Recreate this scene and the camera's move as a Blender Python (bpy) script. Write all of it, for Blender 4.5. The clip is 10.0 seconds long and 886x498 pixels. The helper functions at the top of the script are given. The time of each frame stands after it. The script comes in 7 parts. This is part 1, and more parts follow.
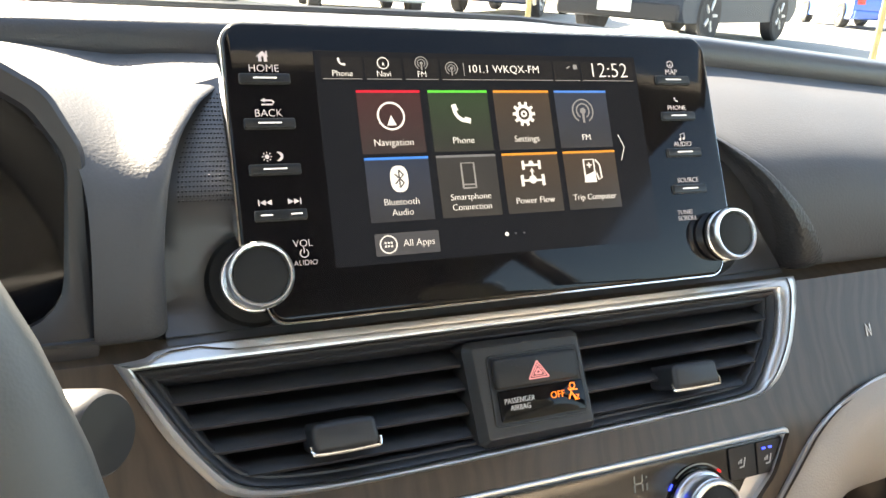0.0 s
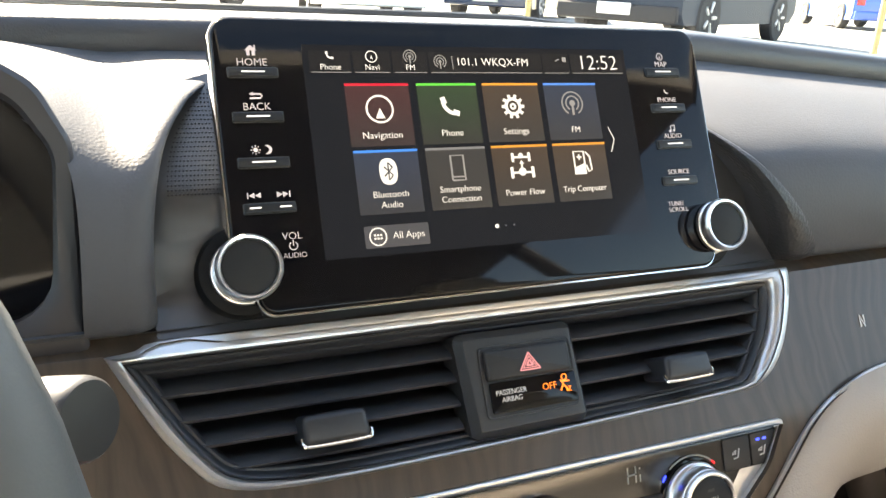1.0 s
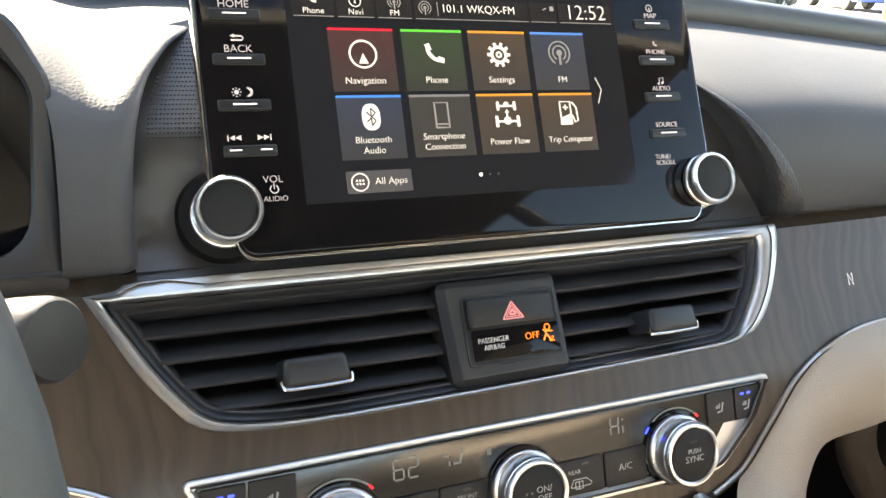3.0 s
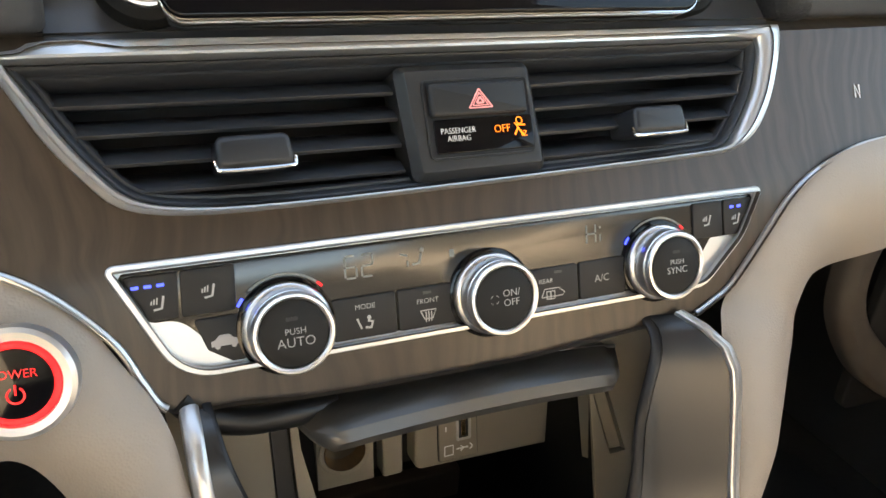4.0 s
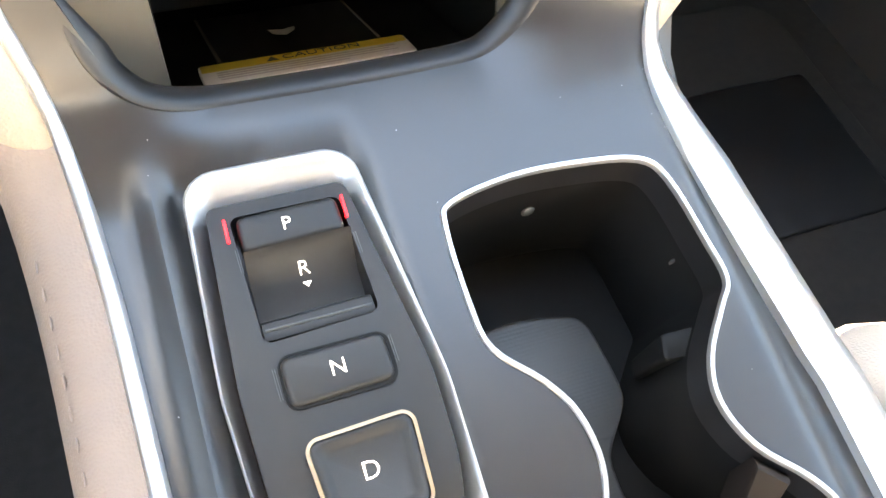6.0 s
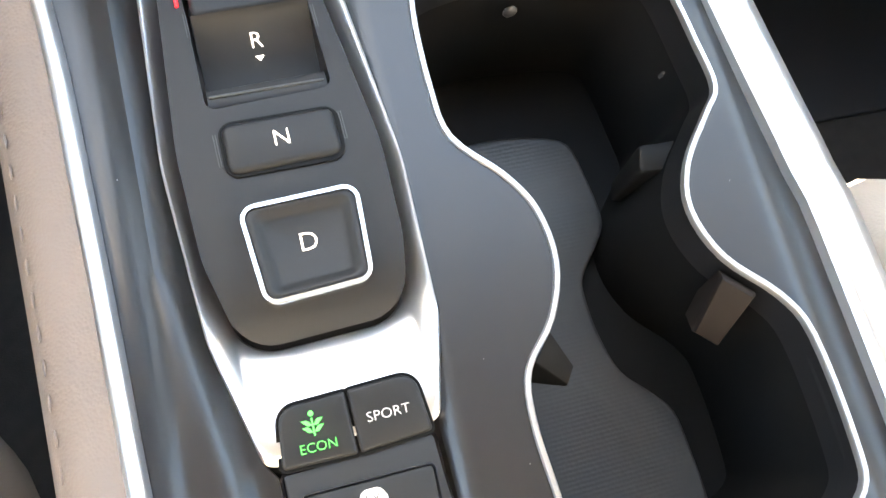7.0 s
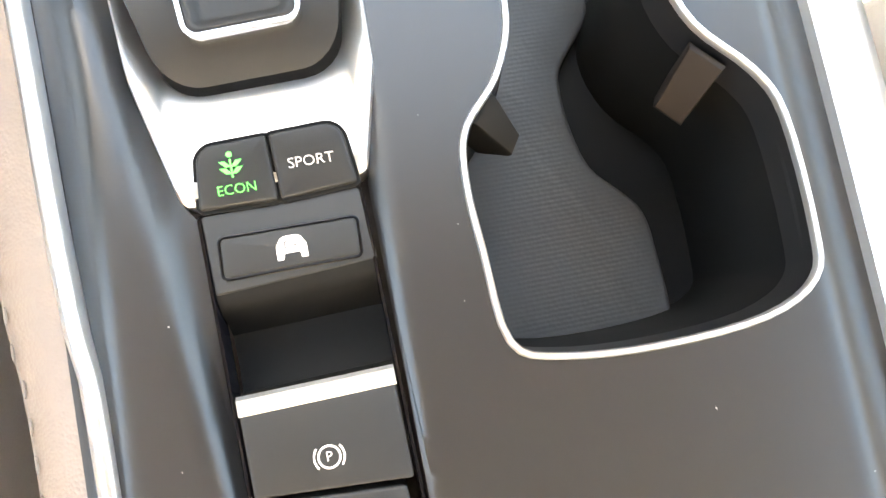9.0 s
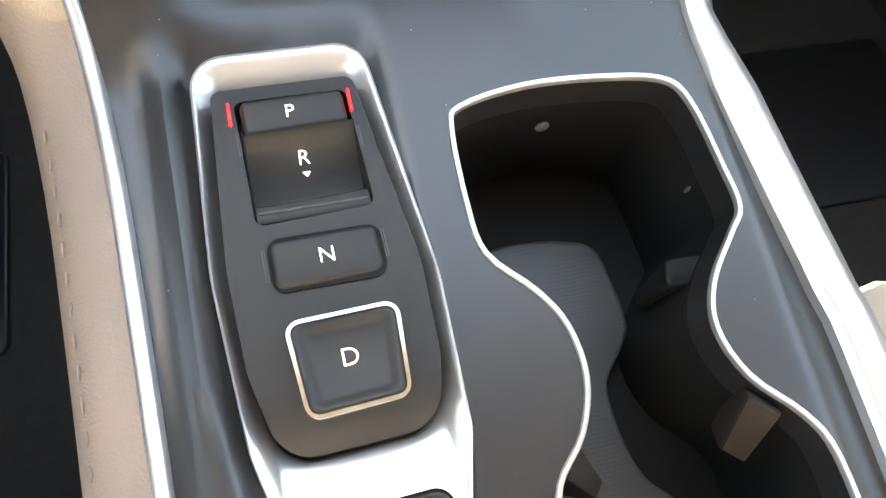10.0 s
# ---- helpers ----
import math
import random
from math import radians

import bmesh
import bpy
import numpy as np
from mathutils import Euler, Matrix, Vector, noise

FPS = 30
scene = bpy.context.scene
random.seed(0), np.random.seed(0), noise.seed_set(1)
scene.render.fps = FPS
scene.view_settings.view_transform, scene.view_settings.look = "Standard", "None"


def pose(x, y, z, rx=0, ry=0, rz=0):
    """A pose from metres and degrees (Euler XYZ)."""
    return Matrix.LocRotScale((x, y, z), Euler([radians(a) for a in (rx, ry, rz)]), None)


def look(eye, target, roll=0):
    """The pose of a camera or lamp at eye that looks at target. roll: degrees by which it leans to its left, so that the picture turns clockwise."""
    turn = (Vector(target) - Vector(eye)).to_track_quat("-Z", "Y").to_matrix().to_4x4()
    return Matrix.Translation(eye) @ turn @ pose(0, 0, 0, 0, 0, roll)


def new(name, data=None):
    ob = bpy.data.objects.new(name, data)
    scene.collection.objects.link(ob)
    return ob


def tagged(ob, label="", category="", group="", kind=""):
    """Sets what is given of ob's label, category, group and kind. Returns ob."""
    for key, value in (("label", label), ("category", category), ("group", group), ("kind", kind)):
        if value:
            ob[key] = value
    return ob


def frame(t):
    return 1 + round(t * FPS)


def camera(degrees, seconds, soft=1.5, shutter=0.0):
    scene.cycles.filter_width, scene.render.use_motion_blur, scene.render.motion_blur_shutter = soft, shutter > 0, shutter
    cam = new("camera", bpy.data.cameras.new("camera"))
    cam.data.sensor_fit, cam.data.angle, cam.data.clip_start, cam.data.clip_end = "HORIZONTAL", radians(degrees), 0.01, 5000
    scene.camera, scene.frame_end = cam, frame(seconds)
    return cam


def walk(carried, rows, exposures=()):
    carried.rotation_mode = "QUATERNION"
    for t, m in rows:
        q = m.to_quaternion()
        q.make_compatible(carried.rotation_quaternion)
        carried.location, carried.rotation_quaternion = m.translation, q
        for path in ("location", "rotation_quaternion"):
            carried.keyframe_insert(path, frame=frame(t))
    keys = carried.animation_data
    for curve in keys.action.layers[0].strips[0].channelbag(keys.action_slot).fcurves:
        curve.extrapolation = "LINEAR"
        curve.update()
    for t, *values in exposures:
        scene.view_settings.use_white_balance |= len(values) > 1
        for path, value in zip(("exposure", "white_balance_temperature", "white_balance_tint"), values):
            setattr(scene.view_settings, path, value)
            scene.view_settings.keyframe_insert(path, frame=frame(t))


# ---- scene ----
cam = camera(59.0, 10.0)
PATH = [
    (0, (-0.17342, 0.05529, 1.03673), (0.59624, 1.77943, 0.3772), 3.641),
    (0.5, (-0.17269, 0.05401, 1.03763), (0.59927, 1.78004, 0.38579), 3.255),
    (1, (-0.16897, 0.0508, 1.0318), (0.5962, 1.78131, 0.38386), 3.015),
    (1.5, (-0.17098, 0.05162, 1.03594), (0.59354, 1.78044, 0.38273), 3.365),
    (2, (-0.17369, 0.04559, 1.03806), (0.59395, 1.78198, 0.40903), 3.199),
    (2.2, (-0.17158, 0.04347, 1.03735), (0.59484, 1.7808, 0.40945), 3.222),
    (3.3, (-0.15659, 0.04356, 1.00334), (0.59228, 1.74233, 0.25945), 3.638),
    (3.5, (-0.15217, 0.04481, 0.99217), (0.59553, 1.72514, 0.2064), 3.735),
    (4, (-0.1391, 0.05029, 0.96048), (0.60126, 1.66281, 0.03762), 4.172),
    (4.5, (-0.12405, 0.05277, 0.93485), (0.60178, 1.5555, -0.16741), 5.814),
    (5, (-0.10067, 0.05534, 0.9118), (0.59033, 1.39185, -0.40587), 7.787),
    (5.5, (-0.08423, 0.05161, 0.89487), (0.54526, 1.18537, -0.62774), 9.525),
    (6, (-0.07397, 0.04508, 0.88072), (0.47964, 0.973, -0.80228), 12.858),
    (6.2, (-0.06908, 0.04022, 0.87674), (0.44519, 0.89501, -0.85672), 14.028),
    (7.3, (-0.04585, 0.00131, 0.84451), (0.32143, 0.69611, -0.99461), 14.033),
    (7.5, (-0.03812, -0.00316, 0.83756), (0.29899, 0.62467, -1.03118), 14.662),
    (8, (-0.023, -0.01084, 0.83027), (0.25146, 0.49193, -1.08595), 15.270),
    (8.5, (-0.02627, -0.01641, 0.83127), (0.20576, 0.46036, -1.09716), 13.597),
    (9, (-0.02753, -0.02506, 0.83494), (0.19643, 0.47642, -1.08818), 12.814),
    (9.5, (-0.03819, -0.00925, 0.84113), (0.24008, 0.6575, -1.02381), 10.848),
    (10, (-0.06069, 0.02582, 0.87062), (0.34971, 0.90196, -0.87979), 12.455),
]
EXPOSURES = [(0, 3.62, 7800, 10), (1.0, 3.66, 7800, 10), (2.2, 3.50, 7700, 10), (3.5, 3.86, 8200, 10), (4.0, 3.82, 8300, 10), (4.5, 4.08, 7900, 10), (5.0, 4.45, 6800, 10), (5.5, 5.25, 7400, 10), (6.0, 5.83, 8300, 10), (7.5, 5.03, 8700, 10), (8.0, 4.80, 9000, 10), (8.5, 5.43, 9100, 10), (9.0, 5.80, 9400, 10), (9.5, 5.10, 8900, 10), (10, 5.28, 8900, 10)]
walk(cam, [(t, look(eye, target, roll)) for t, eye, target, roll in PATH], EXPOSURES)
from mathutils.geometry import delaunay_2d_cdt

# ---- light: open sky and a sun ahead on the driver's side ----
SUN_EL, SUN_AZ = 34.0, -15.0   # degrees above the horizon, degrees to the right of straight ahead
world = bpy.data.worlds.new("sky")
scene.world = world
world.use_nodes = True
wn = world.node_tree.nodes
sky = wn.new("ShaderNodeTexSky")
sky.sky_type = "NISHITA"
sky.sun_disc = False
sky.sun_elevation = radians(SUN_EL)
sky.sun_rotation = radians(SUN_AZ)
wn["Background"].inputs["Strength"].default_value = 0.08
world.node_tree.links.new(sky.outputs[0], wn["Background"].inputs["Color"])
sun_data = bpy.data.lights.new("sun", "SUN")
sun_data.energy, sun_data.angle, sun_data.color = 5.0, radians(0.6), (1.0, 0.94, 0.85)
sun = new("sun", sun_data)
away = Vector((math.sin(radians(SUN_AZ)) * math.cos(radians(SUN_EL)), math.cos(radians(SUN_AZ)) * math.cos(radians(SUN_EL)), math.sin(radians(SUN_EL))))
sun.matrix_world = look(away * 30, (0, 0, 0))


# ---- materials ----
def material(name, base, rough=0.5, metal=0.0, vary=0.12, vary_scale=25.0, grain=0.0, grain_scale=900.0, kind="noise", coat=0.0, stretch=(1, 1, 1), emit=None, power=0.0, spec=0.5):
    """A procedural surface: base colour with a slow variation, roughness variation and a fine bump."""
    m = bpy.data.materials.new(name)
    m.use_nodes = True
    n, l = m.node_tree.nodes, m.node_tree.links
    p = n["Principled BSDF"]
    p.inputs["Metallic"].default_value = metal
    p.inputs["Specular IOR Level"].default_value = spec
    p.inputs["Coat Weight"].default_value = coat
    p.inputs["Coat Roughness"].default_value = 0.05
    co = n.new("ShaderNodeTexCoord")
    mp = n.new("ShaderNodeMapping")
    mp.inputs["Scale"].default_value = stretch
    l.new(co.outputs["Object"], mp.inputs["Vector"])
    slow = n.new("ShaderNodeTexNoise")
    slow.inputs["Scale"].default_value, slow.inputs["Detail"].default_value = vary_scale, 6
    l.new(mp.outputs[0], slow.inputs["Vector"])
    ramp = n.new("ShaderNodeMapRange")
    ramp.inputs["From Min"].default_value, ramp.inputs["From Max"].default_value = 0.3, 0.7
    ramp.inputs["To Min"].default_value, ramp.inputs["To Max"].default_value = 1 - vary, 1 + vary
    l.new(slow.outputs["Fac"], ramp.inputs["Value"])
    mul = n.new("ShaderNodeVectorMath")
    mul.operation = "SCALE"
    mul.inputs[0].default_value = base
    l.new(ramp.outputs[0], mul.inputs["Scale"])
    l.new(mul.outputs[0], p.inputs["Base Color"])
    rr = n.new("ShaderNodeMapRange")
    rr.inputs["From Min"].default_value, rr.inputs["From Max"].default_value = 0.3, 0.7
    rr.inputs["To Min"].default_value, rr.inputs["To Max"].default_value = max(0.02, rough * 0.95), min(1, rough * 1.05)
    l.new(slow.outputs["Fac"], rr.inputs["Value"])
    l.new(rr.outputs[0], p.inputs["Roughness"])
    if grain:
        if kind == "cells":
            fine = n.new("ShaderNodeTexVoronoi")
            fine.inputs["Scale"].default_value = grain_scale
            out = fine.outputs["Distance"]
        else:
            fine = n.new("ShaderNodeTexNoise")
            fine.inputs["Scale"].default_value, fine.inputs["Detail"].default_value = grain_scale, 3
            out = fine.outputs["Fac"]
        l.new(mp.outputs[0], fine.inputs["Vector"])
        bump = n.new("ShaderNodeBump")
        bump.inputs["Strength"].default_value, bump.inputs["Distance"].default_value = grain, 0.0004
        l.new(out, bump.inputs["Height"])
        l.new(bump.outputs[0], p.inputs["Normal"])
    if emit:
        p.inputs["Emission Color"].default_value = (*emit, 1)
        p.inputs["Emission Strength"].default_value = power
    return m


def wood_material():
    m = material("dark_wood", (0.1, 0.085, 0.07), 0.32, vary=0.1, coat=0.04, spec=0.42)
    n, l = m.node_tree.nodes, m.node_tree.links
    p = n["Principled BSDF"]
    co = n.new("ShaderNodeTexCoord")
    warp = n.new("ShaderNodeTexNoise")
    warp.inputs["Scale"].default_value, warp.inputs["Detail"].default_value = 9, 3
    l.new(co.outputs["Object"], warp.inputs["Vector"])
    mix = n.new("ShaderNodeVectorMath")
    mix.operation = "MULTIPLY_ADD"
    mix.inputs[1].default_value = (0.05, 0.05, 0.05)
    l.new(warp.outputs["Color"], mix.inputs[0])
    l.new(co.outputs["Object"], mix.inputs[2])
    mp = n.new("ShaderNodeMapping")
    mp.inputs["Scale"].default_value = (1.0, 0.10, 0.10)
    mp.inputs["Rotation"].default_value = (0, 0, radians(8))
    l.new(mix.outputs[0], mp.inputs["Vector"])
    wave = n.new("ShaderNodeTexWave")
    wave.bands_direction = "X"
    wave.inputs["Scale"].default_value, wave.inputs["Distortion"].default_value = 34, 9
    wave.inputs["Detail"].default_value, wave.inputs["Detail Scale"].default_value = 4, 2
    l.new(mp.outputs[0], wave.inputs["Vector"])
    streak, fibre = n.new("ShaderNodeTexNoise"), n.new("ShaderNodeTexNoise")
    streak.inputs["Scale"].default_value, streak.inputs["Detail"].default_value = 70, 4
    fibre.inputs["Scale"].default_value, fibre.inputs["Detail"].default_value = 900, 2
    l.new(mp.outputs[0], streak.inputs["Vector"])
    l.new(mp.outputs[0], fibre.inputs["Vector"])
    blend, tone = n.new("ShaderNodeMix"), n.new("ShaderNodeMix")
    blend.inputs["Factor"].default_value, tone.inputs["Factor"].default_value = 0.62, 0.3
    l.new(wave.outputs["Fac"], blend.inputs["A"])
    l.new(streak.outputs["Fac"], blend.inputs["B"])
    l.new(blend.outputs["Result"], tone.inputs["A"])
    l.new(fibre.outputs["Fac"], tone.inputs["B"])
    ramp = n.new("ShaderNodeValToRGB")
    ramp.color_ramp.elements[0].position, ramp.color_ramp.elements[1].position = 0.25, 0.75
    ramp.color_ramp.elements[0].color = (0.040, 0.0285, 0.020, 1)
    ramp.color_ramp.elements[1].color = (0.074, 0.053, 0.038, 1)
    l.new(tone.outputs["Result"], ramp.inputs[0])
    l.new(ramp.outputs[0], p.inputs["Base Color"])
    bump = n.new("ShaderNodeBump")
    bump.inputs["Strength"].default_value, bump.inputs["Distance"].default_value = 0.12, 0.0004
    l.new(tone.outputs["Result"], bump.inputs["Height"])
    l.new(bump.outputs[0], p.inputs["Normal"])
    return m


def glass_material():
    m = bpy.data.materials.new("window_glass")
    m.use_nodes = True
    n, l = m.node_tree.nodes, m.node_tree.links
    n.remove(n["Principled BSDF"])
    clear, shine, mix = n.new("ShaderNodeBsdfTransparent"), n.new("ShaderNodeBsdfGlossy"), n.new("ShaderNodeMixShader")
    clear.inputs[0].default_value = (0.93, 0.95, 0.94, 1)
    shine.inputs["Roughness"].default_value = 0.01
    mix.inputs[0].default_value = 0.04
    l.new(clear.outputs[0], mix.inputs[1])
    l.new(shine.outputs[0], mix.inputs[2])
    l.new(mix.outputs[0], n["Material Output"].inputs[0])
    return m


PAD = material("soft_touch_dash", (0.077, 0.079, 0.085), 0.5, vary=0.06, grain=0.24, grain_scale=700, kind="cells", spec=0.2)
PAD_DARK = material("dark_leather", (0.032, 0.032, 0.034), 0.42, grain=0.9, grain_scale=560, kind="cells")
FRAME_GREY = material("dull_grey_plastic", (0.022, 0.022, 0.026), 0.42, vary=0.06, grain=0.08, grain_scale=2000)
GREY = material("grey_plastic", (0.055, 0.054, 0.053), 0.42, vary=0.06, vary_scale=30, grain=0.12, grain_scale=2200)
CONSOLE = material("console_plastic", (0.0115, 0.0119, 0.0130), 0.32, vary=0.01, vary_scale=12, grain=0.04, grain_scale=2600, spec=0.7)
WELL = material("deep_black_plastic", (0.007, 0.0069, 0.0067), 0.6, grain=0.1, grain_scale=2200, spec=0.15)
SURROUND = material("metallic_grey_plastic", (0.105, 0.104, 0.106), 0.4, metal=0.7, vary=0.05, grain=0.05, grain_scale=2000)
BLACK = material("black_plastic", (0.011, 0.011, 0.012), 0.4, grain=0.12, grain_scale=2200)
VENT = material("vent_black_plastic", (0.022, 0.0235, 0.027), 0.40, grain=0.12, grain_scale=2600)
BUTTON = material("button_rubber", (0.019, 0.019, 0.0195), 0.5, grain=0.12, grain_scale=2600, spec=0.36)
CAP = material("knob_cap_rubber", (0.016, 0.016, 0.016), 0.55, grain=0.1, grain_scale=2600, spec=0.25)
BRIGHT = material("bright_knob_metal", (0.84, 0.84, 0.85), 0.3, metal=1.0, vary=0.03, grain=0.04, grain_scale=1500)
PIANO = material("gloss_black", (0.004, 0.004, 0.005), 0.06, vary=0.02, spec=0.24)
SMOKED = material("smoked_gloss_panel", (0.010, 0.009, 0.008), 0.2, vary=0.02, spec=0.9)
TAUPE = material("taupe_leatherette", (0.235, 0.192, 0.170), 0.48, vary=0.05, vary_scale=14, grain=0.35, grain_scale=900, kind="cells")
SATIN = material("satin_silver", (0.64, 0.64, 0.64), 0.33, metal=0.85, vary=0.04, grain=0.06, grain_scale=1500)
ROLL = material("dark_soft_dash", (0.045, 0.046, 0.05), 0.36, vary=0.06, grain=0.3, grain_scale=900, kind="cells")
POD = material("pod_grey_plastic", (0.026, 0.0258, 0.026), 0.38, vary=0.06, grain=0.1, grain_scale=2200)
CHROME = material("chrome", (0.8, 0.8, 0.8), 0.1, metal=1.0, vary=0.03)
BEIGE = material("beige_leatherette", (0.36, 0.312, 0.264), 0.5, vary=0.05, vary_scale=14, grain=0.4, grain_scale=900, kind="cells")
SEAT = material("ivory_leather", (0.42, 0.39, 0.35), 0.5, vary=0.05, grain=0.4, grain_scale=700, kind="cells")
HEADLINER = material("headliner_cloth", (0.21, 0.185, 0.165), 0.95, vary=0.05, grain=0.4, grain_scale=600)
CARPET = material("dark_carpet", (0.02, 0.019, 0.018), 0.95, vary=0.3, vary_scale=90, grain=1.0, grain_scale=900)
WOOD = wood_material()
GLASS = glass_material()
WHITE = material("white_print", (0.75, 0.75, 0.75), 0.5, vary=0.03, emit=(1, 1, 1), power=0.0)


# ---- mesh helpers ----
def part(name, bm, mat, parent=None, label="", smooth=True):
    """Links a bmesh as one mesh object under a thing or a part."""
    me = bpy.data.meshes.new(name)
    bm.normal_update()
    bm.to_mesh(me)
    bm.free()
    me.materials.append(mat)
    if smooth:
        for poly in me.polygons:
            poly.use_smooth = True
        me.set_sharp_from_angle(angle=radians(38))
    ob = new(name, me)
    if parent is not None:
        ob.parent = parent
    if label:
        ob["label"] = label
    return ob


def thing(name, m, label, category, group="", kind=""):
    """An empty that carries the parts of one thing."""
    ob = new(name)
    ob.matrix_world = m
    ob.empty_display_size = 0.02
    return tagged(ob, label, category, group, kind)


def plane_pose(y, z, lean):
    """The pose of a panel whose local x runs to the right, y up the panel and z out of its face; lean in degrees from upright."""
    return pose(0, y, z, 90 - lean, 0, 0)


def rounded(pts, r, seg=6):
    """The outline pts with each corner rounded by r (a number, or one for each corner)."""
    out, n = [], len(pts)
    for i in range(n):
        a, b, c = (Vector(pts[(i + k - 1) % n]) for k in range(3))
        rad = r[i] if isinstance(r, (list, tuple)) else r
        u, w = (a - b), (c - b)
        ang = u.angle(w, math.pi)
        if rad <= 0 or ang > math.pi - 0.02:
            out.append(tuple(b))
            continue
        cut = min(rad / math.tan(ang / 2), 0.49 * u.length, 0.49 * w.length)
        real = cut * math.tan(ang / 2)
        p0, p1 = b + u.normalized() * cut, b + w.normalized() * cut
        centre = b + (u.normalized() + w.normalized()).normalized() * (real / math.sin(ang / 2))
        v0, v1 = p0 - centre, p1 - centre
        turn = v0.angle_signed(v1, 0.0)
        for k in range(seg + 1):
            s = -turn * k / seg
            out.append((centre.x + v0.x * math.cos(s) - v0.y * math.sin(s), centre.y + v0.x * math.sin(s) + v0.y * math.cos(s)))
    return out


def box_outline(w, h, r, cx=0.0, cy=0.0, seg=5):
    return rounded([(cx - w / 2, cy - h / 2), (cx + w / 2, cy - h / 2), (cx + w / 2, cy + h / 2), (cx - w / 2, cy + h / 2)], r, seg)


def inset(pts, d):
    """The outline moved inwards by d (outwards when negative)."""
    n, out = len(pts), []
    area = sum(pts[i][0] * pts[(i + 1) % n][1] - pts[(i + 1) % n][0] * pts[i][1] for i in range(n))
    side = 1 if area > 0 else -1
    for i in range(n):
        a, b, c = Vector(pts[i - 1]), Vector(pts[i]), Vector(pts[(i + 1) % n])
        e0, e1 = (b - a), (c - b)
        if e0.length < 1e-9 or e1.length < 1e-9:
            out.append(tuple(b))
            continue
        n0, n1 = Vector((-e0.y, e0.x)).normalized() * side, Vector((-e1.y, e1.x)).normalized() * side
        m = (n0 + n1)
        m = m.normalized() if m.length > 1e-6 else n0
        out.append(tuple(b + m * d / max(0.35, m.dot(n0))))
    return out


def loft(rings, close=True, caps=(True, True)):
    """A skin over rings of 3D points, each ring closed, one after another."""
    bm = bmesh.new()
    rows = [[bm.verts.new(p) for p in ring] for ring in rings]
    for a, b in zip(rows, rows[1:]):
        n = len(a)
        for i in range(n if close else n - 1):
            bm.faces.new((a[i], a[(i + 1) % n], b[(i + 1) % n], b[i]))
    if close and caps[0]:
        bm.faces.new(list(reversed(rows[0])))
    if close and caps[1]:
        bm.faces.new(rows[-1])
    bmesh.ops.recalc_face_normals(bm, faces=bm.faces)
    return bm


def slab(pts, z0, z1, bevel=0.0008, steps=3):
    """A plate of the outline pts from z0 to z1, its upper edge rounded."""
    rings = [[(x, y, z0) for x, y in pts]]
    if bevel:
        for k in range(steps + 1):
            a = math.pi / 2 * k / steps
            rings.append([(x, y, z1 - bevel + bevel * math.sin(a)) for x, y in inset(pts, bevel * (1 - math.cos(a)))])
    else:
        rings.append([(x, y, z1) for x, y in pts])
    return loft(rings)


def band(outer, inner, z0, z1, round_=0.0006):
    """A closed ring between two outlines of equal count, with rounded upper edges."""
    rings = [[(x, y, z0) for x, y in outer], [(x, y, z1 - round_) for x, y in outer]]
    rings.append([(x + (u - x) * 0.18, y + (v - y) * 0.18, z1) for (x, y), (u, v) in zip(outer, inner)])
    rings.append([(x + (u - x) * 0.82, y + (v - y) * 0.82, z1) for (x, y), (u, v) in zip(outer, inner)])
    rings += [[(x, y, z1 - round_) for x, y in inner], [(x, y, z0) for x, y in inner]]
    rings.append(rings[0])
    return loft(rings, caps=(False, False))


def lathe(profile, seg=48):
    """A body turned about z from (radius, height) pairs."""
    rings = [[(r * math.cos(2 * math.pi * k / seg), r * math.sin(2 * math.pi * k / seg), z) for k in range(seg)] for r, z in profile]
    return loft(rings)


def tube(path, r, seg=10, closed=False, flat=1.0, up=(0, 0, 1)):
    """A round or flattened bar along 3D points."""
    pts = [Vector(p) for p in path]
    rings, n = [], len(pts)
    for i, p in enumerate(pts):
        a = pts[i - 1] if (i or closed) else p
        b = pts[(i + 1) % n] if (i < n - 1 or closed) else p
        t = (b - a).normalized()
        s = t.cross(Vector(up)).normalized()
        w = s.cross(t).normalized()
        rings.append([p + s * r * math.cos(2 * math.pi * k / seg) + w * r * flat * math.sin(2 * math.pi * k / seg) for k in range(seg)])
    if closed:
        rings.append(rings[0])
        return loft(rings, caps=(False, False))
    return loft(rings)


def smooth_line(pts, steps=8, closed=False):
    """A Catmull-Rom curve through points of any dimension."""
    p = [Vector(q) for q in pts]
    n, out = len(p), []
    for i in range(n if closed else n - 1):
        a, b = p[i - 1] if (i or closed) else p[0] * 2 - p[1], p[i]
        c, d = p[(i + 1) % n], p[(i + 2) % n] if (closed or i + 2 < n) else p[-1] * 2 - p[-2]
        for k in range(steps):
            t = k / steps
            out.append(0.5 * (2 * b + (c - a) * t + (2 * a - 5 * b + 4 * c - d) * t * t + (3 * b - a - 3 * c + d) * t ** 3))
    if not closed:
        out.append(p[-1])
    return [tuple(q) for q in out]


def inside(x, y, pts):
    hit, n = False, len(pts)
    for i in range(n):
        (x0, y0), (x1, y1) = pts[i], pts[i - 1]
        if (y0 > y) != (y1 > y) and x < (x1 - x0) * (y - y0) / (y1 - y0) + x0:
            hit = not hit
    return hit


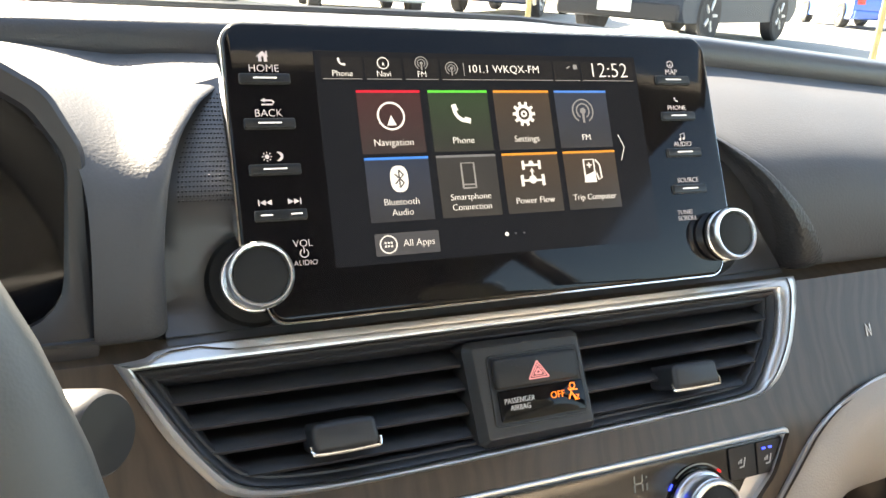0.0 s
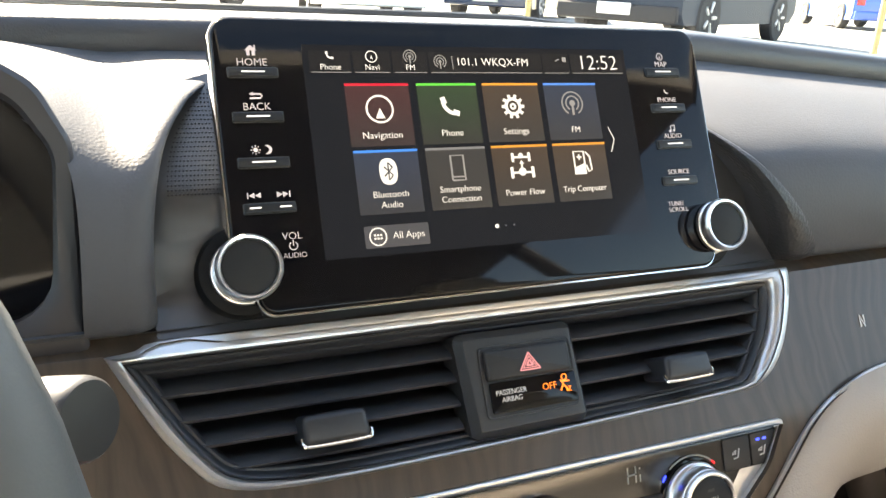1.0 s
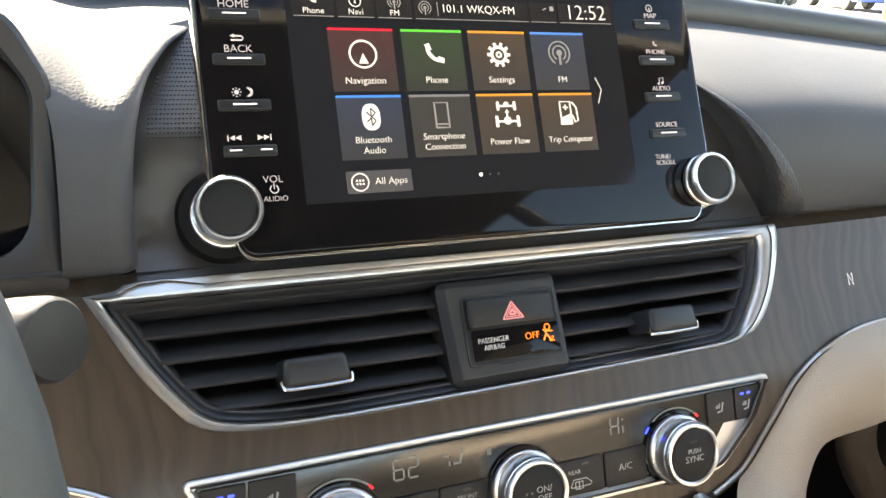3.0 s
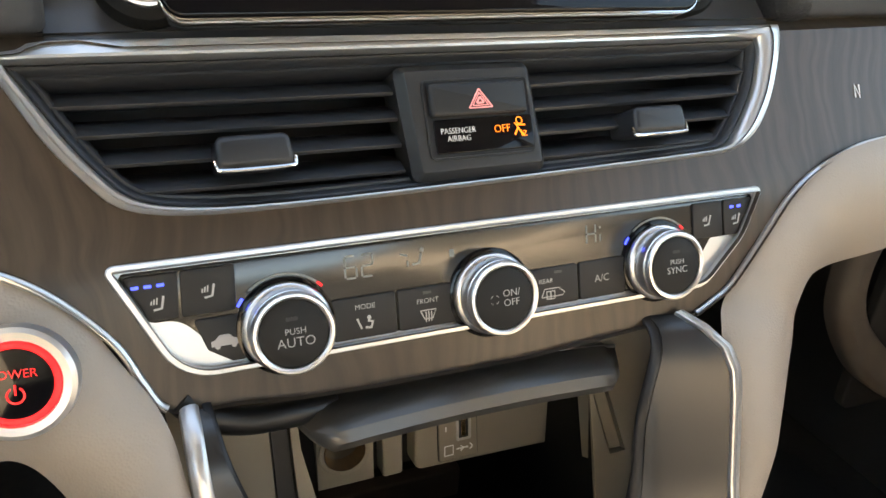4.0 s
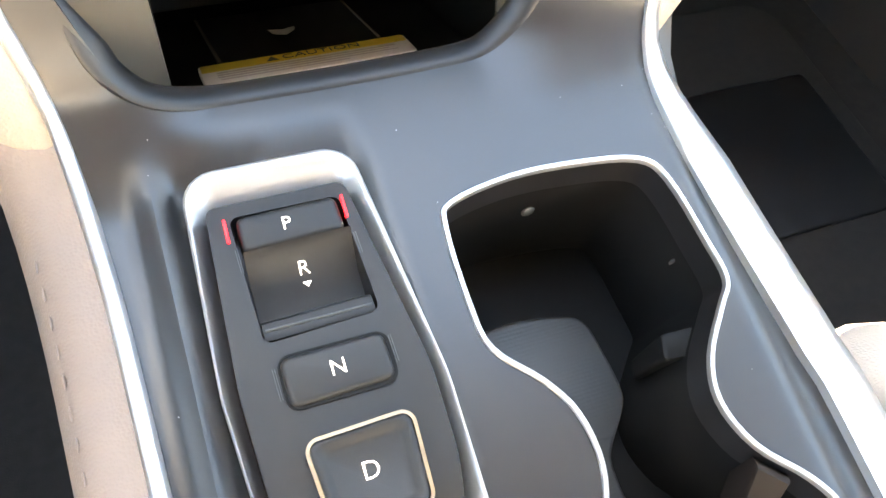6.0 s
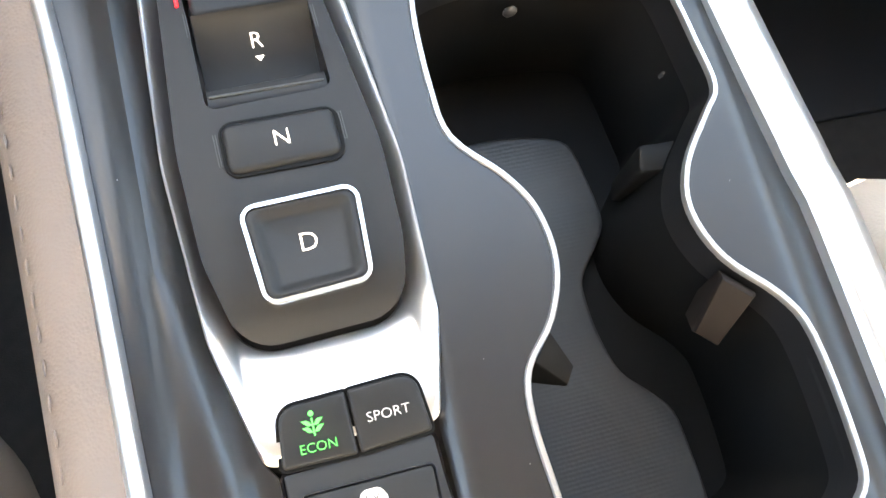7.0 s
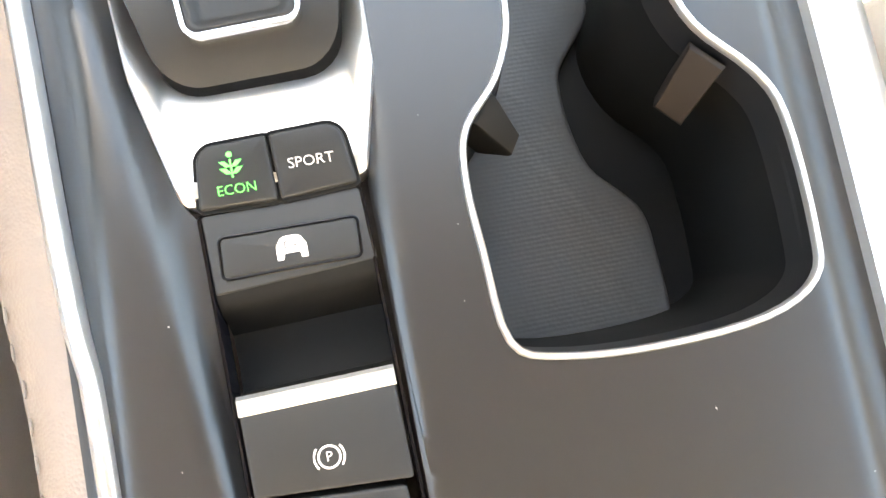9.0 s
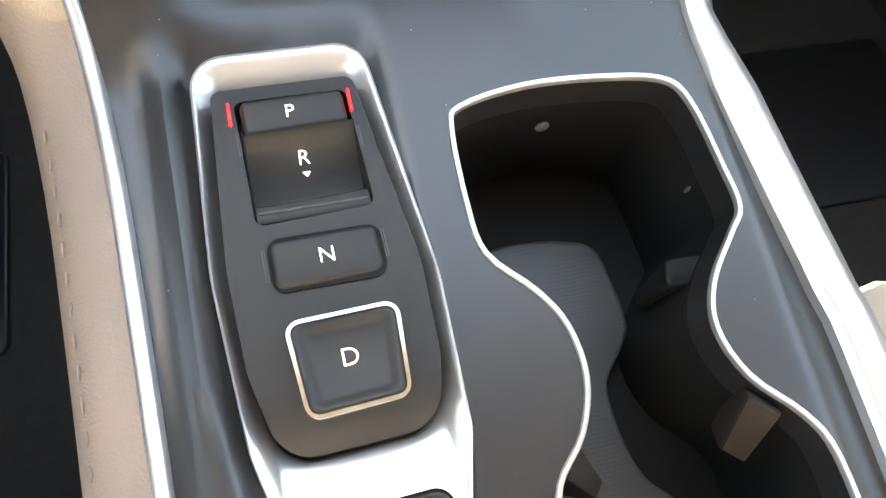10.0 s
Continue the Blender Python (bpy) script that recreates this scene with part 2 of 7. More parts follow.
def sheet(outline, holes, step, lift, thick=0.0):
    """A sheet over the outline with holes, meshed finely, each point carried by lift(x, y) to 3D; thick gives the rims depth."""
    loops = [outline] + list(holes)
    pts, edges = [], []
    for loop in loops:
        first, n = len(pts), len(loop)
        pts += [Vector(q) for q in loop]
        edges += [(first + i, first + (i + 1) % n) for i in range(n)]
    xs, ys = [q[0] for q in outline], [q[1] for q in outline]
    nx, ny = int((max(xs) - min(xs)) / step), int((max(ys) - min(ys)) / step)
    for i in range(1, nx):
        for j in range(1, ny):
            x, y = min(xs) + i * (max(xs) - min(xs)) / nx, min(ys) + j * (max(ys) - min(ys)) / ny
            if inside(x, y, outline) and not any(inside(x, y, h) for h in holes):
                if min((x - q.x) ** 2 + (y - q.y) ** 2 for q in pts[:sum(len(k) for k in loops)]) > (0.4 * step) ** 2:
                    pts.append(Vector((x, y)))
    out, _, faces, *_ = delaunay_2d_cdt(pts, edges, [], 0, 1e-6)
    bm = bmesh.new()
    verts = [bm.verts.new(lift(v.x, v.y)) for v in out]
    for f in faces:
        c = sum((out[i] for i in f), Vector((0, 0))) / len(f)
        if inside(c.x, c.y, outline) and not any(inside(c.x, c.y, h) for h in holes):
            bm.faces.new([verts[i] for i in f])
    bmesh.ops.delete(bm, geom=[v for v in bm.verts if not v.link_faces], context="VERTS")
    bm.normal_update()
    if thick:
        rim = [e for e in bm.edges if len(e.link_faces) == 1]
        made = bmesh.ops.extrude_edge_only(bm, edges=rim)["geom"]
        for v in made:
            if isinstance(v, bmesh.types.BMVert):
                near = [e.other_vert(v) for e in v.link_edges]
                base = min(near, key=lambda q: (q.co - v.co).length)
                v.co = v.co - base.normal * thick
    bmesh.ops.recalc_face_normals(bm, faces=bm.faces)
    return bm


def letters(name, text, size, mat, parent, x, y, z=0.0, align="CENTER", squeeze=1.0, spin=0.0, label="", tilt=0.0, thin=0.012):
    """Raised print of a word in the built-in font, its middle at (x, y) of the parent's face."""
    cu = bpy.data.curves.new(name, "FONT")
    cu.body, cu.size, cu.align_x, cu.align_y, cu.extrude = text, size, align, "CENTER", 0.00012
    cu.resolution_u, cu.offset = 3, -thin * size
    tmp = new(name, cu)
    me = bpy.data.meshes.new_from_object(tmp.evaluated_get(bpy.context.evaluated_depsgraph_get()))
    bpy.data.objects.remove(tmp)
    bpy.data.curves.remove(cu)
    me.name = name
    me.materials.clear()
    me.materials.append(mat)
    me.transform(Matrix.Translation((x, y, z)) @ Matrix.Rotation(radians(tilt), 4, "X") @ Matrix.Rotation(radians(spin), 4, "Z") @ Matrix.Diagonal((squeeze, 1, 1, 1)))
    ob = new(name, me)
    ob.parent = parent
    if label:
        ob["label"] = label
    return ob


def print_shape(name, loops, mat, parent, z, label=""):
    """Flat printed or lit marks: each loop a small plate."""
    bm = bmesh.new()
    for pts in loops:
        lo, hi = [bm.verts.new((x, y, z)) for x, y in pts], [bm.verts.new((x, y, z + 0.00015)) for x, y in pts]
        n = len(pts)
        for i in range(n):
            bm.faces.new((lo[i], lo[(i + 1) % n], hi[(i + 1) % n], hi[i]))
        bm.faces.new(hi)
    bmesh.ops.recalc_face_normals(bm, faces=bm.faces)
    return part(name, bm, mat, parent, label, smooth=False)


def circle(cx, cy, r, n=24, a0=0.0, a1=360.0):
    full = abs(a1 - a0) >= 360
    return [(cx + r * math.cos(radians(a0 + (a1 - a0) * k / (n if full else n - 1))), cy + r * math.sin(radians(a0 + (a1 - a0) * k / (n if full else n - 1)))) for k in range(n)]


def stroke(pts, w):
    """The outline of an open line of width w."""
    left, right, n = [], [], len(pts)
    for i in range(n):
        a, b = Vector(pts[max(0, i - 1)]), Vector(pts[min(n - 1, i + 1)])
        t = (b - a).normalized()
        s = Vector((-t.y, t.x)) * w / 2
        left.append(tuple(Vector(pts[i]) + s))
        right.append(tuple(Vector(pts[i]) - s))
    return left + right[::-1]


def ring_marks(cx, cy, r, w, n=28, a0=0.0, a1=360.0):
    """A ring or arc as short plates."""
    out = []
    for k in range(n):
        t0, t1 = radians(a0 + (a1 - a0) * k / n), radians(a0 + (a1 - a0) * (k + 1) / n)
        out.append([(cx + q * math.cos(t), cy + q * math.sin(t)) for q, t in ((r - w / 2, t0), (r + w / 2, t0), (r + w / 2, t1), (r - w / 2, t1))])
    return out


# The main panels of the place
FACE_D = plane_pose(0.3655, 0.9395, 26.8)   # display glass
FACE_V = plane_pose(0.351, 0.886, 30.6)     # air vents
FACE_C = plane_pose(0.312, 0.820, 19.0)     # climate controls
FACE_K = plane_pose(0.0, 0.63, 81.1)        # console top

# ---- the outside: a lot that rises gently ahead ----
def ground_height(y):
    t = min(1.0, max(0.0, (y - 2.0) / 11.0))
    return 0.32 * t * t * (3 - 2 * t)


ASPHALT = material("pale_concrete", (0.3, 0.285, 0.26), 0.9, vary=0.2, vary_scale=0.6, grain=0.5, grain_scale=40)
bm = bmesh.new()
ys = [-400, -100, -20, -5, 2] + [2 + 11 * k / 16 for k in range(1, 17)] + [20, 40, 100, 400, 1500]
rows = [[bm.verts.new((x, y, ground_height(y))) for x in (-1500, -100, -20, 0, 20, 100, 1500)] for y in ys]
for a, b in zip(rows, rows[1:]):
    for i in range(len(a) - 1):
        bm.faces.new((a[i], a[i + 1], b[i + 1], b[i]))
tagged(part("ground", bm, ASPHALT), "sunlit pale concrete car park", "ground", kind="structure")


# ---- the cabin shell ----
def box(x0, x1, y0, y1, z0, z1, r=0.0):
    bm = bmesh.new()
    bmesh.ops.create_cube(bm, size=1)
    bmesh.ops.transform(bm, verts=bm.verts, matrix=Matrix.Translation(((x0 + x1) / 2, (y0 + y1) / 2, (z0 + z1) / 2)) @ Matrix.Diagonal((x1 - x0, y1 - y0, z1 - z0, 1)))
    if r:
        bmesh.ops.bevel(bm, geom=bm.edges, offset=r, segments=3, affect="EDGES", profile=0.5)
    return bm


tagged(part("floor", box(-0.74, 0.74, -1.6, 0.95, 0.18, 0.235), CARPET), "dark carpet of the foot wells", "floor", kind="structure")
tagged(part("ceiling", box(-0.62, 0.62, -1.5, 0.15, 1.36, 1.40, 0.01), HEADLINER), "pale cloth headliner", "ceiling", kind="structure")
for side, name in ((-1, "wall_left"), (1, "wall_right")):
    bm = box(min(side * 0.74, side * 0.80), max(side * 0.74, side * 0.80), -1.6, 0.95, 0.18, 0.95, 0.015)
    tagged(part(name, bm, GREY), "grey lower door lining", "wall", kind="structure")
tagged(part("wall_rear", box(-0.74, 0.74, -1.66, -1.6, 0.18, 1.0, 0.01), SEAT), "ivory rear bench lining", "wall", kind="structure")
tagged(part("wall_front", box(-0.74, 0.74, 0.95, 1.0, 0.18, 0.93), BLACK), "dark bulkhead behind the dashboard", "wall", kind="structure")
for side in (-1, 1):
    for y0, y1, top in ((0.74, 0.14, 0.62), (-0.55, -0.6, 0.62), (-1.6, -1.45, 0.62)):
        p = tube([(side * 0.78, y0, 0.94), (side * 0.69, (y0 + y1) / 2, 1.18), (side * top, y1, 1.38)], 0.035, 10)
        tagged(part("roof_pillar", p, HEADLINER), "pale cloth covered roof pillar", "roof pillar", kind="structure")


def pane(name, corners, label):
    bm = bmesh.new()
    bm.faces.new([bm.verts.new(c) for c in corners])
    bmesh.ops.subdivide_edges(bm, edges=bm.edges, cuts=3, use_grid_fill=True)
    bmesh.ops.solidify(bm, geom=bm.faces, thickness=0.004)
    ob = tagged(part(name, bm, GLASS), label, "window", kind="structure")
    ob.visible_shadow = False
    return ob


pane("window_1", [(-0.77, 0.80, 0.965), (0.77, 0.80, 0.965), (0.62, 0.14, 1.365), (-0.62, 0.14, 1.365)], "clear raked windscreen")
pane("window_2", [(-0.76, 0.76, 0.95), (-0.76, -1.55, 0.95), (-0.63, -1.45, 1.36), (-0.63, 0.15, 1.36)], "clear side window glass")
pane("window_3", [(0.76, 0.76, 0.95), (0.76, -1.55, 0.95), (0.63, -1.45, 1.36), (0.63, 0.15, 1.36)], "clear side window glass")

# ---- dashboard ----
dashboard = thing("dashboard", Matrix(), "grey soft-touch dashboard with dark wood and beige lower trim", "dashboard")

# soft upper pad: a rolled face above the wood, a level top and a raised roll before the windscreen
def side_drop(x):
    return 0.075 * max(0.0, x - 0.21) + 0.03 * max(0.0, -x - 0.3)


def pad_profile(x):
    """Points (y, z) of the pad's section, from its lower front lip to the raised roll."""
    d = side_drop(x)
    return [(0.375, 0.889), (0.359, 0.892), (0.353, 0.902), (0.354, 0.922 - 0.4 * d), (0.361, 0.942 - d), (0.374, 0.954 - d), (0.402, 0.9660 - d), (0.446, 0.9790 - d), (0.498, 0.988 - d)]


def roll_profile(x):
    d = side_drop(x)
    return [(0.506, 0.972 - d), (0.4985, 0.988 - d), (0.4995, 1.001 - d), (0.508, 1.0065 - d), (0.535, 1.0075 - d), (0.60, 1.0045 - d), (0.70, 1.000 - d), (0.755, 0.998 - d), (0.758, 0.985 - d)]


def swept(profile, x0, x1, n, first=0):
    rows = []
    for i in range(n + 1):
        x = x0 + (x1 - x0) * i / n
        rows.append([(x, y, z) for y, z in smooth_line(profile(x)[first:], 5)])
    return loft(rows, close=False)


part("windscreen_roll", swept(roll_profile, -0.74, 0.74, 60), ROLL, dashboard, "grey roll along the windscreen")
part("windscreen_seal", tube([(-0.74 + 0.074 * k, 0.79, 0.9985 - side_drop(-0.74 + 0.074 * k)) for k in range(21)], 0.0048, 8), BLACK, dashboard, "black rubber seal")

# the pad runs down beside the display; its edge follows the curve of the display surround
def edge_curve(z, pts):
    for (z0, x0), (z1, x1) in zip(pts, pts[1:]):
        if z <= z1:
            t = max(0.0, (z - z0) / (z1 - z0))
            return x0 + (x1 - x0) * t
    return pts[-1][1]


LEFT_EDGE = [(0.885, -0.1560), (0.920, -0.1560), (0.940, -0.1540), (0.955, -0.1505), (0.965, -0.1455), (0.972, -0.1385), (0.977, -0.1310), (0.983, -0.115), (0.990, -0.095)]
RIGHT_EDGE = [(0.885, 0.1800), (0.905, 0.1745), (0.925, 0.1640), (0.942, 0.1510), (0.957, 0.1380), (0.970, 0.1220), (0.990, 0.090)]
LEFT_RAISE = [(-0.62, 0.012), (-0.52, 0.028), (-0.38, 0.034), (-0.27, 0.030), (-0.22, 0.0230), (-0.198, 0.0150), (-0.1825, 0.0075), (-0.174, 0.0030), (-0.166, 0.0012), (-0.157, 0.0025), (-0.147, 0.0050), (-0.130, 0.0055), (-0.09, 0.004)]


LEFT_EDGE = smooth_line(LEFT_EDGE, 5)
RIGHT_EDGE = smooth_line(RIGHT_EDGE, 5)


def left_raise(x):
    """How far the pad stands up beside the valley between the hood and the display surround."""
    for (x0, a), (x1, b) in zip(LEFT_RAISE, LEFT_RAISE[1:]):
        if x <= x1:
            t = max(0.0, min(1.0, (x - x0) / (x1 - x0)))
            return a + (b - a) * t
    return LEFT_RAISE[-1][1]


def left_profile(x):
    b = sum(left_raise(x + 0.003 * k) * (5 - abs(k)) for k in range(-4, 5)) / 25
    base = [(0.375, 0.889), (0.359, 0.892), (0.353, 0.902), (0.354, 0.922), (0.361, 0.942), (0.3735, 0.9550), (0.402, 0.9668), (0.446, 0.9790), (0.498, 0.988)]
    share = (0.0, 0.0, 0.05, 0.3, 0.72, 0.95, 1.0, 0.72, 0.3)
    return [(y + 0.12 * b * f, z + b * f) for (y, z), f in zip(base, share)]


def profile_point(profile, x, u):
    """The point at the share u of the pad's section at x."""
    line = smooth_line(profile(x), 8)
    k = min(len(line) - 1.0001, max(0.0, u * (len(line) - 1)))
    a, b, t = line[int(k)], line[int(k) + 1], k - int(k)
    return a[0] + (b[0] - a[0]) * t, a[1] + (b[1] - a[1]) * t


def pad_edge(profile, edge, turn, u):
    x = edge_curve(profile_point(profile, -0.15 * turn, u)[1], edge)
    return edge_curve(profile_point(profile, x, u)[1], edge)


def pad_grid(name, profile, x_far, edge, turn, label):
    """A pad from x_far to the edge of the display surround, where it rolls in."""
    rows = []
    for k in range(73):
        u = k / 72
        xe = pad_edge(profile, edge, turn, u)
        row = [(xe, *profile_point(profile, xe, u), 0.040), (xe, *profile_point(profile, xe, u), 0.014)]
        for d in (0.0, 0.0003, 0.0010, 0.0020, 0.0034, 0.0050, 0.0070, 0.0100):
            x = xe - turn * d
            row.append((x, *profile_point(profile, x, u), 0.010 * (1 - math.sqrt(1 - (1 - d / 0.010) ** 2))))
        near = xe - turn * 0.010
        for j in range(1, 25):
            x = near + (x_far - near) * (j / 24) ** 1.4
            row.append((x, *profile_point(profile, x, u), 0.0))
        rows.append([(x, y + back, z) for x, y, z, back in row])
    return part(name, loft(rows, close=False), PAD, dashboard, label)


def hooded_pad(name, profile, x0, x1, hole, label):
    """The pad round the instruments, with their opening cut out of its face and the opening's edge returned inwards."""
    stretch = 0.17
    us = [k / 44 for k in range(45)]
    outline = [(x0, u * stretch) for u in reversed(us)] + [(x1, u * stretch) for u in us]
    lift = lambda x, v: Vector((x, *profile_point(profile, x, v / stretch)))
    pad = part(name, sheet(outline, [[(x, u * stretch) for x, u in hole]], 0.0045, lift), PAD, dashboard, label)
    front = [lift(x, u * stretch) for x, u in hole]
    part("returned_edge", loft([[tuple(q + Vector((0, d, 0))) for q in front] for d in (0.0, 0.004, 0.035)], caps=(False, False)), PAD, pad)


def profile_share(profile, x, z):
    """The share of the section at x where its face reaches the height z."""
    return next((k / 200 for k in range(200) if profile_point(profile, x, k / 200)[1] >= z), 0.72)


# the opening of the instruments, by height on the pad's face
arch = smooth_line([(-0.1835, 0.896), (-0.1818, 0.930), (-0.1822, 0.952), (-0.1862, 0.9645), (-0.196, 0.9725), (-0.216, 0.982), (-0.27, 0.990), (-0.38, 0.994), (-0.50, 0.986), (-0.57, 0.965), (-0.595, 0.94), (-0.60, 0.896)], 4)
opening = [(x, profile_share(left_profile, x, z)) for x, z in arch]
hooded_pad("instrument_hood", left_profile, -0.64, -0.1700, opening, "grained grey leather hood round the instruments")
pad_grid("side_pad", left_profile, -0.1700, LEFT_EDGE, 1, "grained grey leather beside the display")
pad_grid("upper_pad", pad_profile, 0.74, RIGHT_EDGE, -1, "grained grey soft pad")
part("upper_pad", swept(pad_profile, -0.11, 0.11, 20, 7), PAD, dashboard)
# dark stitched roll beside the display surround
rows = []
side_line = smooth_line(pad_profile(0.0), 6)
for k in range(25):
    z = 0.889 + 0.074 * k / 24
    y = next(a[0] + (b[0] - a[0]) * (z - a[1]) / (b[1] - a[1]) for a, b in zip(side_line[6:], side_line[7:]) if b[1] >= z)
    xe, w = edge_curve(z, RIGHT_EDGE), 0.004 + 0.017 * (1 - k / 24)
    rows.append([(xe - 0.0005, y + 0.016, z), (xe - 0.0005, y + 0.005, z), (xe + 0.08 * w, y + 0.0010, z), (xe + 0.3 * w, y - 0.0014, z), (xe + 0.7 * w, y - 0.0018, z), (xe + w, y - 0.0004, z), (xe + w, y + 0.002, z)])
part("leather_roll", loft(rows, close=False), PAD_DARK, dashboard, "dark grained leather roll")

# wood fascia: one sheet with openings for the vents and the climate controls
def on_fascia(x, v):
    """v runs down the fascia from its upper lip (0) by metres."""
    if v <= 0.0766:
        y, z = 0.351 - v * math.sin(radians(30.6)), 0.886 - v * math.cos(radians(30.6))
    else:
        w = v - 0.0766
        y, z = 0.312 - w * math.sin(radians(19.0)), 0.820 - w * math.cos(radians(19.0))
    return Vector((x, y + 0.02 * max(0, abs(x) - 0.2), z))


# the vents' silver frame: its outer and inner edge, corner to corner
VENT_TOP = smooth_line([(-0.1775, 0.0008, -0.1712, -0.0022), (-0.1660, 0.0020, -0.1660, -0.0023), (-0.1570, 0.0048, -0.1560, -0.0024), (-0.1130, 0.0046, -0.1130, -0.0026), (-0.0350, 0.0040, -0.0350, -0.0028), (0.0560, 0.0036, 0.0560, -0.0028), (0.1180, 0.0038, 0.1150, -0.0026), (0.1745, 0.0040, 0.1595, -0.0022)], 3)
VENT_SIDE = smooth_line([(0.1745, 0.0040, 0.1595, -0.0022), (0.1748, -0.0010, 0.1605, -0.0060), (0.1712, -0.0135, 0.1592, -0.0130), (0.1630, -0.0320, 0.1535, -0.0275), (0.1535, -0.0455, 0.1440, -0.0410), (0.1425, -0.0535, 0.1370, -0.0492), (0.1300, -0.0570, 0.1280, -0.0545), (0.1000, -0.0584, 0.0990, -0.0560), (0.0400, -0.0596, 0.0400, -0.0573), (-0.0137, -0.0606, -0.0137, -0.0583), (-0.0800, -0.0613, -0.0800, -0.0589), (-0.1180, -0.0602, -0.1160, -0.0572), (-0.1395, -0.0555, -0.1350, -0.0525), (-0.1505, -0.0448, -0.1455, -0.0425), (-0.1605, -0.0312, -0.1550, -0.0292), (-0.1693, -0.0150, -0.1640, -0.0140), (-0.1775, 0.0008, -0.1712, -0.0022)], 3)
VENT_RING = VENT_TOP[:-1] + VENT_SIDE[:-1]
VENT_IN = [q[2:] for q in VENT_RING]
VENT_HOLE = [((q[0] + q[2]) / 2, (q[1] + q[3]) / 2) for q in VENT_RING]
CLIM_LOOP = rounded([(-0.1475, 0.0005), (0.1475, 0.0005), (0.1360, -0.0215), (0.1130, -0.0425), (-0.1265, -0.0425)], [0.0016, 0.0016, 0.03, 0.016, 0.020], 8)
CLIM_HOLE = inset(CLIM_LOOP, 0.0015)
edge_r = [(0.74, 0.055), (0.40, 0.0655), (0.30, 0.0600), (0.2337, 0.0590), (0.1980, 0.0665), (0.1707, 0.0790), (0.1490, 0.1010), (0.1298, 0.1210), (0.1180, 0.1280), (0.1080, 0.1325)]
edge_l = [(-0.1080, 0.1325), (-0.1250, 0.1320), (-0.1345, 0.1290), (-0.1400, 0.1190), (-0.1490, 0.1010)] + [(-x, v) for x, v in reversed(edge_r[:6])]
low = smooth_line(edge_r, 4) + [(0.0132, 0.1372), (-0.05, 0.1365), (-0.0841, 0.1352)] + smooth_line(edge_l, 4)
fascia_outline = [(-0.74, -0.004), (0.74, -0.004)] + low
holes = [[(x, -y) for x, y in VENT_HOLE], [(x, -y + 0.0766) for x, y in CLIM_HOLE]]
part("wood_fascia", sheet(fascia_outline, holes, 0.012, on_fascia, 0.004), WOOD, dashboard, "dark open-grain wood trim")


def fascia_line(pts, out):
    q = [on_fascia(x, v) for x, v in pts]
    return [tuple(p + Vector((0, -0.9, 0.35)).normalized() * out) for p in q]


part("lower_trim_strip", tube(fascia_line(smooth_line(edge_r, 6)[8:], 0.001), 0.0016, 8), SATIN, dashboard, "thin silver edging")
part("lower_trim_strip", tube(fascia_line(smooth_line(edge_l, 6)[11:-8], 0.001), 0.0016, 8), SATIN, dashboard)

# beige knee trim: a padded strap that leaves the wood and bends down along the console
def strap(inner, outer, bulge, name):
    a, b = smooth_line(inner, 8), smooth_line(outer, 8)
    n = min(len(a), len(b))
    rows = []
    for i in range(n):
        p, q = Vector(a[i]), Vector(b[i])
        row = []
        for k in range(11):
            t = k / 10
            out = math.sin(math.pi * min(1, t * 1.02)) ** 0.7 * bulge * min(1.0, (q - p).length / 0.05)
            row.append(p.lerp(q, t) + Vector((0, -0.8, 0.35)) * out)
        row.append(q + Vector((0, 0.03, 0.002)))
        rows.append([tuple(r) for r in row])
    return part(name, loft(rows, close=False), BEIGE, dashboard, "padded beige leatherette knee trim")


inner_r = [(0.74, 0.345, 0.835), (0.40, 0.326, 0.835), (0.2337, 0.318, 0.838), (0.1707, 0.311, 0.818), (0.1298, 0.297, 0.777), (0.117, 0.283, 0.762), (0.1172, 0.265, 0.735), (0.1158, 0.250, 0.700), (0.1120, 0.240, 0.674)]
outer_r = [(0.74, 0.36, 0.77), (0.40, 0.335, 0.775), (0.256, 0.31, 0.774), (0.205, 0.31, 0.767), (0.186, 0.302, 0.752), (0.176, 0.29, 0.735), (0.160, 0.272, 0.70), (0.138, 0.253, 0.675), (0.120, 0.240, 0.664)]
strap(inner_r, outer_r, 0.016, "knee_trim")
inner_l = [(-0.74, 0.345, 0.835), (-0.40, 0.326, 0.835), (-0.2337, 0.318, 0.838), (-0.1707, 0.311, 0.818), (-0.1440, 0.297, 0.786), (-0.1335, 0.284, 0.768), (-0.1288, 0.268, 0.745), (-0.1172, 0.251, 0.702), (-0.1112, 0.241, 0.676), (-0.1080, 0.236, 0.662)]
outer_l = [(-0.74, 0.36, 0.74), (-0.40, 0.335, 0.745), (-0.256, 0.31, 0.744), (-0.205, 0.30, 0.755), (-0.180, 0.285, 0.765), (-0.163, 0.277, 0.736), (-0.151, 0.264, 0.705), (-0.1415, 0.252, 0.677), (-0.131, 0.243, 0.656), (-0.116, 0.236, 0.649)]
strap(inner_l, outer_l, 0.014, "knee_trim")

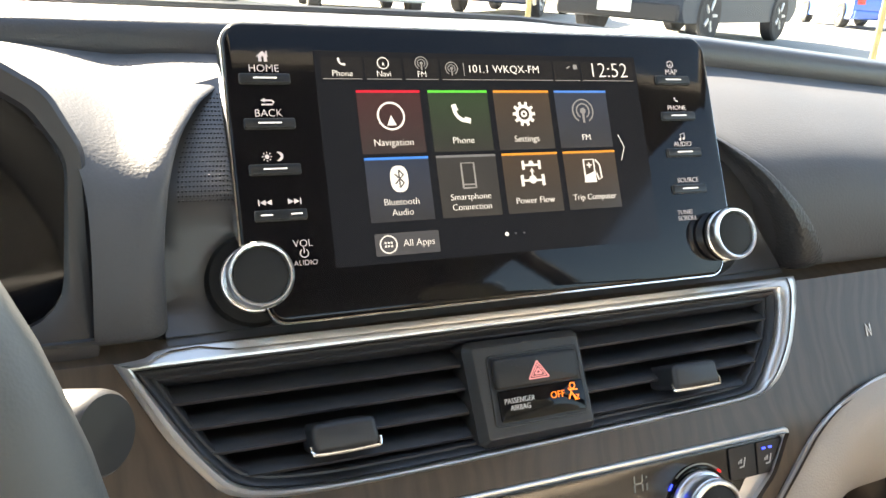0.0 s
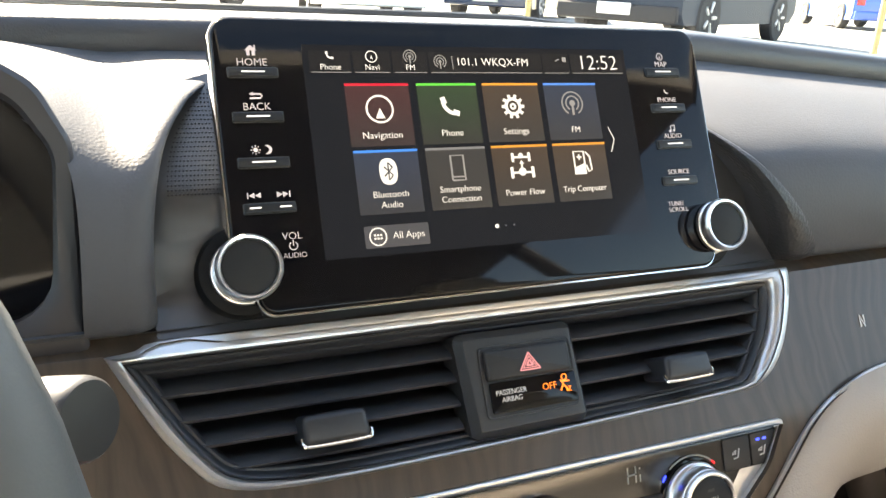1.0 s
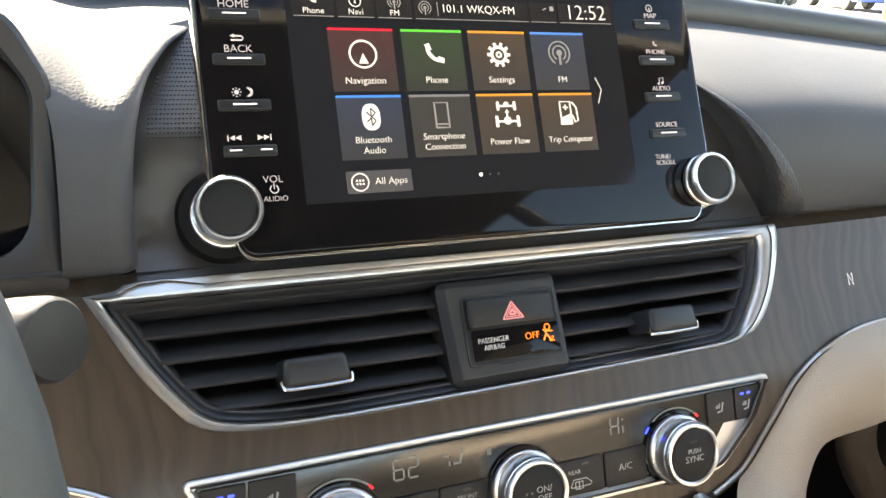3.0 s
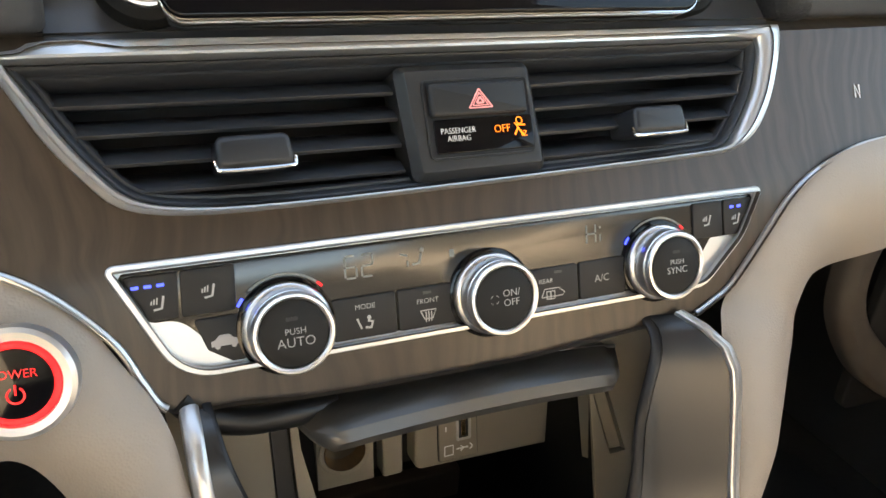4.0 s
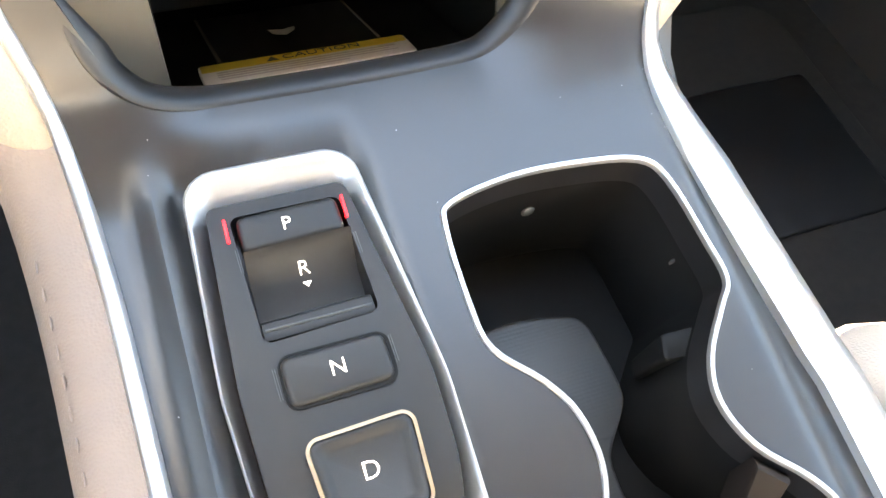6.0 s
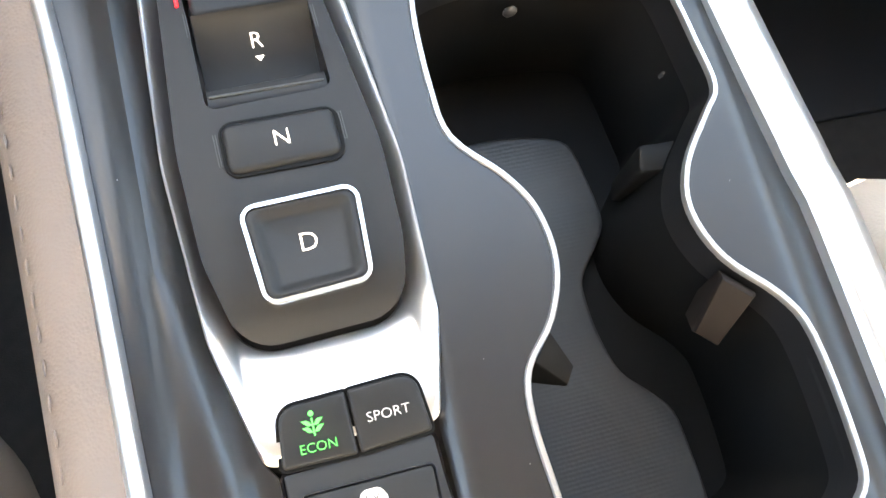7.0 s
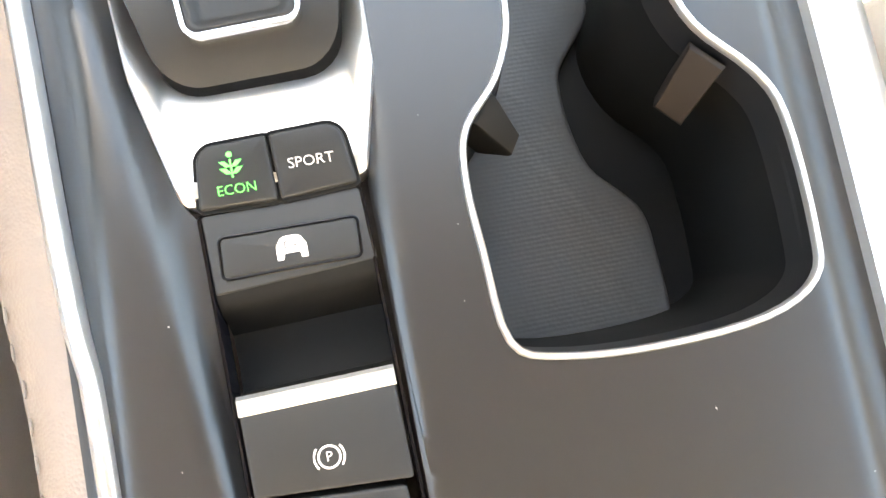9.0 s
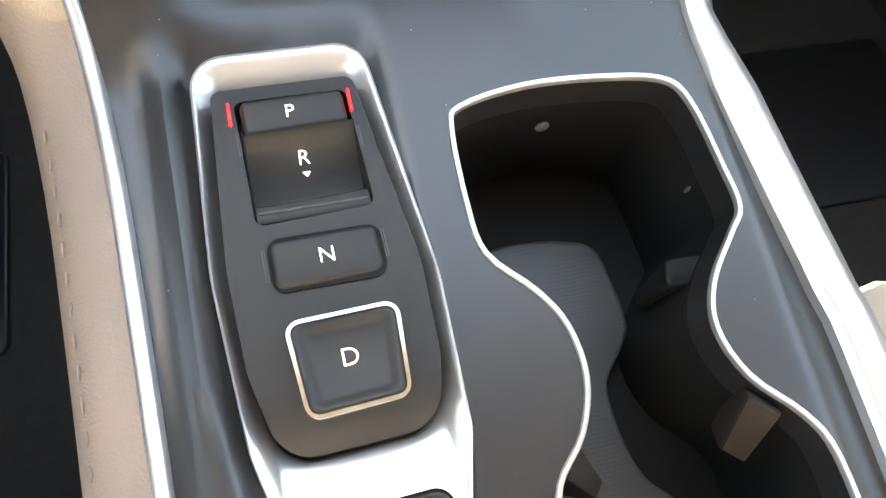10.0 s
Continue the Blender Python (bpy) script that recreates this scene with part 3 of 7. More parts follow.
# ---- display ----
display = thing("infotainment_display", FACE_D, "black floating touch display with silver knobs on the dashboard", "display")
half = [(0.1155, -0.0450), (0.1155, -0.0400), (0.1265, -0.0145), (0.1265, 0.0825)]
BEZEL = rounded([(-x, y) for x, y in half[:1]] + half[:1] + [half[2], half[3]] + [(-x, y) for x, y in (half[3], half[2])], [0.008, 0.008, 0.02, 0.009, 0.009, 0.02], 6)
part("housing", slab(BEZEL, -0.016, 0.0, 0.0016), PIANO, display, "gloss black glass front")
part("edge_trim", band(inset(BEZEL, -0.0008), inset(BEZEL, 0.0006), -0.012, -0.0015, 0.0004), CHROME, display, "thin bright metal edge")
SCREEN_BLACK = material("lit_screen", (0.004, 0.004, 0.005), 0.08, vary=0.02, spec=0.2, emit=(0.03, 0.035, 0.045), power=0.04)
part("screen", slab(box_outline(0.168, 0.095, 0.0005, -0.0045, 0.0230), 0.0, 0.0002, 0.0), SCREEN_BLACK, display, "lit display area showing a menu", smooth=False)


def display_knob(x):
    knob = thing("knob", Matrix.Translation((x, -0.0252, 0)), "", "")
    knob.parent = display
    knob["label"] = "silver rimmed rotary knob"
    part("collar", lathe([(0.0192, -0.020), (0.0197, -0.011), (0.0182, -0.0085), (0.0134, -0.008)]), WELL, knob)
    part("rim", lathe([(0.0140, -0.0095), (0.0142, -0.0070), (0.0137, -0.0062), (0.0125, -0.0058), (0.0125, -0.0043), (0.0133, -0.0038), (0.0133, -0.0018), (0.0125, -0.0013), (0.0125, 0.0002), (0.0133, 0.0007), (0.0133, 0.0026), (0.0126, 0.0031), (0.0126, 0.0046), (0.0134, 0.0054), (0.0136, 0.0071), (0.0133, 0.0088), (0.0125, 0.0098), (0.0116, 0.0096), (0.0111, 0.0086), (0.0110, 0.0076)], 72), BRIGHT, knob, "ribbed silver rim")
    part("cap", lathe([(0.0112, 0.005), (0.0111, 0.0080), (0.0094, 0.0085), (0.0000, 0.0086)]), CAP, knob, "black rubber cap")


for x in (-0.1212, 0.1205):
    display_knob(x)

# dull metallic surround behind the display
surround_pts = rounded([(-0.1572, 0.0), (0.176, 0.0), (0.164, 0.035), (0.168, 0.060), (0.128, 0.100), (-0.105, 0.112), (-0.1500, 0.100), (-0.1640, 0.070), (-0.1640, 0.020), (-0.1572, 0.014)], [0.002, 0.002, 0.02, 0.02, 0.01, 0.01, 0.02, 0.01, 0.003, 0.003], 6)


def on_surround(x, v):
    lip = max(0.0, (0.012 - v) / 0.012)
    bend = max(0.0, v - 0.052)
    bend = bend * bend / 0.024 if bend < 0.012 else bend - 0.006
    return Vector((x, 0.3665 + 0.30 * v + 0.87 * bend - 0.012 * lip + 0.15 * x * x, 0.888 + 0.945 * v - 0.10 * bend))


part("display_surround", sheet(surround_pts, [], 0.008, on_surround, 0.02), SURROUND, dashboard, "dull metallic grey panel behind the display")
# the perforated speaker field on it
bm = bmesh.new()
for i in range(22):
    for j in range(24):
        x, v = -0.1475 + 0.00155 * i + 0.0007 * j * j / 17, 0.0560 + 0.0019 * j
        if x > edge_curve(0.888 + 0.9 * v, LEFT_EDGE) + 0.004 and v < 0.105:
            p = on_surround(x, v) + Vector((0, -0.0003, 0))
            ring = [bm.verts.new(p + Vector((0.00046 * math.cos(a), -0.0001, 0.00046 * math.sin(a)))) for a in [math.pi * k / 3 for k in range(6)]]
            low_ring = [bm.verts.new(q.co + Vector((0, 0.0008, 0))) for q in ring]
            bm.faces.new(ring)
            for k in range(6):
                bm.faces.new((ring[k], low_ring[k], low_ring[(k + 1) % 6], ring[(k + 1) % 6]))
tagged(part("perforation", bm, BLACK, dashboard, "rows of dark speaker holes", smooth=False), kind="stuff")

# ---- air vents ----
vents = thing("centre_air_vent", FACE_V, "black slatted centre air vents in a satin silver frame", "air vent")
rings = [[(x + (u - x) * f, y + (v - y) * f, zt if k < len(VENT_TOP) - 1 else zs) for k, (x, y, u, v) in enumerate(VENT_RING)] for f, zt, zs in ((0.0, -0.004, -0.004), (0.0, 0.0010, 0.0008), (0.06, 0.0016, 0.0018), (0.40, 0.0026, 0.0030), (0.78, 0.0042, 0.0026), (0.93, 0.0040, 0.0014), (1.0, 0.0028, -0.0002), (1.0, -0.005, -0.005))]
part("trim_ring", loft(rings, caps=(False, False)), SATIN, vents, "satin silver frame, broad along its top and one end")
rings = [[(x, y, z) for x, y in inset(VENT_IN, d)] for d, z in ((0.0002, -0.006), (0.0004, -0.0016), (0.0012, -0.0010), (0.0022, -0.0016), (0.0036, -0.0050), (0.0046, -0.0048), (0.0056, -0.0058), (0.0072, -0.0150), (0.0080, -0.050))]
part("frame", loft(rings, caps=(False, False)), VENT, vents, "black stepped inner frame")
part("duct", slab(inset(VENT_IN, 0.001), -0.06, -0.045, 0.0), BLACK, vents, smooth=False)


def slat(x0, x1, y):
    n = 10
    section = [(-0.0004, -0.0002), (0.0, 0.0006), (-0.0006, 0.0014), (-0.0030, 0.0040), (-0.0070, 0.0064), (-0.0140, 0.0088), (-0.0280, 0.0115), (-0.0280, 0.0095), (-0.0140, 0.0066), (-0.0070, 0.0040), (-0.0030, 0.0012), (-0.0012, -0.0006)]
    rows = [[(x0 + (x1 - x0) * k / n, y - 0.0012 * (1 - ((x0 + (x1 - x0) * k / n) / 0.16) ** 2) + v, z - 0.0045) for z, v in section] for k in range(n + 1)]
    return loft(rows)


for k in range(4):
    v = -0.0176 - 0.0108 * k
    left_end = min(q[0] for q in VENT_IN if abs(q[1] - v) < 0.006) + 0.004
    right_end = max(q[0] for q in VENT_IN if abs(q[1] - v) < 0.006) - 0.003
    part("slat", slat(left_end, -0.0305, v), VENT, vents)
    part("slat", slat(0.0305, right_end, v), VENT, vents)


def vent_tab(x):
    tab = part("tab", slab(rounded([(x - 0.0140, -0.0458), (x + 0.0150, -0.0458), (x + 0.0135, -0.0335), (x - 0.0135, -0.0335)], 0.003, 4), -0.012, 0.0085, 0.0025), VENT, vents, "black thumb tab with a chrome lip")
    path = smooth_line([(x - 0.0142, -0.0425, 0.006), (x - 0.0138, -0.0448, 0.0065), (x - 0.011, -0.0462, 0.0068), (x + 0.012, -0.0462, 0.0068), (x + 0.0148, -0.0448, 0.0065), (x + 0.0150, -0.0425, 0.006)], 5)
    part("chrome_lip", tube(path, 0.0008, 8), CHROME, tab)


vent_tab(-0.092)
vent_tab(0.0895)

# ---- hazard switch between the vents ----
hazard = thing("hazard_switch", FACE_V @ Matrix.Translation((0, 0, 0.004)), "grey switch housing with red triangle and amber airbag lamp", "hazard switch")
pod = rounded([(-0.0290, -0.0570), (0.0325, -0.0565), (0.0305, -0.0090), (-0.0318, -0.0088)], 0.0042, 4)
opening = box_outline(0.0468, 0.0312, 0.0018, 0.0022, -0.0326)
part("housing", loft([[(x, y, z) for x, y in inset(pod, d)] for d, z in ((0.0, -0.02), (0.0, -0.0052), (0.0004, -0.0046), (0.0030, -0.0010), (0.0034, -0.0006), (0.0042, -0.0005))]), POD, hazard, "grey plastic housing with wide bevels", smooth=False)
part("opening_edge", band(inset(opening, -0.0009), opening, -0.004, 0.0003, 0.0004), POD, hazard, "fine edge round the switch opening")
part("recess", slab(opening, -0.003, 0.0, 0.0), BLACK, hazard, "black recess round the switch", smooth=False)
part("button", slab(box_outline(0.0440, 0.0140, 0.0018, 0.0018, -0.0252), -0.002, 0.0032, 0.0018), BUTTON, hazard, "black hazard button")
part("window", slab(box_outline(0.0450, 0.0140, 0.0012, 0.0034, -0.0398), -0.002, 0.0008, 0.0004), PIANO, hazard, "gloss black lamp window")

# ---- climate controls ----
climate = thing("climate_control_panel", FACE_C, "gloss black climate control strip with three silver knobs", "climate control")
part("trim_ring", band(inset(CLIM_LOOP, -0.0012), inset(CLIM_LOOP, 0.0016), -0.003, 0.0018, 0.0006), SATIN, climate, "thin silver frame")
part("lower_trim", slab(inset(CLIM_LOOP, 0.0012), -0.006, -0.0012, 0.0), SATIN, climate, "satin silver backing")
face = rounded([(-0.1448, -0.0018), (0.1448, -0.0018), (0.1345, -0.0205), (0.1180, -0.0205), (0.1040, -0.0395), (-0.1080, -0.0395), (-0.1250, -0.0210), (-0.1365, -0.0210)], [0.002, 0.002, 0.002, 0.002, 0.012, 0.006, 0.012, 0.006], 5)
part("panel", slab(face, -0.004, 0.0, 0.0006), SMOKED, climate, "gloss black panel")


def climate_knob(x, y):
    knob = new("knob")
    knob.parent = climate
    knob.matrix_local = Matrix.Translation((x, y, 0))
    knob["label"] = "silver rimmed climate knob"
    part("collar", lathe([(0.0192, 0.0), (0.0190, 0.0012), (0.0165, 0.0016)], 64), PIANO, knob)
    seg = 96
    prof = [(0.0174, 0.001), (0.0175, 0.0030), (0.0168, 0.0040), (0.0158, 0.0044), (0.0155, 0.0052), (0.0158, 0.0060), (0.0157, 0.0112), (0.0153, 0.0118), (0.0158, 0.0124), (0.0157, 0.0138), (0.0150, 0.0148), (0.0141, 0.0149), (0.0133, 0.0143), (0.0131, 0.0135)]
    rings = [[((r + (0.00022 if 5 <= i <= 6 and k % 2 else 0)) * math.cos(2 * math.pi * k / seg), (r + (0.00022 if 5 <= i <= 6 and k % 2 else 0)) * math.sin(2 * math.pi * k / seg), z) for k in range(seg)] for i, (r, z) in enumerate(prof)]
    part("rim", loft(rings), BRIGHT, knob, "knurled silver rim")
    part("cap", lathe([(0.0133, 0.010), (0.0131, 0.0136), (0.012, 0.0142), (0.0, 0.0144)]), CAP, knob, "black rubber cap")
    return knob


KN_L, KN_M, KN_R = climate_knob(-0.0868, -0.0295), climate_knob(0.0, -0.0295), climate_knob(0.0862, -0.0275)

# ---- centre console ----
console = thing("centre_console", Matrix(), "dark grey centre console with bright silver edges", "centre console")
SLOPE = radians(8.9)
RISE = smooth_line([(0.190, 0.6598), (0.208, 0.6627), (0.224, 0.6680), (0.237, 0.6775), (0.2435, 0.6890), (0.250, 0.7030), (0.263, 0.7400), (0.271, 0.7580), (0.281, 0.7675), (0.292, 0.7700)], 6)
RISE_LEN = [0.0]
for p, q in zip(RISE, RISE[1:]):
    RISE_LEN.append(RISE_LEN[-1] + math.dist(p, q))
S_TOP = 0.1923 + RISE_LEN[-1]


def section(s):
    """(y, z) of the console's side edge at the length s along it."""
    if s <= 0.1923:
        return s * math.cos(SLOPE), 0.63 + s * math.sin(SLOPE)
    d = min(s - 0.1923, RISE_LEN[-1] - 1e-6)
    i = max(k for k in range(len(RISE_LEN)) if RISE_LEN[k] <= d)
    i = min(i, len(RISE) - 2)
    t = (d - RISE_LEN[i]) / (RISE_LEN[i + 1] - RISE_LEN[i])
    return RISE[i][0] + (RISE[i + 1][0] - RISE[i][0]) * t, RISE[i][1] + (RISE[i + 1][1] - RISE[i][1]) * t


def along(table, s):
    """A smooth value along the console from (length, value) pairs."""
    for a, b in zip(table, table[1:]):
        if s <= b[0]:
            return a[1] + (b[1] - a[1]) * max(0.0, (s - a[0]) / (b[0] - a[0]))
    return table[-1][1]


LEFT_X = smooth_line([(-0.30, -0.0940), (-0.02, -0.0955), (0.02, -0.0978), (0.05, -0.0995), (0.10, -0.1008), (0.143, -0.1022), (0.18, -0.1037), (0.216, -0.1068), (0.245, -0.1098), (0.272, -0.1142), (0.296, -0.1188), (0.319, -0.1222), (0.335, -0.1231), (0.36, -0.1231)], 5)
RIGHT_X = smooth_line([(-0.30, 0.1150), (0.05, 0.1145), (0.10, 0.1120), (0.13, 0.1090), (0.16, 0.1060), (0.18, 0.1043), (0.20, 0.1032), (0.22, 0.1032), (0.235, 0.1050), (0.250, 0.1078), (0.272, 0.1097), (0.30, 0.1112), (0.322, 0.1116), (0.334, 0.1083), (0.347, 0.0990), (0.36, 0.0920)], 5)
RIGHT_WIDE = [(-0.30, 1.0), (0.18, 1.0), (0.21, 0.75), (0.235, 0.45), (0.36, 0.42)]


def x_left(s):
    return along(LEFT_X, s)


def x_right(s):
    return along(RIGHT_X, s)


def k_lift(x, s):
    """A point of the console top: x across, s along; its sides sweep up to the dashboard."""
    flat = Vector((x, s * math.cos(SLOPE), 0.63 + s * math.sin(SLOPE)))
    xa, xb, xc = -0.0925 + 0.055 * max(0.0, min(1.0, (s + 0.03) / 0.12)) * 0.09, -0.0713 - 0.0165 * max(0.0, min(1.0, (s + 0.03) / 0.14)), -0.0160 + 0.040 * max(-0.1, min(0.1, s))
    soft = lambda t: max(0.0, min(1.0, t)) ** 2 * (3 - 2 * max(0.0, min(1.0, t)))
    fade = soft((0.235 - s) / 0.03)
    dip = 0.0
    if x < xa:
        dip = -0.0045 * soft((xa - x) / 0.010) * fade
    elif xb < x < xc:
        dip = -(0.0058 + (0.0018 * soft((s - 0.04) / 0.06) if x < -0.05 else 0.0)) * min(soft((x - xb) / 0.009), soft((xc - x) / 0.011)) * fade
    elif x > 0.0985:
        dip = -0.0035 * soft((x - 0.0985) / 0.011) * fade
    w = max(soft((x - 0.034) / 0.040), soft((-0.056 - x) / 0.040))
    y, z = section(s)
    turned = 0.010 * soft((s - 0.225) / 0.03) * max(0.0, min(1.0, (x_right(s) - x) / 0.045)) if x > 0 else 0.0
    return flat.lerp(Vector((x, y + turned, z)), w) + Vector((0, 0, dip))


CUP = smooth_line([(0.0085, 0.0000), (0.0220, -0.0066), (0.0500, -0.0090), (0.0800, -0.0070), (0.0965, 0.0008), (0.1000, 0.0150), (0.0992, 0.0480), (0.0930, 0.0625), (0.0790, 0.0780), (0.0735, 0.0950), (0.0780, 0.1100), (0.0900, 0.1250), (0.0967, 0.1340), (0.0960, 0.1500), (0.0926, 0.1770), (0.0845, 0.1875), (0.0600, 0.1915), (0.0325, 0.1920), (0.0080, 0.1870), (0.0030, 0.1780), (0.0018, 0.1500), (0.0040, 0.1330), (0.0170, 0.1180), (0.0240, 0.1050), (0.0252, 0.0880), (0.0190, 0.0720), (0.0080, 0.0590), (0.0052, 0.0450), (0.0060, 0.0250)], 4, closed=True)
SM_HOLE = rounded([(-0.0665, 0.0480), (-0.0640, -0.0900), (-0.0195, -0.0900), (-0.0205, 0.0500), (-0.0135, 0.0800), (-0.0120, 0.1300), (-0.0215, 0.2185), (-0.0785, 0.2185), (-0.0815, 0.1400), (-0.0770, 0.0860), (-0.0700, 0.0530)], [0, 0.003, 0.003, 0.002, 0.02, 0.06, 0.012, 0.012, 0.06, 0.04, 0.006], 5)
left_edge = [(x_left(s) , s) for s in [S_TOP - (S_TOP - 0.19) * k / 14 for k in range(15)]]
right_edge = [(x_right(s), s) for s in [0.19 + (S_TOP - 0.19) * k / 14 for k in range(15)]]
lip = smooth_line([(0.0815, S_TOP), (0.0805, 0.337), (0.0735, 0.3135), (0.0705, 0.299), (0.0680, 0.2720), (0.0630, 0.2560), (0.0500, 0.2480), (0.0320, 0.2455), (0.0, 0.2445), (-0.0320, 0.2445), (-0.0600, 0.2450), (-0.0795, 0.2460), (-0.0895, 0.2530), (-0.0955, 0.2650), (-0.1030, 0.288), (-0.1095, 0.310), (-0.1170, 0.335), (-0.1195, S_TOP)], 4)
top_outline = [(-0.104, -0.30)] + [(x_right(s), s) for s in (-0.30, -0.2, -0.1, -0.04, 0.0, 0.03, 0.06, 0.09, 0.12, 0.15, 0.17)] + right_edge + lip[:-1] + left_edge
part("top_panel", sheet(top_outline, [CUP, SM_HOLE], 0.0029, k_lift, 0.006), CONSOLE, console, "satin dark grey top")
lip_rings = []
lip_line = [k_lift(x, s) + Vector((0, 0.0022, -0.0012)) for x, s in lip]
for k, q in enumerate(lip_line):
    way = (lip_line[min(k + 1, len(lip_line) - 1)] - lip_line[max(k - 1, 0)]).normalized()
    side = way.cross(Vector((0, 0, 1))).normalized()
    up = side.cross(way)
    rest = 0.0040 if lip[k][0] > 0 else 0.0018
    r = rest + (0.0058 - rest) * max(0.0, min(1.0, (0.282 - lip[k][1]) / 0.02))
    shape = [(math.cos(math.pi * j / 6), math.sin(math.pi * j / 6) * (0.36 if j < 7 else 1.0)) for j in range(12)]
    lip_rings.append([tuple(q + side * r * u + up * r * v) for u, v in shape])
part("cubby_lip", loft(lip_rings), BLACK, console, "dark rounded rim of the storage cubby")


RIGHT_STRIP = ((-0.0008, -0.004), (-0.0004, 0.0006), (0.0006, 0.0016), (0.0026, 0.0018), (0.0036, 0.0008), (0.0042, 0.0010), (0.0060, 0.0024), (0.0120, 0.0018), (0.0172, -0.0006), (0.0188, -0.0036), (0.0182, -0.0120))
LEFT_STRIP = ((-0.0008, -0.004), (-0.0004, 0.0008), (0.0004, 0.0017), (0.0016, 0.0020), (0.0034, 0.0014), (0.0046, 0.0002), (0.0051, -0.0030), (0.0048, -0.0080))


def edge_strip(xf, out, shape):
    """The bright strip along one side: a bead on top and a sloping outer face."""
    rows = []
    for k in range(60):
        s = -0.30 + (S_TOP + 0.30) * k / 59
        y, z = section(s)
        a, b = section(max(-0.3, s - 0.002)), section(s + 0.002)
        t = Vector((0, b[0] - a[0], b[1] - a[1])).normalized()
        n = Vector((0, -t.z, t.y))
        o = Vector((xf(s), y, z))
        wide = along(RIGHT_WIDE, s) if out > 0 else 1.0 + 0.3 * min(1.0, max(0.0, (s - 0.28) / 0.04))
        rows.append([tuple(o + Vector((out * u * wide, 0, 0)) + n * h) for u, h in shape])
    return loft(rows, close=False)


part("edge_strip", edge_strip(x_left, -1.0, LEFT_STRIP), SATIN, console, "bright satin silver edge")
part("edge_strip", edge_strip(x_right, 1.0, RIGHT_STRIP), SATIN, console, "bright satin silver edge")


LEFT_SKIN = ((0.0035, 0.0050), (0.012, 0.0064), (0.0225, 0.012), (0.0290, 0.026), (0.031, 0.07), (0.029, 0.15), (0.022, 0.45))
RIGHT_SKIN = ((0.012, 0.008), (0.0165, 0.0086), (0.0195, 0.0100), (0.0230, 0.028), (0.026, 0.07), (0.026, 0.15), (0.022, 0.45))


def side_skin(xf, out, shape, mat, label):
    rows = []
    for k in range(40):
        s = -0.30 + 0.560 * k / 39
        y, z = section(s)
        rows.append([(xf(s) + out * u, y + 0.004, max(0.24, z - h)) for u, h in shape])
    return part("side_panel", loft(rows, close=False), mat, console, label)


side_skin(x_left, -1, LEFT_SKIN, TAUPE, "taupe stitched leatherette side")
side_skin(lambda s: x_right(s), 1, RIGHT_SKIN, GREY, "grey plastic side")
# stitches along the driver's side
bm = bmesh.new()
for k in range(46):
    s = -0.25 + 0.010 * k
    y, z = section(s)
    m = Matrix.Translation((x_left(s) - 0.0225, y + 0.004, z - 0.0112)) @ Matrix.Rotation(SLOPE, 4, "X") @ Matrix.Rotation(radians(-38), 4, "Y") @ Matrix.Diagonal((0.0011, 0.0058, 0.0011, 1))
    bmesh.ops.create_icosphere(bm, subdivisions=1, radius=0.5, matrix=m)
tagged(part("stitching", bm, TAUPE, console, "raised beige thread"), kind="stuff")

# unseen armrest that closes the console behind, enlarged to block the seats' bright reflections
part("armrest", box(-0.172, 0.172, -0.66, -0.155, 0.42, 0.810, 0.04), BLACK, console, "unseen dark armrest, oversized to block seat reflections")

PALE_DUST = material("pale_dust", (0.45, 0.44, 0.42), 0.8)

# ---- cup holder ----
cup = thing("cup_holder", FACE_K, "black two-cup holder with a thin silver rim", "cup holder")
part("rim", band(inset(CUP, -0.0008), inset(CUP, 0.0013), -0.003, 0.0010, 0.0005), SATIN, cup, "thin satin silver rim")
inner = inset(CUP, 0.0014)
part("collar", loft([[(x, y, z) for x, y in inset(inner, d)] for d, z in ((-0.0002, -0.0008), (0.0001, -0.0030), (0.0006, -0.0090), (0.0011, -0.0140))], caps=(False, False)), BLACK, cup, "grey sloping collar under the rim")
rings = [[(x, y, z) for x, y in inset(inner, d)] for d, z in ((0.0010, -0.0138), (0.0014, -0.018), (0.0026, -0.03), (0.0040, -0.074))]
part("well", loft(rings, caps=(False, True)), WELL, cup, "deep black well")


def mat_material():
    m = material("ribbed_rubber", (0.046, 0.0475, 0.049), 0.5, vary=0.05)
    n, l = m.node_tree.nodes, m.node_tree.links
    co, wave, b = n.new("ShaderNodeTexCoord"), n.new("ShaderNodeTexWave"), n.new("ShaderNodeBump")
    wave.bands_direction = "Y"
    wave.inputs["Scale"].default_value = 190
    wave.inputs["Distortion"].default_value = 0.3
    l.new(co.outputs["Object"], wave.inputs["Vector"])
    cells = n.new("ShaderNodeTexVoronoi")
    cells.inputs["Scale"].default_value = 650
    l.new(co.outputs["Object"], cells.inputs["Vector"])
    add = n.new("ShaderNodeMath")
    l.new(wave.outputs["Fac"], add.inputs[0])
    l.new(cells.outputs["Distance"], add.inputs[1])
    b.inputs["Strength"].default_value, b.inputs["Distance"].default_value = 0.10, 0.0005
    l.new(add.outputs[0], b.inputs["Height"])
    l.new(b.outputs[0], n["Principled BSDF"].inputs["Normal"])
    return m


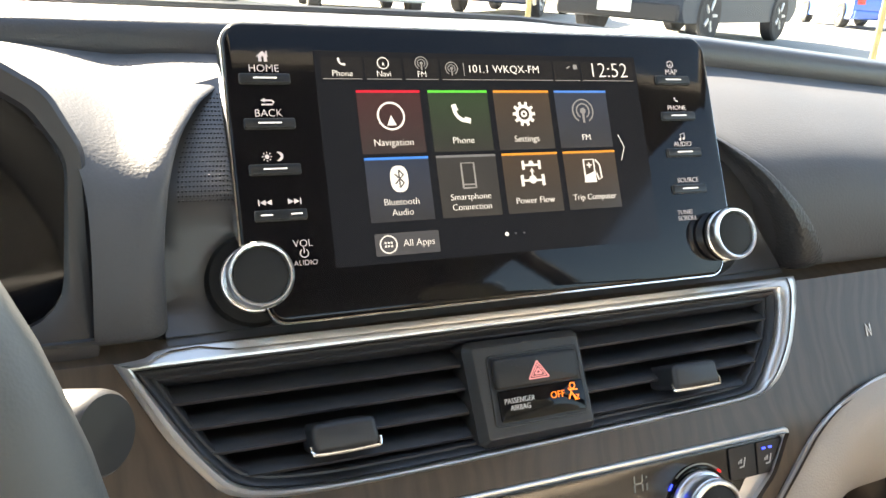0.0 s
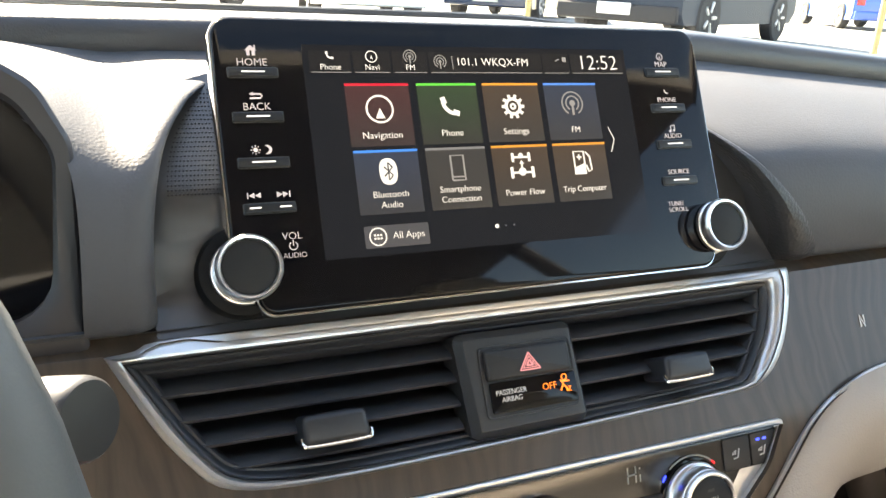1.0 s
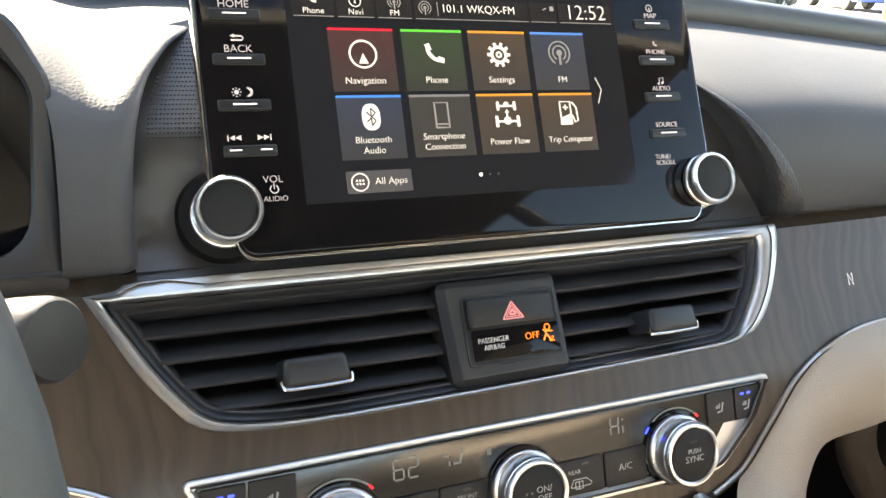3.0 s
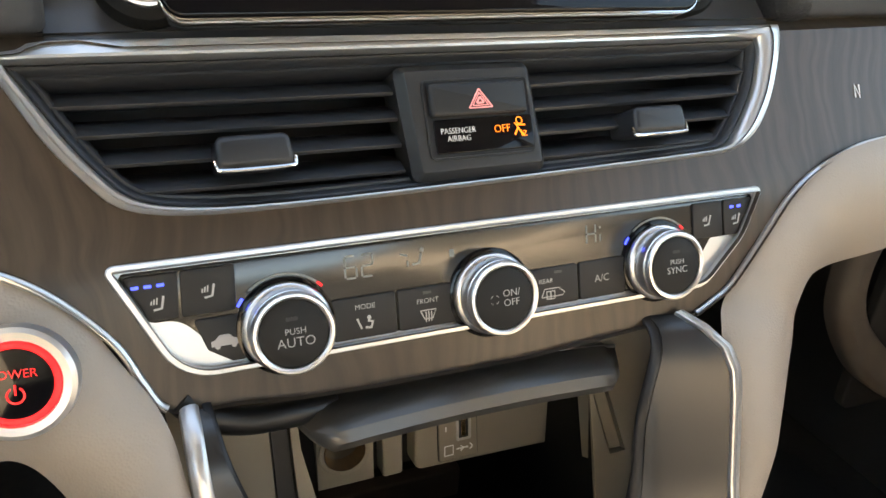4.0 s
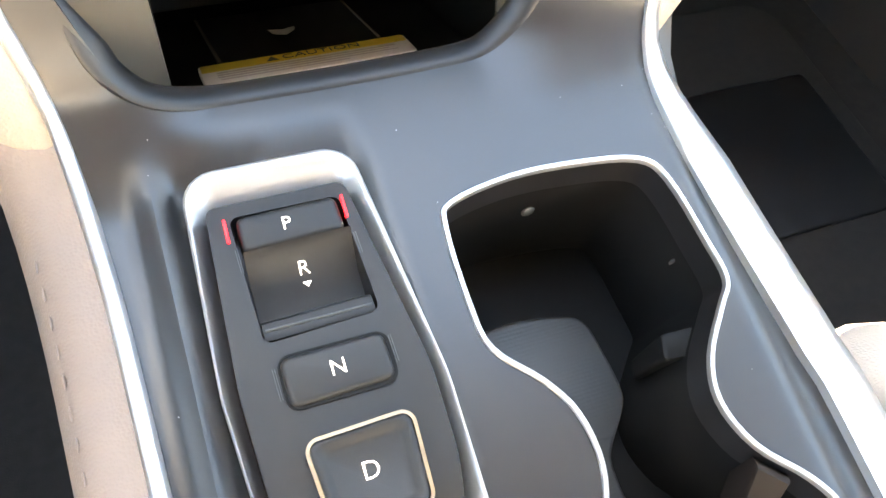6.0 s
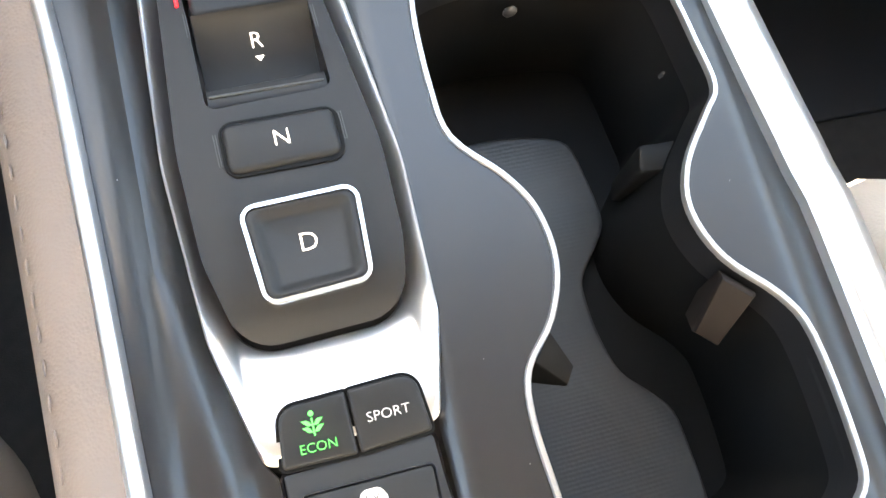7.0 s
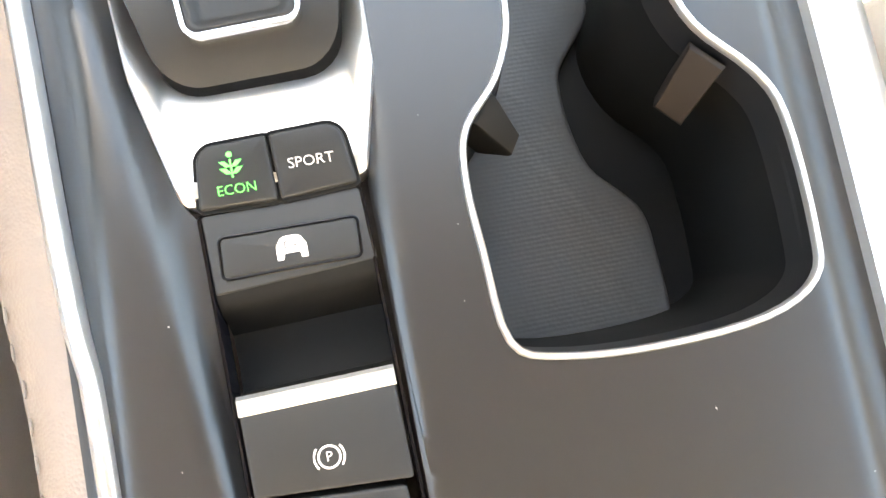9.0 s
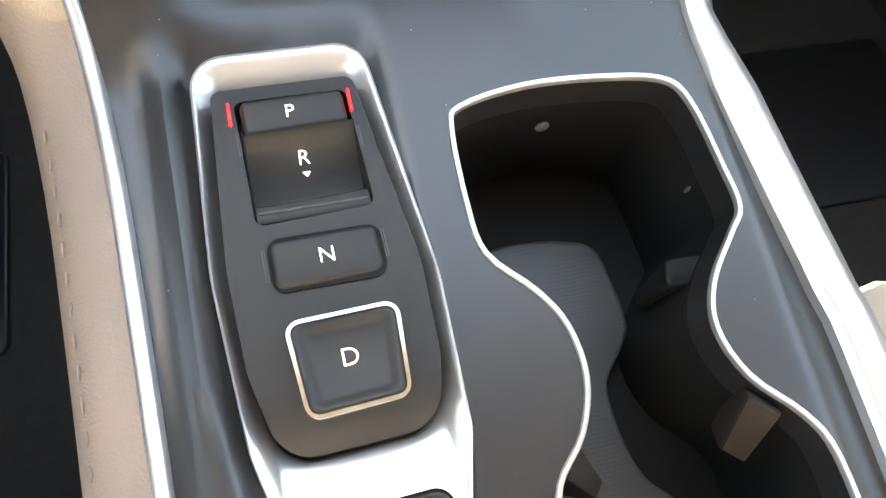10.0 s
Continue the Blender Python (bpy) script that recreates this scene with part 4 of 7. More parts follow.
MATTING = mat_material()
mat_outline = smooth_line([(0.0130, -0.0005), (0.0390, -0.0055), (0.0690, -0.0085), (0.0785, -0.0060), (0.0803, 0.0010), (0.0798, 0.0180), (0.0780, 0.0345), (0.0705, 0.0445), (0.0620, 0.0540), (0.0580, 0.0690), (0.0572, 0.0840), (0.0592, 0.0930), (0.0700, 0.1060), (0.0738, 0.1140), (0.0725, 0.1320), (0.0690, 0.1475), (0.0570, 0.1530), (0.0380, 0.1555), (0.0200, 0.1540), (0.0110, 0.1490), (0.0085, 0.1380), (0.0105, 0.1050), (0.0240, 0.0940), (0.0250, 0.0800), (0.0115, 0.0580), (0.0098, 0.0200)], 4, closed=True)
part("rubber_mat", slab(mat_outline, -0.074, -0.066, 0.002), MATTING, cup, "raised ribbed rubber mat")


def cup_tab(pts, top=-0.016, low=-0.050):
    """A sprung grip: a thick tongue that leans out of the wall of the well."""
    mid = Vector((sum(q[0] for q in pts) / len(pts), sum(q[1] for q in pts) / len(pts)))
    rings = []
    for f, z in ((0.80, low), (0.98, top - 0.006), (1.0, top - 0.002), (0.96, top - 0.0006), (0.88, top)):
        rings.append([(mid.x + (x - mid.x) * f, mid.y + (y - mid.y) * f, z) for x, y in rounded(pts, 0.002, 3)])
    part("grip_tab", loft(rings), WELL, cup, "dark grey sprung grip tab")


# the bare tongue on the passenger's side leans down from the wall
TAB = material("brown_grey_plastic", (0.014, 0.010, 0.008), 0.6, vary=0.08, grain=0.12, grain_scale=2000, spec=0.15)


def leaning_tab(corners, low, mat):
    """A tongue that leans down into the well from its wall."""
    tongue, low = [Vector(q) for q in corners], Vector(low)
    mid = sum(tongue, Vector()) / 4
    part("grip_tab", loft([[tuple(q + low) for q in tongue], [tuple(q + low * 0.12) for q in tongue], [tuple(q + (mid - q) * 0.06 + low * 0.02) for q in tongue], [tuple(q + (mid - q) * 0.12) for q in tongue]]), mat, cup, "brown-grey sprung grip tab")


leaning_tab(((0.0757, 0.0721, 0.0013), (0.0845, 0.0634, 0.0013), (0.0734, 0.0516, -0.0118), (0.0644, 0.0576, -0.0072)), (0.010, 0.008, -0.020), TAB)
leaning_tab(((0.0110, 0.0602, -0.0010), (0.0178, 0.0690, -0.0010), (0.0256, 0.0568, -0.0105), (0.0225, 0.0516, -0.0125)), (-0.009, 0.004, -0.006), WELL)
cup_tab([(0.0722, 0.1245), (0.0960, 0.1235), (0.0960, 0.1120), (0.0690, 0.1146)])
for x, y in ((0.0440, 0.1895), (0.0945, 0.155)):
    bm = bmesh.new()
    bmesh.ops.create_icosphere(bm, subdivisions=2, radius=1, matrix=Matrix.Translation((x, y - 0.004, -0.022)) @ Matrix.Diagonal((0.0028, 0.0012, 0.0034, 1)))
    part("rubber_stud", bm, GREY, cup, "small grey rubber stud")

# ---- push button shifter ----
shifter = thing("gear_selector", FACE_K, "push-button gear selector in a bright silver surround", "gear selector")
outer = rounded([(-0.0690, 0.0500), (-0.0200, 0.0515), (-0.0130, 0.0800), (-0.0118, 0.1300), (-0.0205, 0.2180), (-0.0790, 0.2180), (-0.0818, 0.1400), (-0.0780, 0.0860)], [0.004, 0.004, 0.02, 0.08, 0.012, 0.012, 0.08, 0.04], 6)
well = rounded([(-0.0690, 0.0818), (-0.0215, 0.0832), (-0.0180, 0.1050), (-0.0178, 0.1330), (-0.0265, 0.2025), (-0.0735, 0.2025), (-0.0765, 0.1400), (-0.0752, 0.1080)], [0.013, 0.013, 0.04, 0.08, 0.004, 0.004, 0.08, 0.04], 6)
rings = []
pairs = list(zip(outer, well))
for f, z in ((0.0, -0.012), (0.0, -0.0004), (0.07, 0.0013), (0.18, 0.0018), (0.30, 0.0014), (0.55, -0.0010), (0.85, -0.0042), (0.97, -0.0062), (1.0, -0.011)):
    rings.append([(x + (u - x) * f, y + (v - y) * f, z) for (x, y), (u, v) in pairs])
part("surround", loft(rings, caps=(False, False)), SATIN, shifter, "bright satin silver surround")


def crown(y):
    """Height of the button panel's crown along its length."""
    return 0.0035 + 0.0035 * math.sin(math.pi * min(1, max(0, (y - 0.083) / 0.12)))


panel_edge = inset(well, 0.0004)
REV = rounded([(-0.0655, 0.1520), (-0.0285, 0.1535), (-0.0300, 0.1970), (-0.0665, 0.1970)], 0.003, 4)
part("button_panel", sheet(panel_edge, [REV], 0.005, lambda x, y: Vector((x, y, crown(y) - 0.006 * max(0.0, 1 - (y - 0.083) / 0.016) ** 2 if y < 0.099 else crown(y))), 0.012), BUTTON, shifter, "matt black button panel")
part("reverse_recess", loft([[(x, y, crown(y)) for x, y in REV], [(x, y, -0.007 if y > 0.157 else -0.007) for x, y in inset(REV, 0.0006)]], caps=(False, True)), BLACK, shifter, "deep recess of the reverse switch")


def gear_button(name, cx, cy, w, h, top, r=0.003, label=""):
    b = part(name, slab(rounded([(cx - w / 2, cy - h / 2 - 0.0004), (cx + w / 2, cy - h / 2 + 0.0004), (cx + w / 2 - 0.0004, cy + h / 2 + 0.0004), (cx - w / 2 - 0.0002, cy + h / 2)], r, 4), -0.004, top, 0.0018), BUTTON, shifter, label)
    return b


park = gear_button("park_button", -0.0478, 0.1895, 0.0335, 0.0125, crown(0.19) + 0.0020, 0.0025, "black park button")
rows = []
for y, z in ((0.1830, crown(0.183) + 0.0018), (0.1810, 0.0035), (0.1700, -0.0040), (0.1612, -0.0050), (0.1606, 0.0015), (0.1590, 0.0045), (0.1550, 0.0058), (0.1532, 0.0052), (0.1530, -0.004)):
    rows.append([(-0.0648, y, z), (-0.0295, y + 0.0008, z)])
part("reverse_switch", loft(rows, close=False), BUTTON, shifter, "scooped black reverse switch")
part("groove", slab(box_outline(0.034, 0.0009, 0.0003, -0.0472, 0.1565), 0.0049, 0.0061, 0.0003), GREY, shifter)
part("gap", slab(box_outline(0.0348, 0.0172, 0.0042, -0.0463, 0.1385), crown(0.14) - 0.001, crown(0.14) + 0.0006, 0.0), WELL, shifter, smooth=False)
neutral = gear_button("neutral_button", -0.0463, 0.1385, 0.0328, 0.0152, crown(0.14) + 0.0022, 0.0030, "black neutral button")
DRING = rounded([(-0.0603, 0.0910), (-0.0297, 0.0925), (-0.0282, 0.1215), (-0.0628, 0.1205)], 0.0045, 6)
part("drive_ring", band(inset(DRING, -0.0002), inset(DRING, 0.0016), crown(0.11) - 0.003, crown(0.105) + 0.0044, 0.0009), CHROME, shifter, "chrome ring round the drive button")
dish = inset(DRING, 0.0016)
zt = crown(0.105) + 0.0024
mx, my = sum(p[0] for p in dish) / len(dish), sum(p[1] for p in dish) / len(dish)
rings = [[(mx + (x - mx) * f, my + (y - my) * f, zt + h) for x, y in dish] for f, h in ((1.0, -0.002), (1.0, 0.0014), (0.95, 0.0018), (0.88, 0.0016), (0.78, 0.0), (0.70, -0.0006))]
part("drive_button", loft(rings), BUTTON, shifter, "dished black drive button")

# ---- drive mode keys and parking brake ----
modes = thing("drive_mode_panel", FACE_K, "black drive mode keys and parking brake switch", "switch panel")
frame_out = rounded([(-0.0662, 0.0480), (-0.0636, -0.0880), (-0.0198, -0.0880), (-0.0222, 0.0490)], 0.002, 3)
frame_in = inset(frame_out, 0.0011)
part("frame", band(frame_out, frame_in, -0.012, -0.0004, 0.0003), PIANO, modes, "thin gloss black frame")


def key(name, pts, top, label="", r=0.0009):
    return part(name, slab(pts, -0.008, top, r), BUTTON, modes, label)


def mode_key(name, pts, label):
    """A key that rises from the plate towards the silver surround, in a dark gap."""
    rise = lambda y, h: h + 0.0035 * (y - 0.047) / 0.019
    rings = []
    cx, cy = sum(p[0] for p in pts) / len(pts), sum(p[1] for p in pts) / len(pts)
    for d, h in ((1.0, -0.008), (1.0, 0.0004), (0.985, 0.0009), (0.95, 0.0013), (0.88, 0.0015), (0.4, 0.0015)):
        ring = [(cx + (x - cx) * d, cy + (y - cy) * d) for x, y in pts]
        rings.append([(x, y, rise(y, h) if h > -0.005 else h) for x, y in ring])
    ob = part(name, loft(rings), BUTTON, modes, label)
    gap = inset(pts, -0.0009)
    part("key_gap", loft([[(x, y, -0.006) for x, y in gap], [(x, y, rise(y, 0.0001)) for x, y in gap]]), WELL, modes, "dark gap round the key")
    return ob


econ = mode_key("econ_key", rounded([(-0.0648, 0.0485), (-0.0443, 0.0480), (-0.0446, 0.0650), (-0.0630, 0.0645)], [0.0012, 0.0008, 0.0008, 0.0050], 5), "black key with a lit green plant")
sport = mode_key("sport_key", rounded([(-0.0436, 0.0480), (-0.0230, 0.0492), (-0.0250, 0.0657), (-0.0439, 0.0651)], [0.0008, 0.0012, 0.0050, 0.0008], 5), "black sport key")
part("key_plate", slab(rounded([(-0.0650, 0.0475), (-0.0644, 0.0262), (-0.0216, 0.0285), (-0.0232, 0.0488)], 0.0006, 2), -0.010, -0.0004, 0.0006), BUTTON, modes, "matt black plate")
ev = key("ev_key", rounded([(-0.0615, 0.0302), (-0.0258, 0.0302), (-0.0254, 0.0402), (-0.0611, 0.0405)], 0.0012, 4), 0.0006, "black electric drive key", 0.0006)
part("ev_gap", band(inset(rounded([(-0.0615, 0.0302), (-0.0258, 0.0302), (-0.0254, 0.0402), (-0.0611, 0.0405)], 0.0012, 4), -0.0008), rounded([(-0.0615, 0.0302), (-0.0258, 0.0302), (-0.0254, 0.0402), (-0.0611, 0.0405)], 0.0012, 4), -0.002, 0.0001, 0.0001), PIANO, modes)
rows = []
for y, z in ((0.0275, -0.0006), (0.0245, -0.0015), (0.0215, -0.0050), (0.0190, -0.0120), (0.0160, -0.0165), (0.0080, -0.0185), (0.0000, -0.0180), (-0.0010, -0.0030)):
    rows.append([(-0.0644, y, z), (-0.0218, y + 0.0012, z)])
part("finger_scoop", loft(rows, close=False), WELL, modes, "deep black finger scoop")
rows = []
for y, z in ((0.0002, -0.0040), (0.0004, -0.0006), (-0.0006, 0.0006), (-0.0040, 0.0008), (-0.0048, 0.0002), (-0.0048, -0.003)):
    rows.append([(-0.0637, y - 0.0006, z), (-0.0228, y, z)])
brake = part("brake_switch", slab(rounded([(-0.0632, -0.0262), (-0.0226, -0.0290), (-0.0230, -0.0040), (-0.0636, -0.0048)], 0.001, 3), -0.012, 0.0, 0.0008), BUTTON, modes, "black parking brake switch")
part("bright_lip", loft(rows, close=False), SATIN, brake, "silver lip of the brake switch")
part("rear_key", slab(rounded([(-0.0622, -0.0860), (-0.0236, -0.0860), (-0.0248, -0.0306), (-0.0618, -0.0276)], 0.0012, 3), -0.012, -0.0006, 0.0008), BUTTON, modes)

# a little dust on the console top
rng = random.Random(5)
bm = bmesh.new()
while len(bm.verts) < 42 * 22:
    x, s = rng.uniform(-0.095, 0.105), rng.uniform(-0.06, 0.236)
    if inside(x, s, inset(CUP, -0.003)) or inside(x, s, inset(SM_HOLE, -0.003)):
        continue
    size = rng.uniform(0.00012, 0.00028)
    m = Matrix.Translation(k_lift(x, s) + Vector((0, 0, 0.0001))) @ Matrix.Rotation(rng.uniform(0, 6.28), 4, "Z") @ Matrix.Diagonal((size * rng.uniform(0.6, 2.0), size, size * 0.5, 1))
    bmesh.ops.create_icosphere(bm, subdivisions=2, radius=1, matrix=m)
tagged(part("dust", bm, PALE_DUST, console, "specks of pale dust"), kind="stuff")

# ---- storage cubby under the dashboard ----
CUBBY = material("warm_grey_plastic", (0.225, 0.196, 0.152), 0.40, vary=0.06, grain=0.15, grain_scale=2000)
cubby = thing("storage_cubby", Matrix(), "open storage cubby with a charging pad and a raised lid", "storage cubby")


def wall_panel(points, depth, name, mat, label=""):
    """A bevelled plate in space from corner points, depth metres forward."""
    n = len(points)
    lo = [Vector(p) for p in points]
    nrm = (lo[1] - lo[0]).cross(lo[2] - lo[0]).normalized()
    if nrm.z - nrm.y < 0:
        nrm = -nrm
    mid = sum(lo, Vector()) / n
    rings = [[tuple(p - nrm * depth) for p in lo], [tuple(p - nrm * 0.0012) for p in lo], [tuple(p.lerp(mid, 0.02)) for p in lo]]
    return part(name, loft(rings), mat, cubby, label)


# back box: floor, rear wall, sides, roof
wall_panel([(-0.10, 0.256, 0.632), (0.10, 0.256, 0.632), (0.082, 0.40, 0.5615), (-0.08, 0.40, 0.5615)], 0.006, "tray_floor", WELL, "black rubber tray floor")
wall_panel([(-0.115, 0.400, 0.54), (0.11, 0.400, 0.54), (0.11, 0.400, 0.79), (-0.115, 0.400, 0.79)], 0.005, "rear_wall", WELL)
for side, foot, head, xb in ((-1, -0.0738, -0.0772, -0.074), (1, 0.0708, 0.0592, 0.0720)):
    bm = loft([[(foot, 0.2830, 0.625), (xb, 0.41, 0.54)], [((foot * 2 + head) / 3, 0.2945, 0.676), (xb, 0.41, 0.62)], [(head, 0.3138, 0.765), (xb, 0.41, 0.78)]], close=False)
    part("side_wall", bm, WELL, cubby)
bm = loft([[(-0.128, 0.2965, 0.7680), (0.112, 0.2965, 0.7680)], [(-0.128, 0.41, 0.772), (0.112, 0.41, 0.772)]], close=False)
part("roof", bm, WELL, cubby)


def cheek(side):
    """The grey plate beside the opening, with the lid's hinge slot."""
    if side < 0:
        outline = [(-0.1350, 0.766), (-0.1300, 0.715), (-0.1150, 0.655), (-0.1000, 0.625), (-0.0735, 0.625), (-0.0748, 0.676), (-0.0771, 0.7025), (-0.0820, 0.727), (-0.0840, 0.766)]
        slot = [(-0.0950, 0.738), (-0.0940, 0.6860), (-0.0840, 0.6865), (-0.0860, 0.738)]
    else:
        outline = [(0.1250, 0.766), (0.1230, 0.715), (0.1150, 0.655), (0.1000, 0.625), (0.0710, 0.625), (0.0675, 0.680), (0.0625, 0.726), (0.0590, 0.766)]
        slot = [(0.0645, 0.722), (0.0765, 0.6860), (0.0860, 0.6860), (0.0735, 0.722)]
    zs = lambda z: 0.2955 + 0.22 * (z - 0.6865)
    part("cheek", sheet(rounded(outline, 0.003, 3), [slot], 0.006, lambda x, z: Vector((x, zs(z), z)), 0.012), CUBBY, cubby, "warm grey side plate")
    back = [(x, zs(z) + 0.003, z) for x, z in inset(slot, 0.0012)]
    bm = loft([[(x, y + 0.004, z) for x, y, z in back], [(x, y - 0.0008, z) for x, y, z in back]])
    part("hinge_arm", bm, POD if side < 0 else CUBBY, cubby, "narrow hinge arm in its slot")
    back = [(x, zs(z) + 0.006, z) for x, z in slot]
    part("slot_shadow", loft([[(x, y + 0.003, z) for x, y, z in back], back]), BLACK, cubby)


cheek(-1)
cheek(1)

# the shelf with the sockets
SH = plane_pose(0.347, 0.661, 8.0)


def on_shelf(name, bm, mat, label="", parent=None):
    ob = part(name, bm, mat, parent or cubby, label)
    if parent is None:
        ob.matrix_local = SH
    return ob


on_shelf("socket_panel", slab([(-0.082, -0.0045), (0.080, -0.0060), (0.080, 0.13), (-0.082, 0.13)], -0.05, -0.009, 0.0), BLACK, "dark panel behind the sockets")
on_shelf("socket_block", slab(rounded([(-0.0760, -0.0035), (-0.0655, -0.0035), (-0.0655, 0.12), (-0.0760, 0.12)], 0.0008, 2), -0.014, 0.0, 0.0008), CUBBY)
bore_rim = [(-0.0494 + 0.0110 * math.cos(2 * math.pi * k / 40), 0.0172 + 0.0110 * math.sin(2 * math.pi * k / 40)) for k in range(40)]
block = on_shelf("socket_block", sheet(rounded([(-0.0640, -0.0035), (-0.0338, -0.0035), (-0.0338, 0.12), (-0.0640, 0.12)], 0.0008, 2), [bore_rim], 0.004, lambda x, y: Vector((x, y, 0.0)), 0.014), CUBBY, "warm grey block of the power socket")
on_shelf("blank_block", slab(rounded([(-0.0290, -0.0045), (-0.0175, -0.0045), (-0.0175, 0.12), (-0.0290, 0.12)], 0.002, 3), -0.014, 0.0010, 0.0015), CUBBY, "warm grey blank block")
usb_block = on_shelf("usb_block", slab(rounded([(-0.0115, -0.0035), (0.0760, -0.0065), (0.0760, 0.12), (-0.0115, 0.12)], [0.005, 0.002, 0.001, 0.001], 4), -0.014, 0.0030, 0.0018), CUBBY, "warm grey block of the charging port")
BRASS = material("socket_brass", (0.85, 0.60, 0.34), 0.24, metal=1.0, vary=0.2, vary_scale=120)
def open_lathe(profile, seg):
    """A turned surface with no end faces."""
    return loft([[(r * math.cos(2 * math.pi * k / seg), r * math.sin(2 * math.pi * k / seg), z) for k in range(seg)] for r, z in profile], caps=(False, False))


sock = open_lathe([(0.0138, 0.0), (0.0138, 0.0012), (0.0128, 0.0016), (0.0113, 0.0014), (0.0109, 0.0004)], 40)
bmesh.ops.translate(sock, verts=sock.verts, vec=(-0.0494, 0.0172, 0.0))
part("socket_ring", sock, CUBBY, block, "raised grey collar")
inner = open_lathe([(0.0109, 0.0010), (0.0107, -0.006), (0.0102, -0.0220)], 36)
bmesh.ops.translate(inner, verts=inner.verts, vec=(-0.0494, 0.0172, 0.0008))
part("socket_bore", inner, BRASS, block, "brass lined power socket")
floor_disc = lathe([(0.0104, -0.0220), (0.0034, -0.0220), (0.0030, -0.0190), (0.0, -0.0185)], 30)
bmesh.ops.translate(floor_disc, verts=floor_disc.verts, vec=(-0.0494, 0.0172, 0.0008))
part("socket_floor", floor_disc, BRASS, block, "brass end of the socket")
plate_out = rounded([(0.0025, -0.0012), (0.0252, -0.0012), (0.0236, 0.0340), (0.0012, 0.0340)], 0.0018, 4)
part("port_gap", slab(inset(plate_out, -0.0006), -0.002, 0.0032, 0.0001), BLACK, usb_block)
part("port_plate", slab(plate_out, -0.002, 0.0040, 0.0005), CUBBY, usb_block, "grey charging port plate")
port = rounded([(0.0122, 0.0100), (0.0210, 0.0100), (0.0204, 0.0268), (0.0116, 0.0268)], 0.0012, 3)
PALE = material("pale_plastic", (0.4, 0.38, 0.35), 0.45, vary=0.05)
part("port_rim", band(port, inset(port, 0.0016), 0.0035, 0.0046, 0.0003), PALE, usb_block, "pale port rim")
part("port_mouth", slab(inset(port, 0.0016), 0.0030, 0.00405, 0.0), BLACK, usb_block, smooth=False)
part("port_tongue", slab([(0.0152, 0.0125), (0.0178, 0.0125), (0.0174, 0.0245), (0.0148, 0.0245)], 0.0030, 0.0043, 0.0003), BRASS, usb_block, "copper coloured contact tongue")
print_shape("port_mark", [stroke([(0.0055, 0.0020), (0.0105, 0.0020), (0.0105, 0.0080), (0.0055, 0.0080), (0.0055, 0.0020)], 0.0007), stroke([(0.0125, 0.0050), (0.0195, 0.0050)], 0.0009), stroke([(0.0150, 0.0032), (0.0170, 0.0050), (0.0150, 0.0068)], 0.0007), stroke([(0.0205, 0.0030), (0.0222, 0.0050), (0.0205, 0.0070)], 0.0008), stroke([(0.0060, 0.0175), (0.0060, 0.0205)], 0.0006)], WHITE, usb_block, 0.0040, "white port pictogram")

# raised lid: a shallow curved visor with a rolled lower lip
rows = []
for k in range(25):
    t = k / 24
    up = 0.0085 * math.sin(math.pi * min(1.0, 0.12 + 0.80 * t))
    fwd = 0.003 * math.sin(math.pi * t)
    section_pts = [(0.330, 0.7380), (0.314, 0.7400), (0.300, 0.7440), (0.290, 0.7440), (0.2845, 0.7420), (0.2820, 0.7375), (0.2835, 0.7330), (0.288, 0.7315), (0.300, 0.7325), (0.325, 0.7325)]
    end = min(1.0, t / 0.06, (1 - t) / 0.06)
    pinch = 0.35 + 0.65 * math.sqrt(max(0.0, 1 - (1 - end) ** 2))
    rows.append([(-0.0785 + 0.1425 * t + (y - 0.28) * (-0.29 + 0.67 * t), 0.30 + (y - 0.30) * (0.6 + 0.4 * pinch) - fwd, 0.742 + (z - 0.738) * pinch + up) for y, z in section_pts])
LID = material("satin_dark_lid", (0.05, 0.048, 0.045), 0.3, vary=0.04, spec=0.7)
part("lid", loft(rows), LID, cubby, "raised dark satin lid with a rolled lip")
arm_line = smooth_line([(-0.1290, 0.2990, 0.7700), (-0.1200, 0.2980, 0.7600), (-0.1060, 0.2980, 0.7540), (-0.0900, 0.2990, 0.7520), (-0.0680, 0.3040, 0.7480)], 6)
part("lid_arm", tube(arm_line, 0.0058, 12), BLACK, cubby, "black hinge arm of the lid")
part("lid_line", tube(smooth_line([(-0.0858, 0.305, 0.7477), (-0.060, 0.305, 0.7508), (-0.015, 0.3045, 0.7532), (0.030, 0.3045, 0.7528), (0.0735, 0.305, 0.7477)], 6), 0.0009, 8), SATIN, cubby, "thin bright line on the lid")

# charging pad, its mark, the caution sticker and the status lamp
TRAY = Matrix.Translation((0.0, 0.262, 0.629)) @ Matrix.Rotation(math.atan2(-0.0675, 0.138), 4, "X")
bm = loft([[(-0.10, 0.2555, 0.62), (0.10, 0.2555, 0.62)], [(-0.10, 0.2530, 0.655), (0.10, 0.2530, 0.655)]], close=False)
part("front_wall", bm, BLACK, cubby)
# the lit band of the rear wall, put in as a lighter brown panel
WALL_BAND = material("lit_wall_brown", (0.07, 0.054, 0.046), 0.5, grain=0.1, grain_scale=2000)
part("lit_wall_band", box(-0.076, 0.041, 0.390, 0.404, 0.5795, 0.6030, 0.002), WALL_BAND, cubby, "brown-grey panel for the lit band of the rear wall")
pad = thing("charging_pad", TRAY, "black wireless charging pad on the tray floor", "charging pad")
pad.parent = None
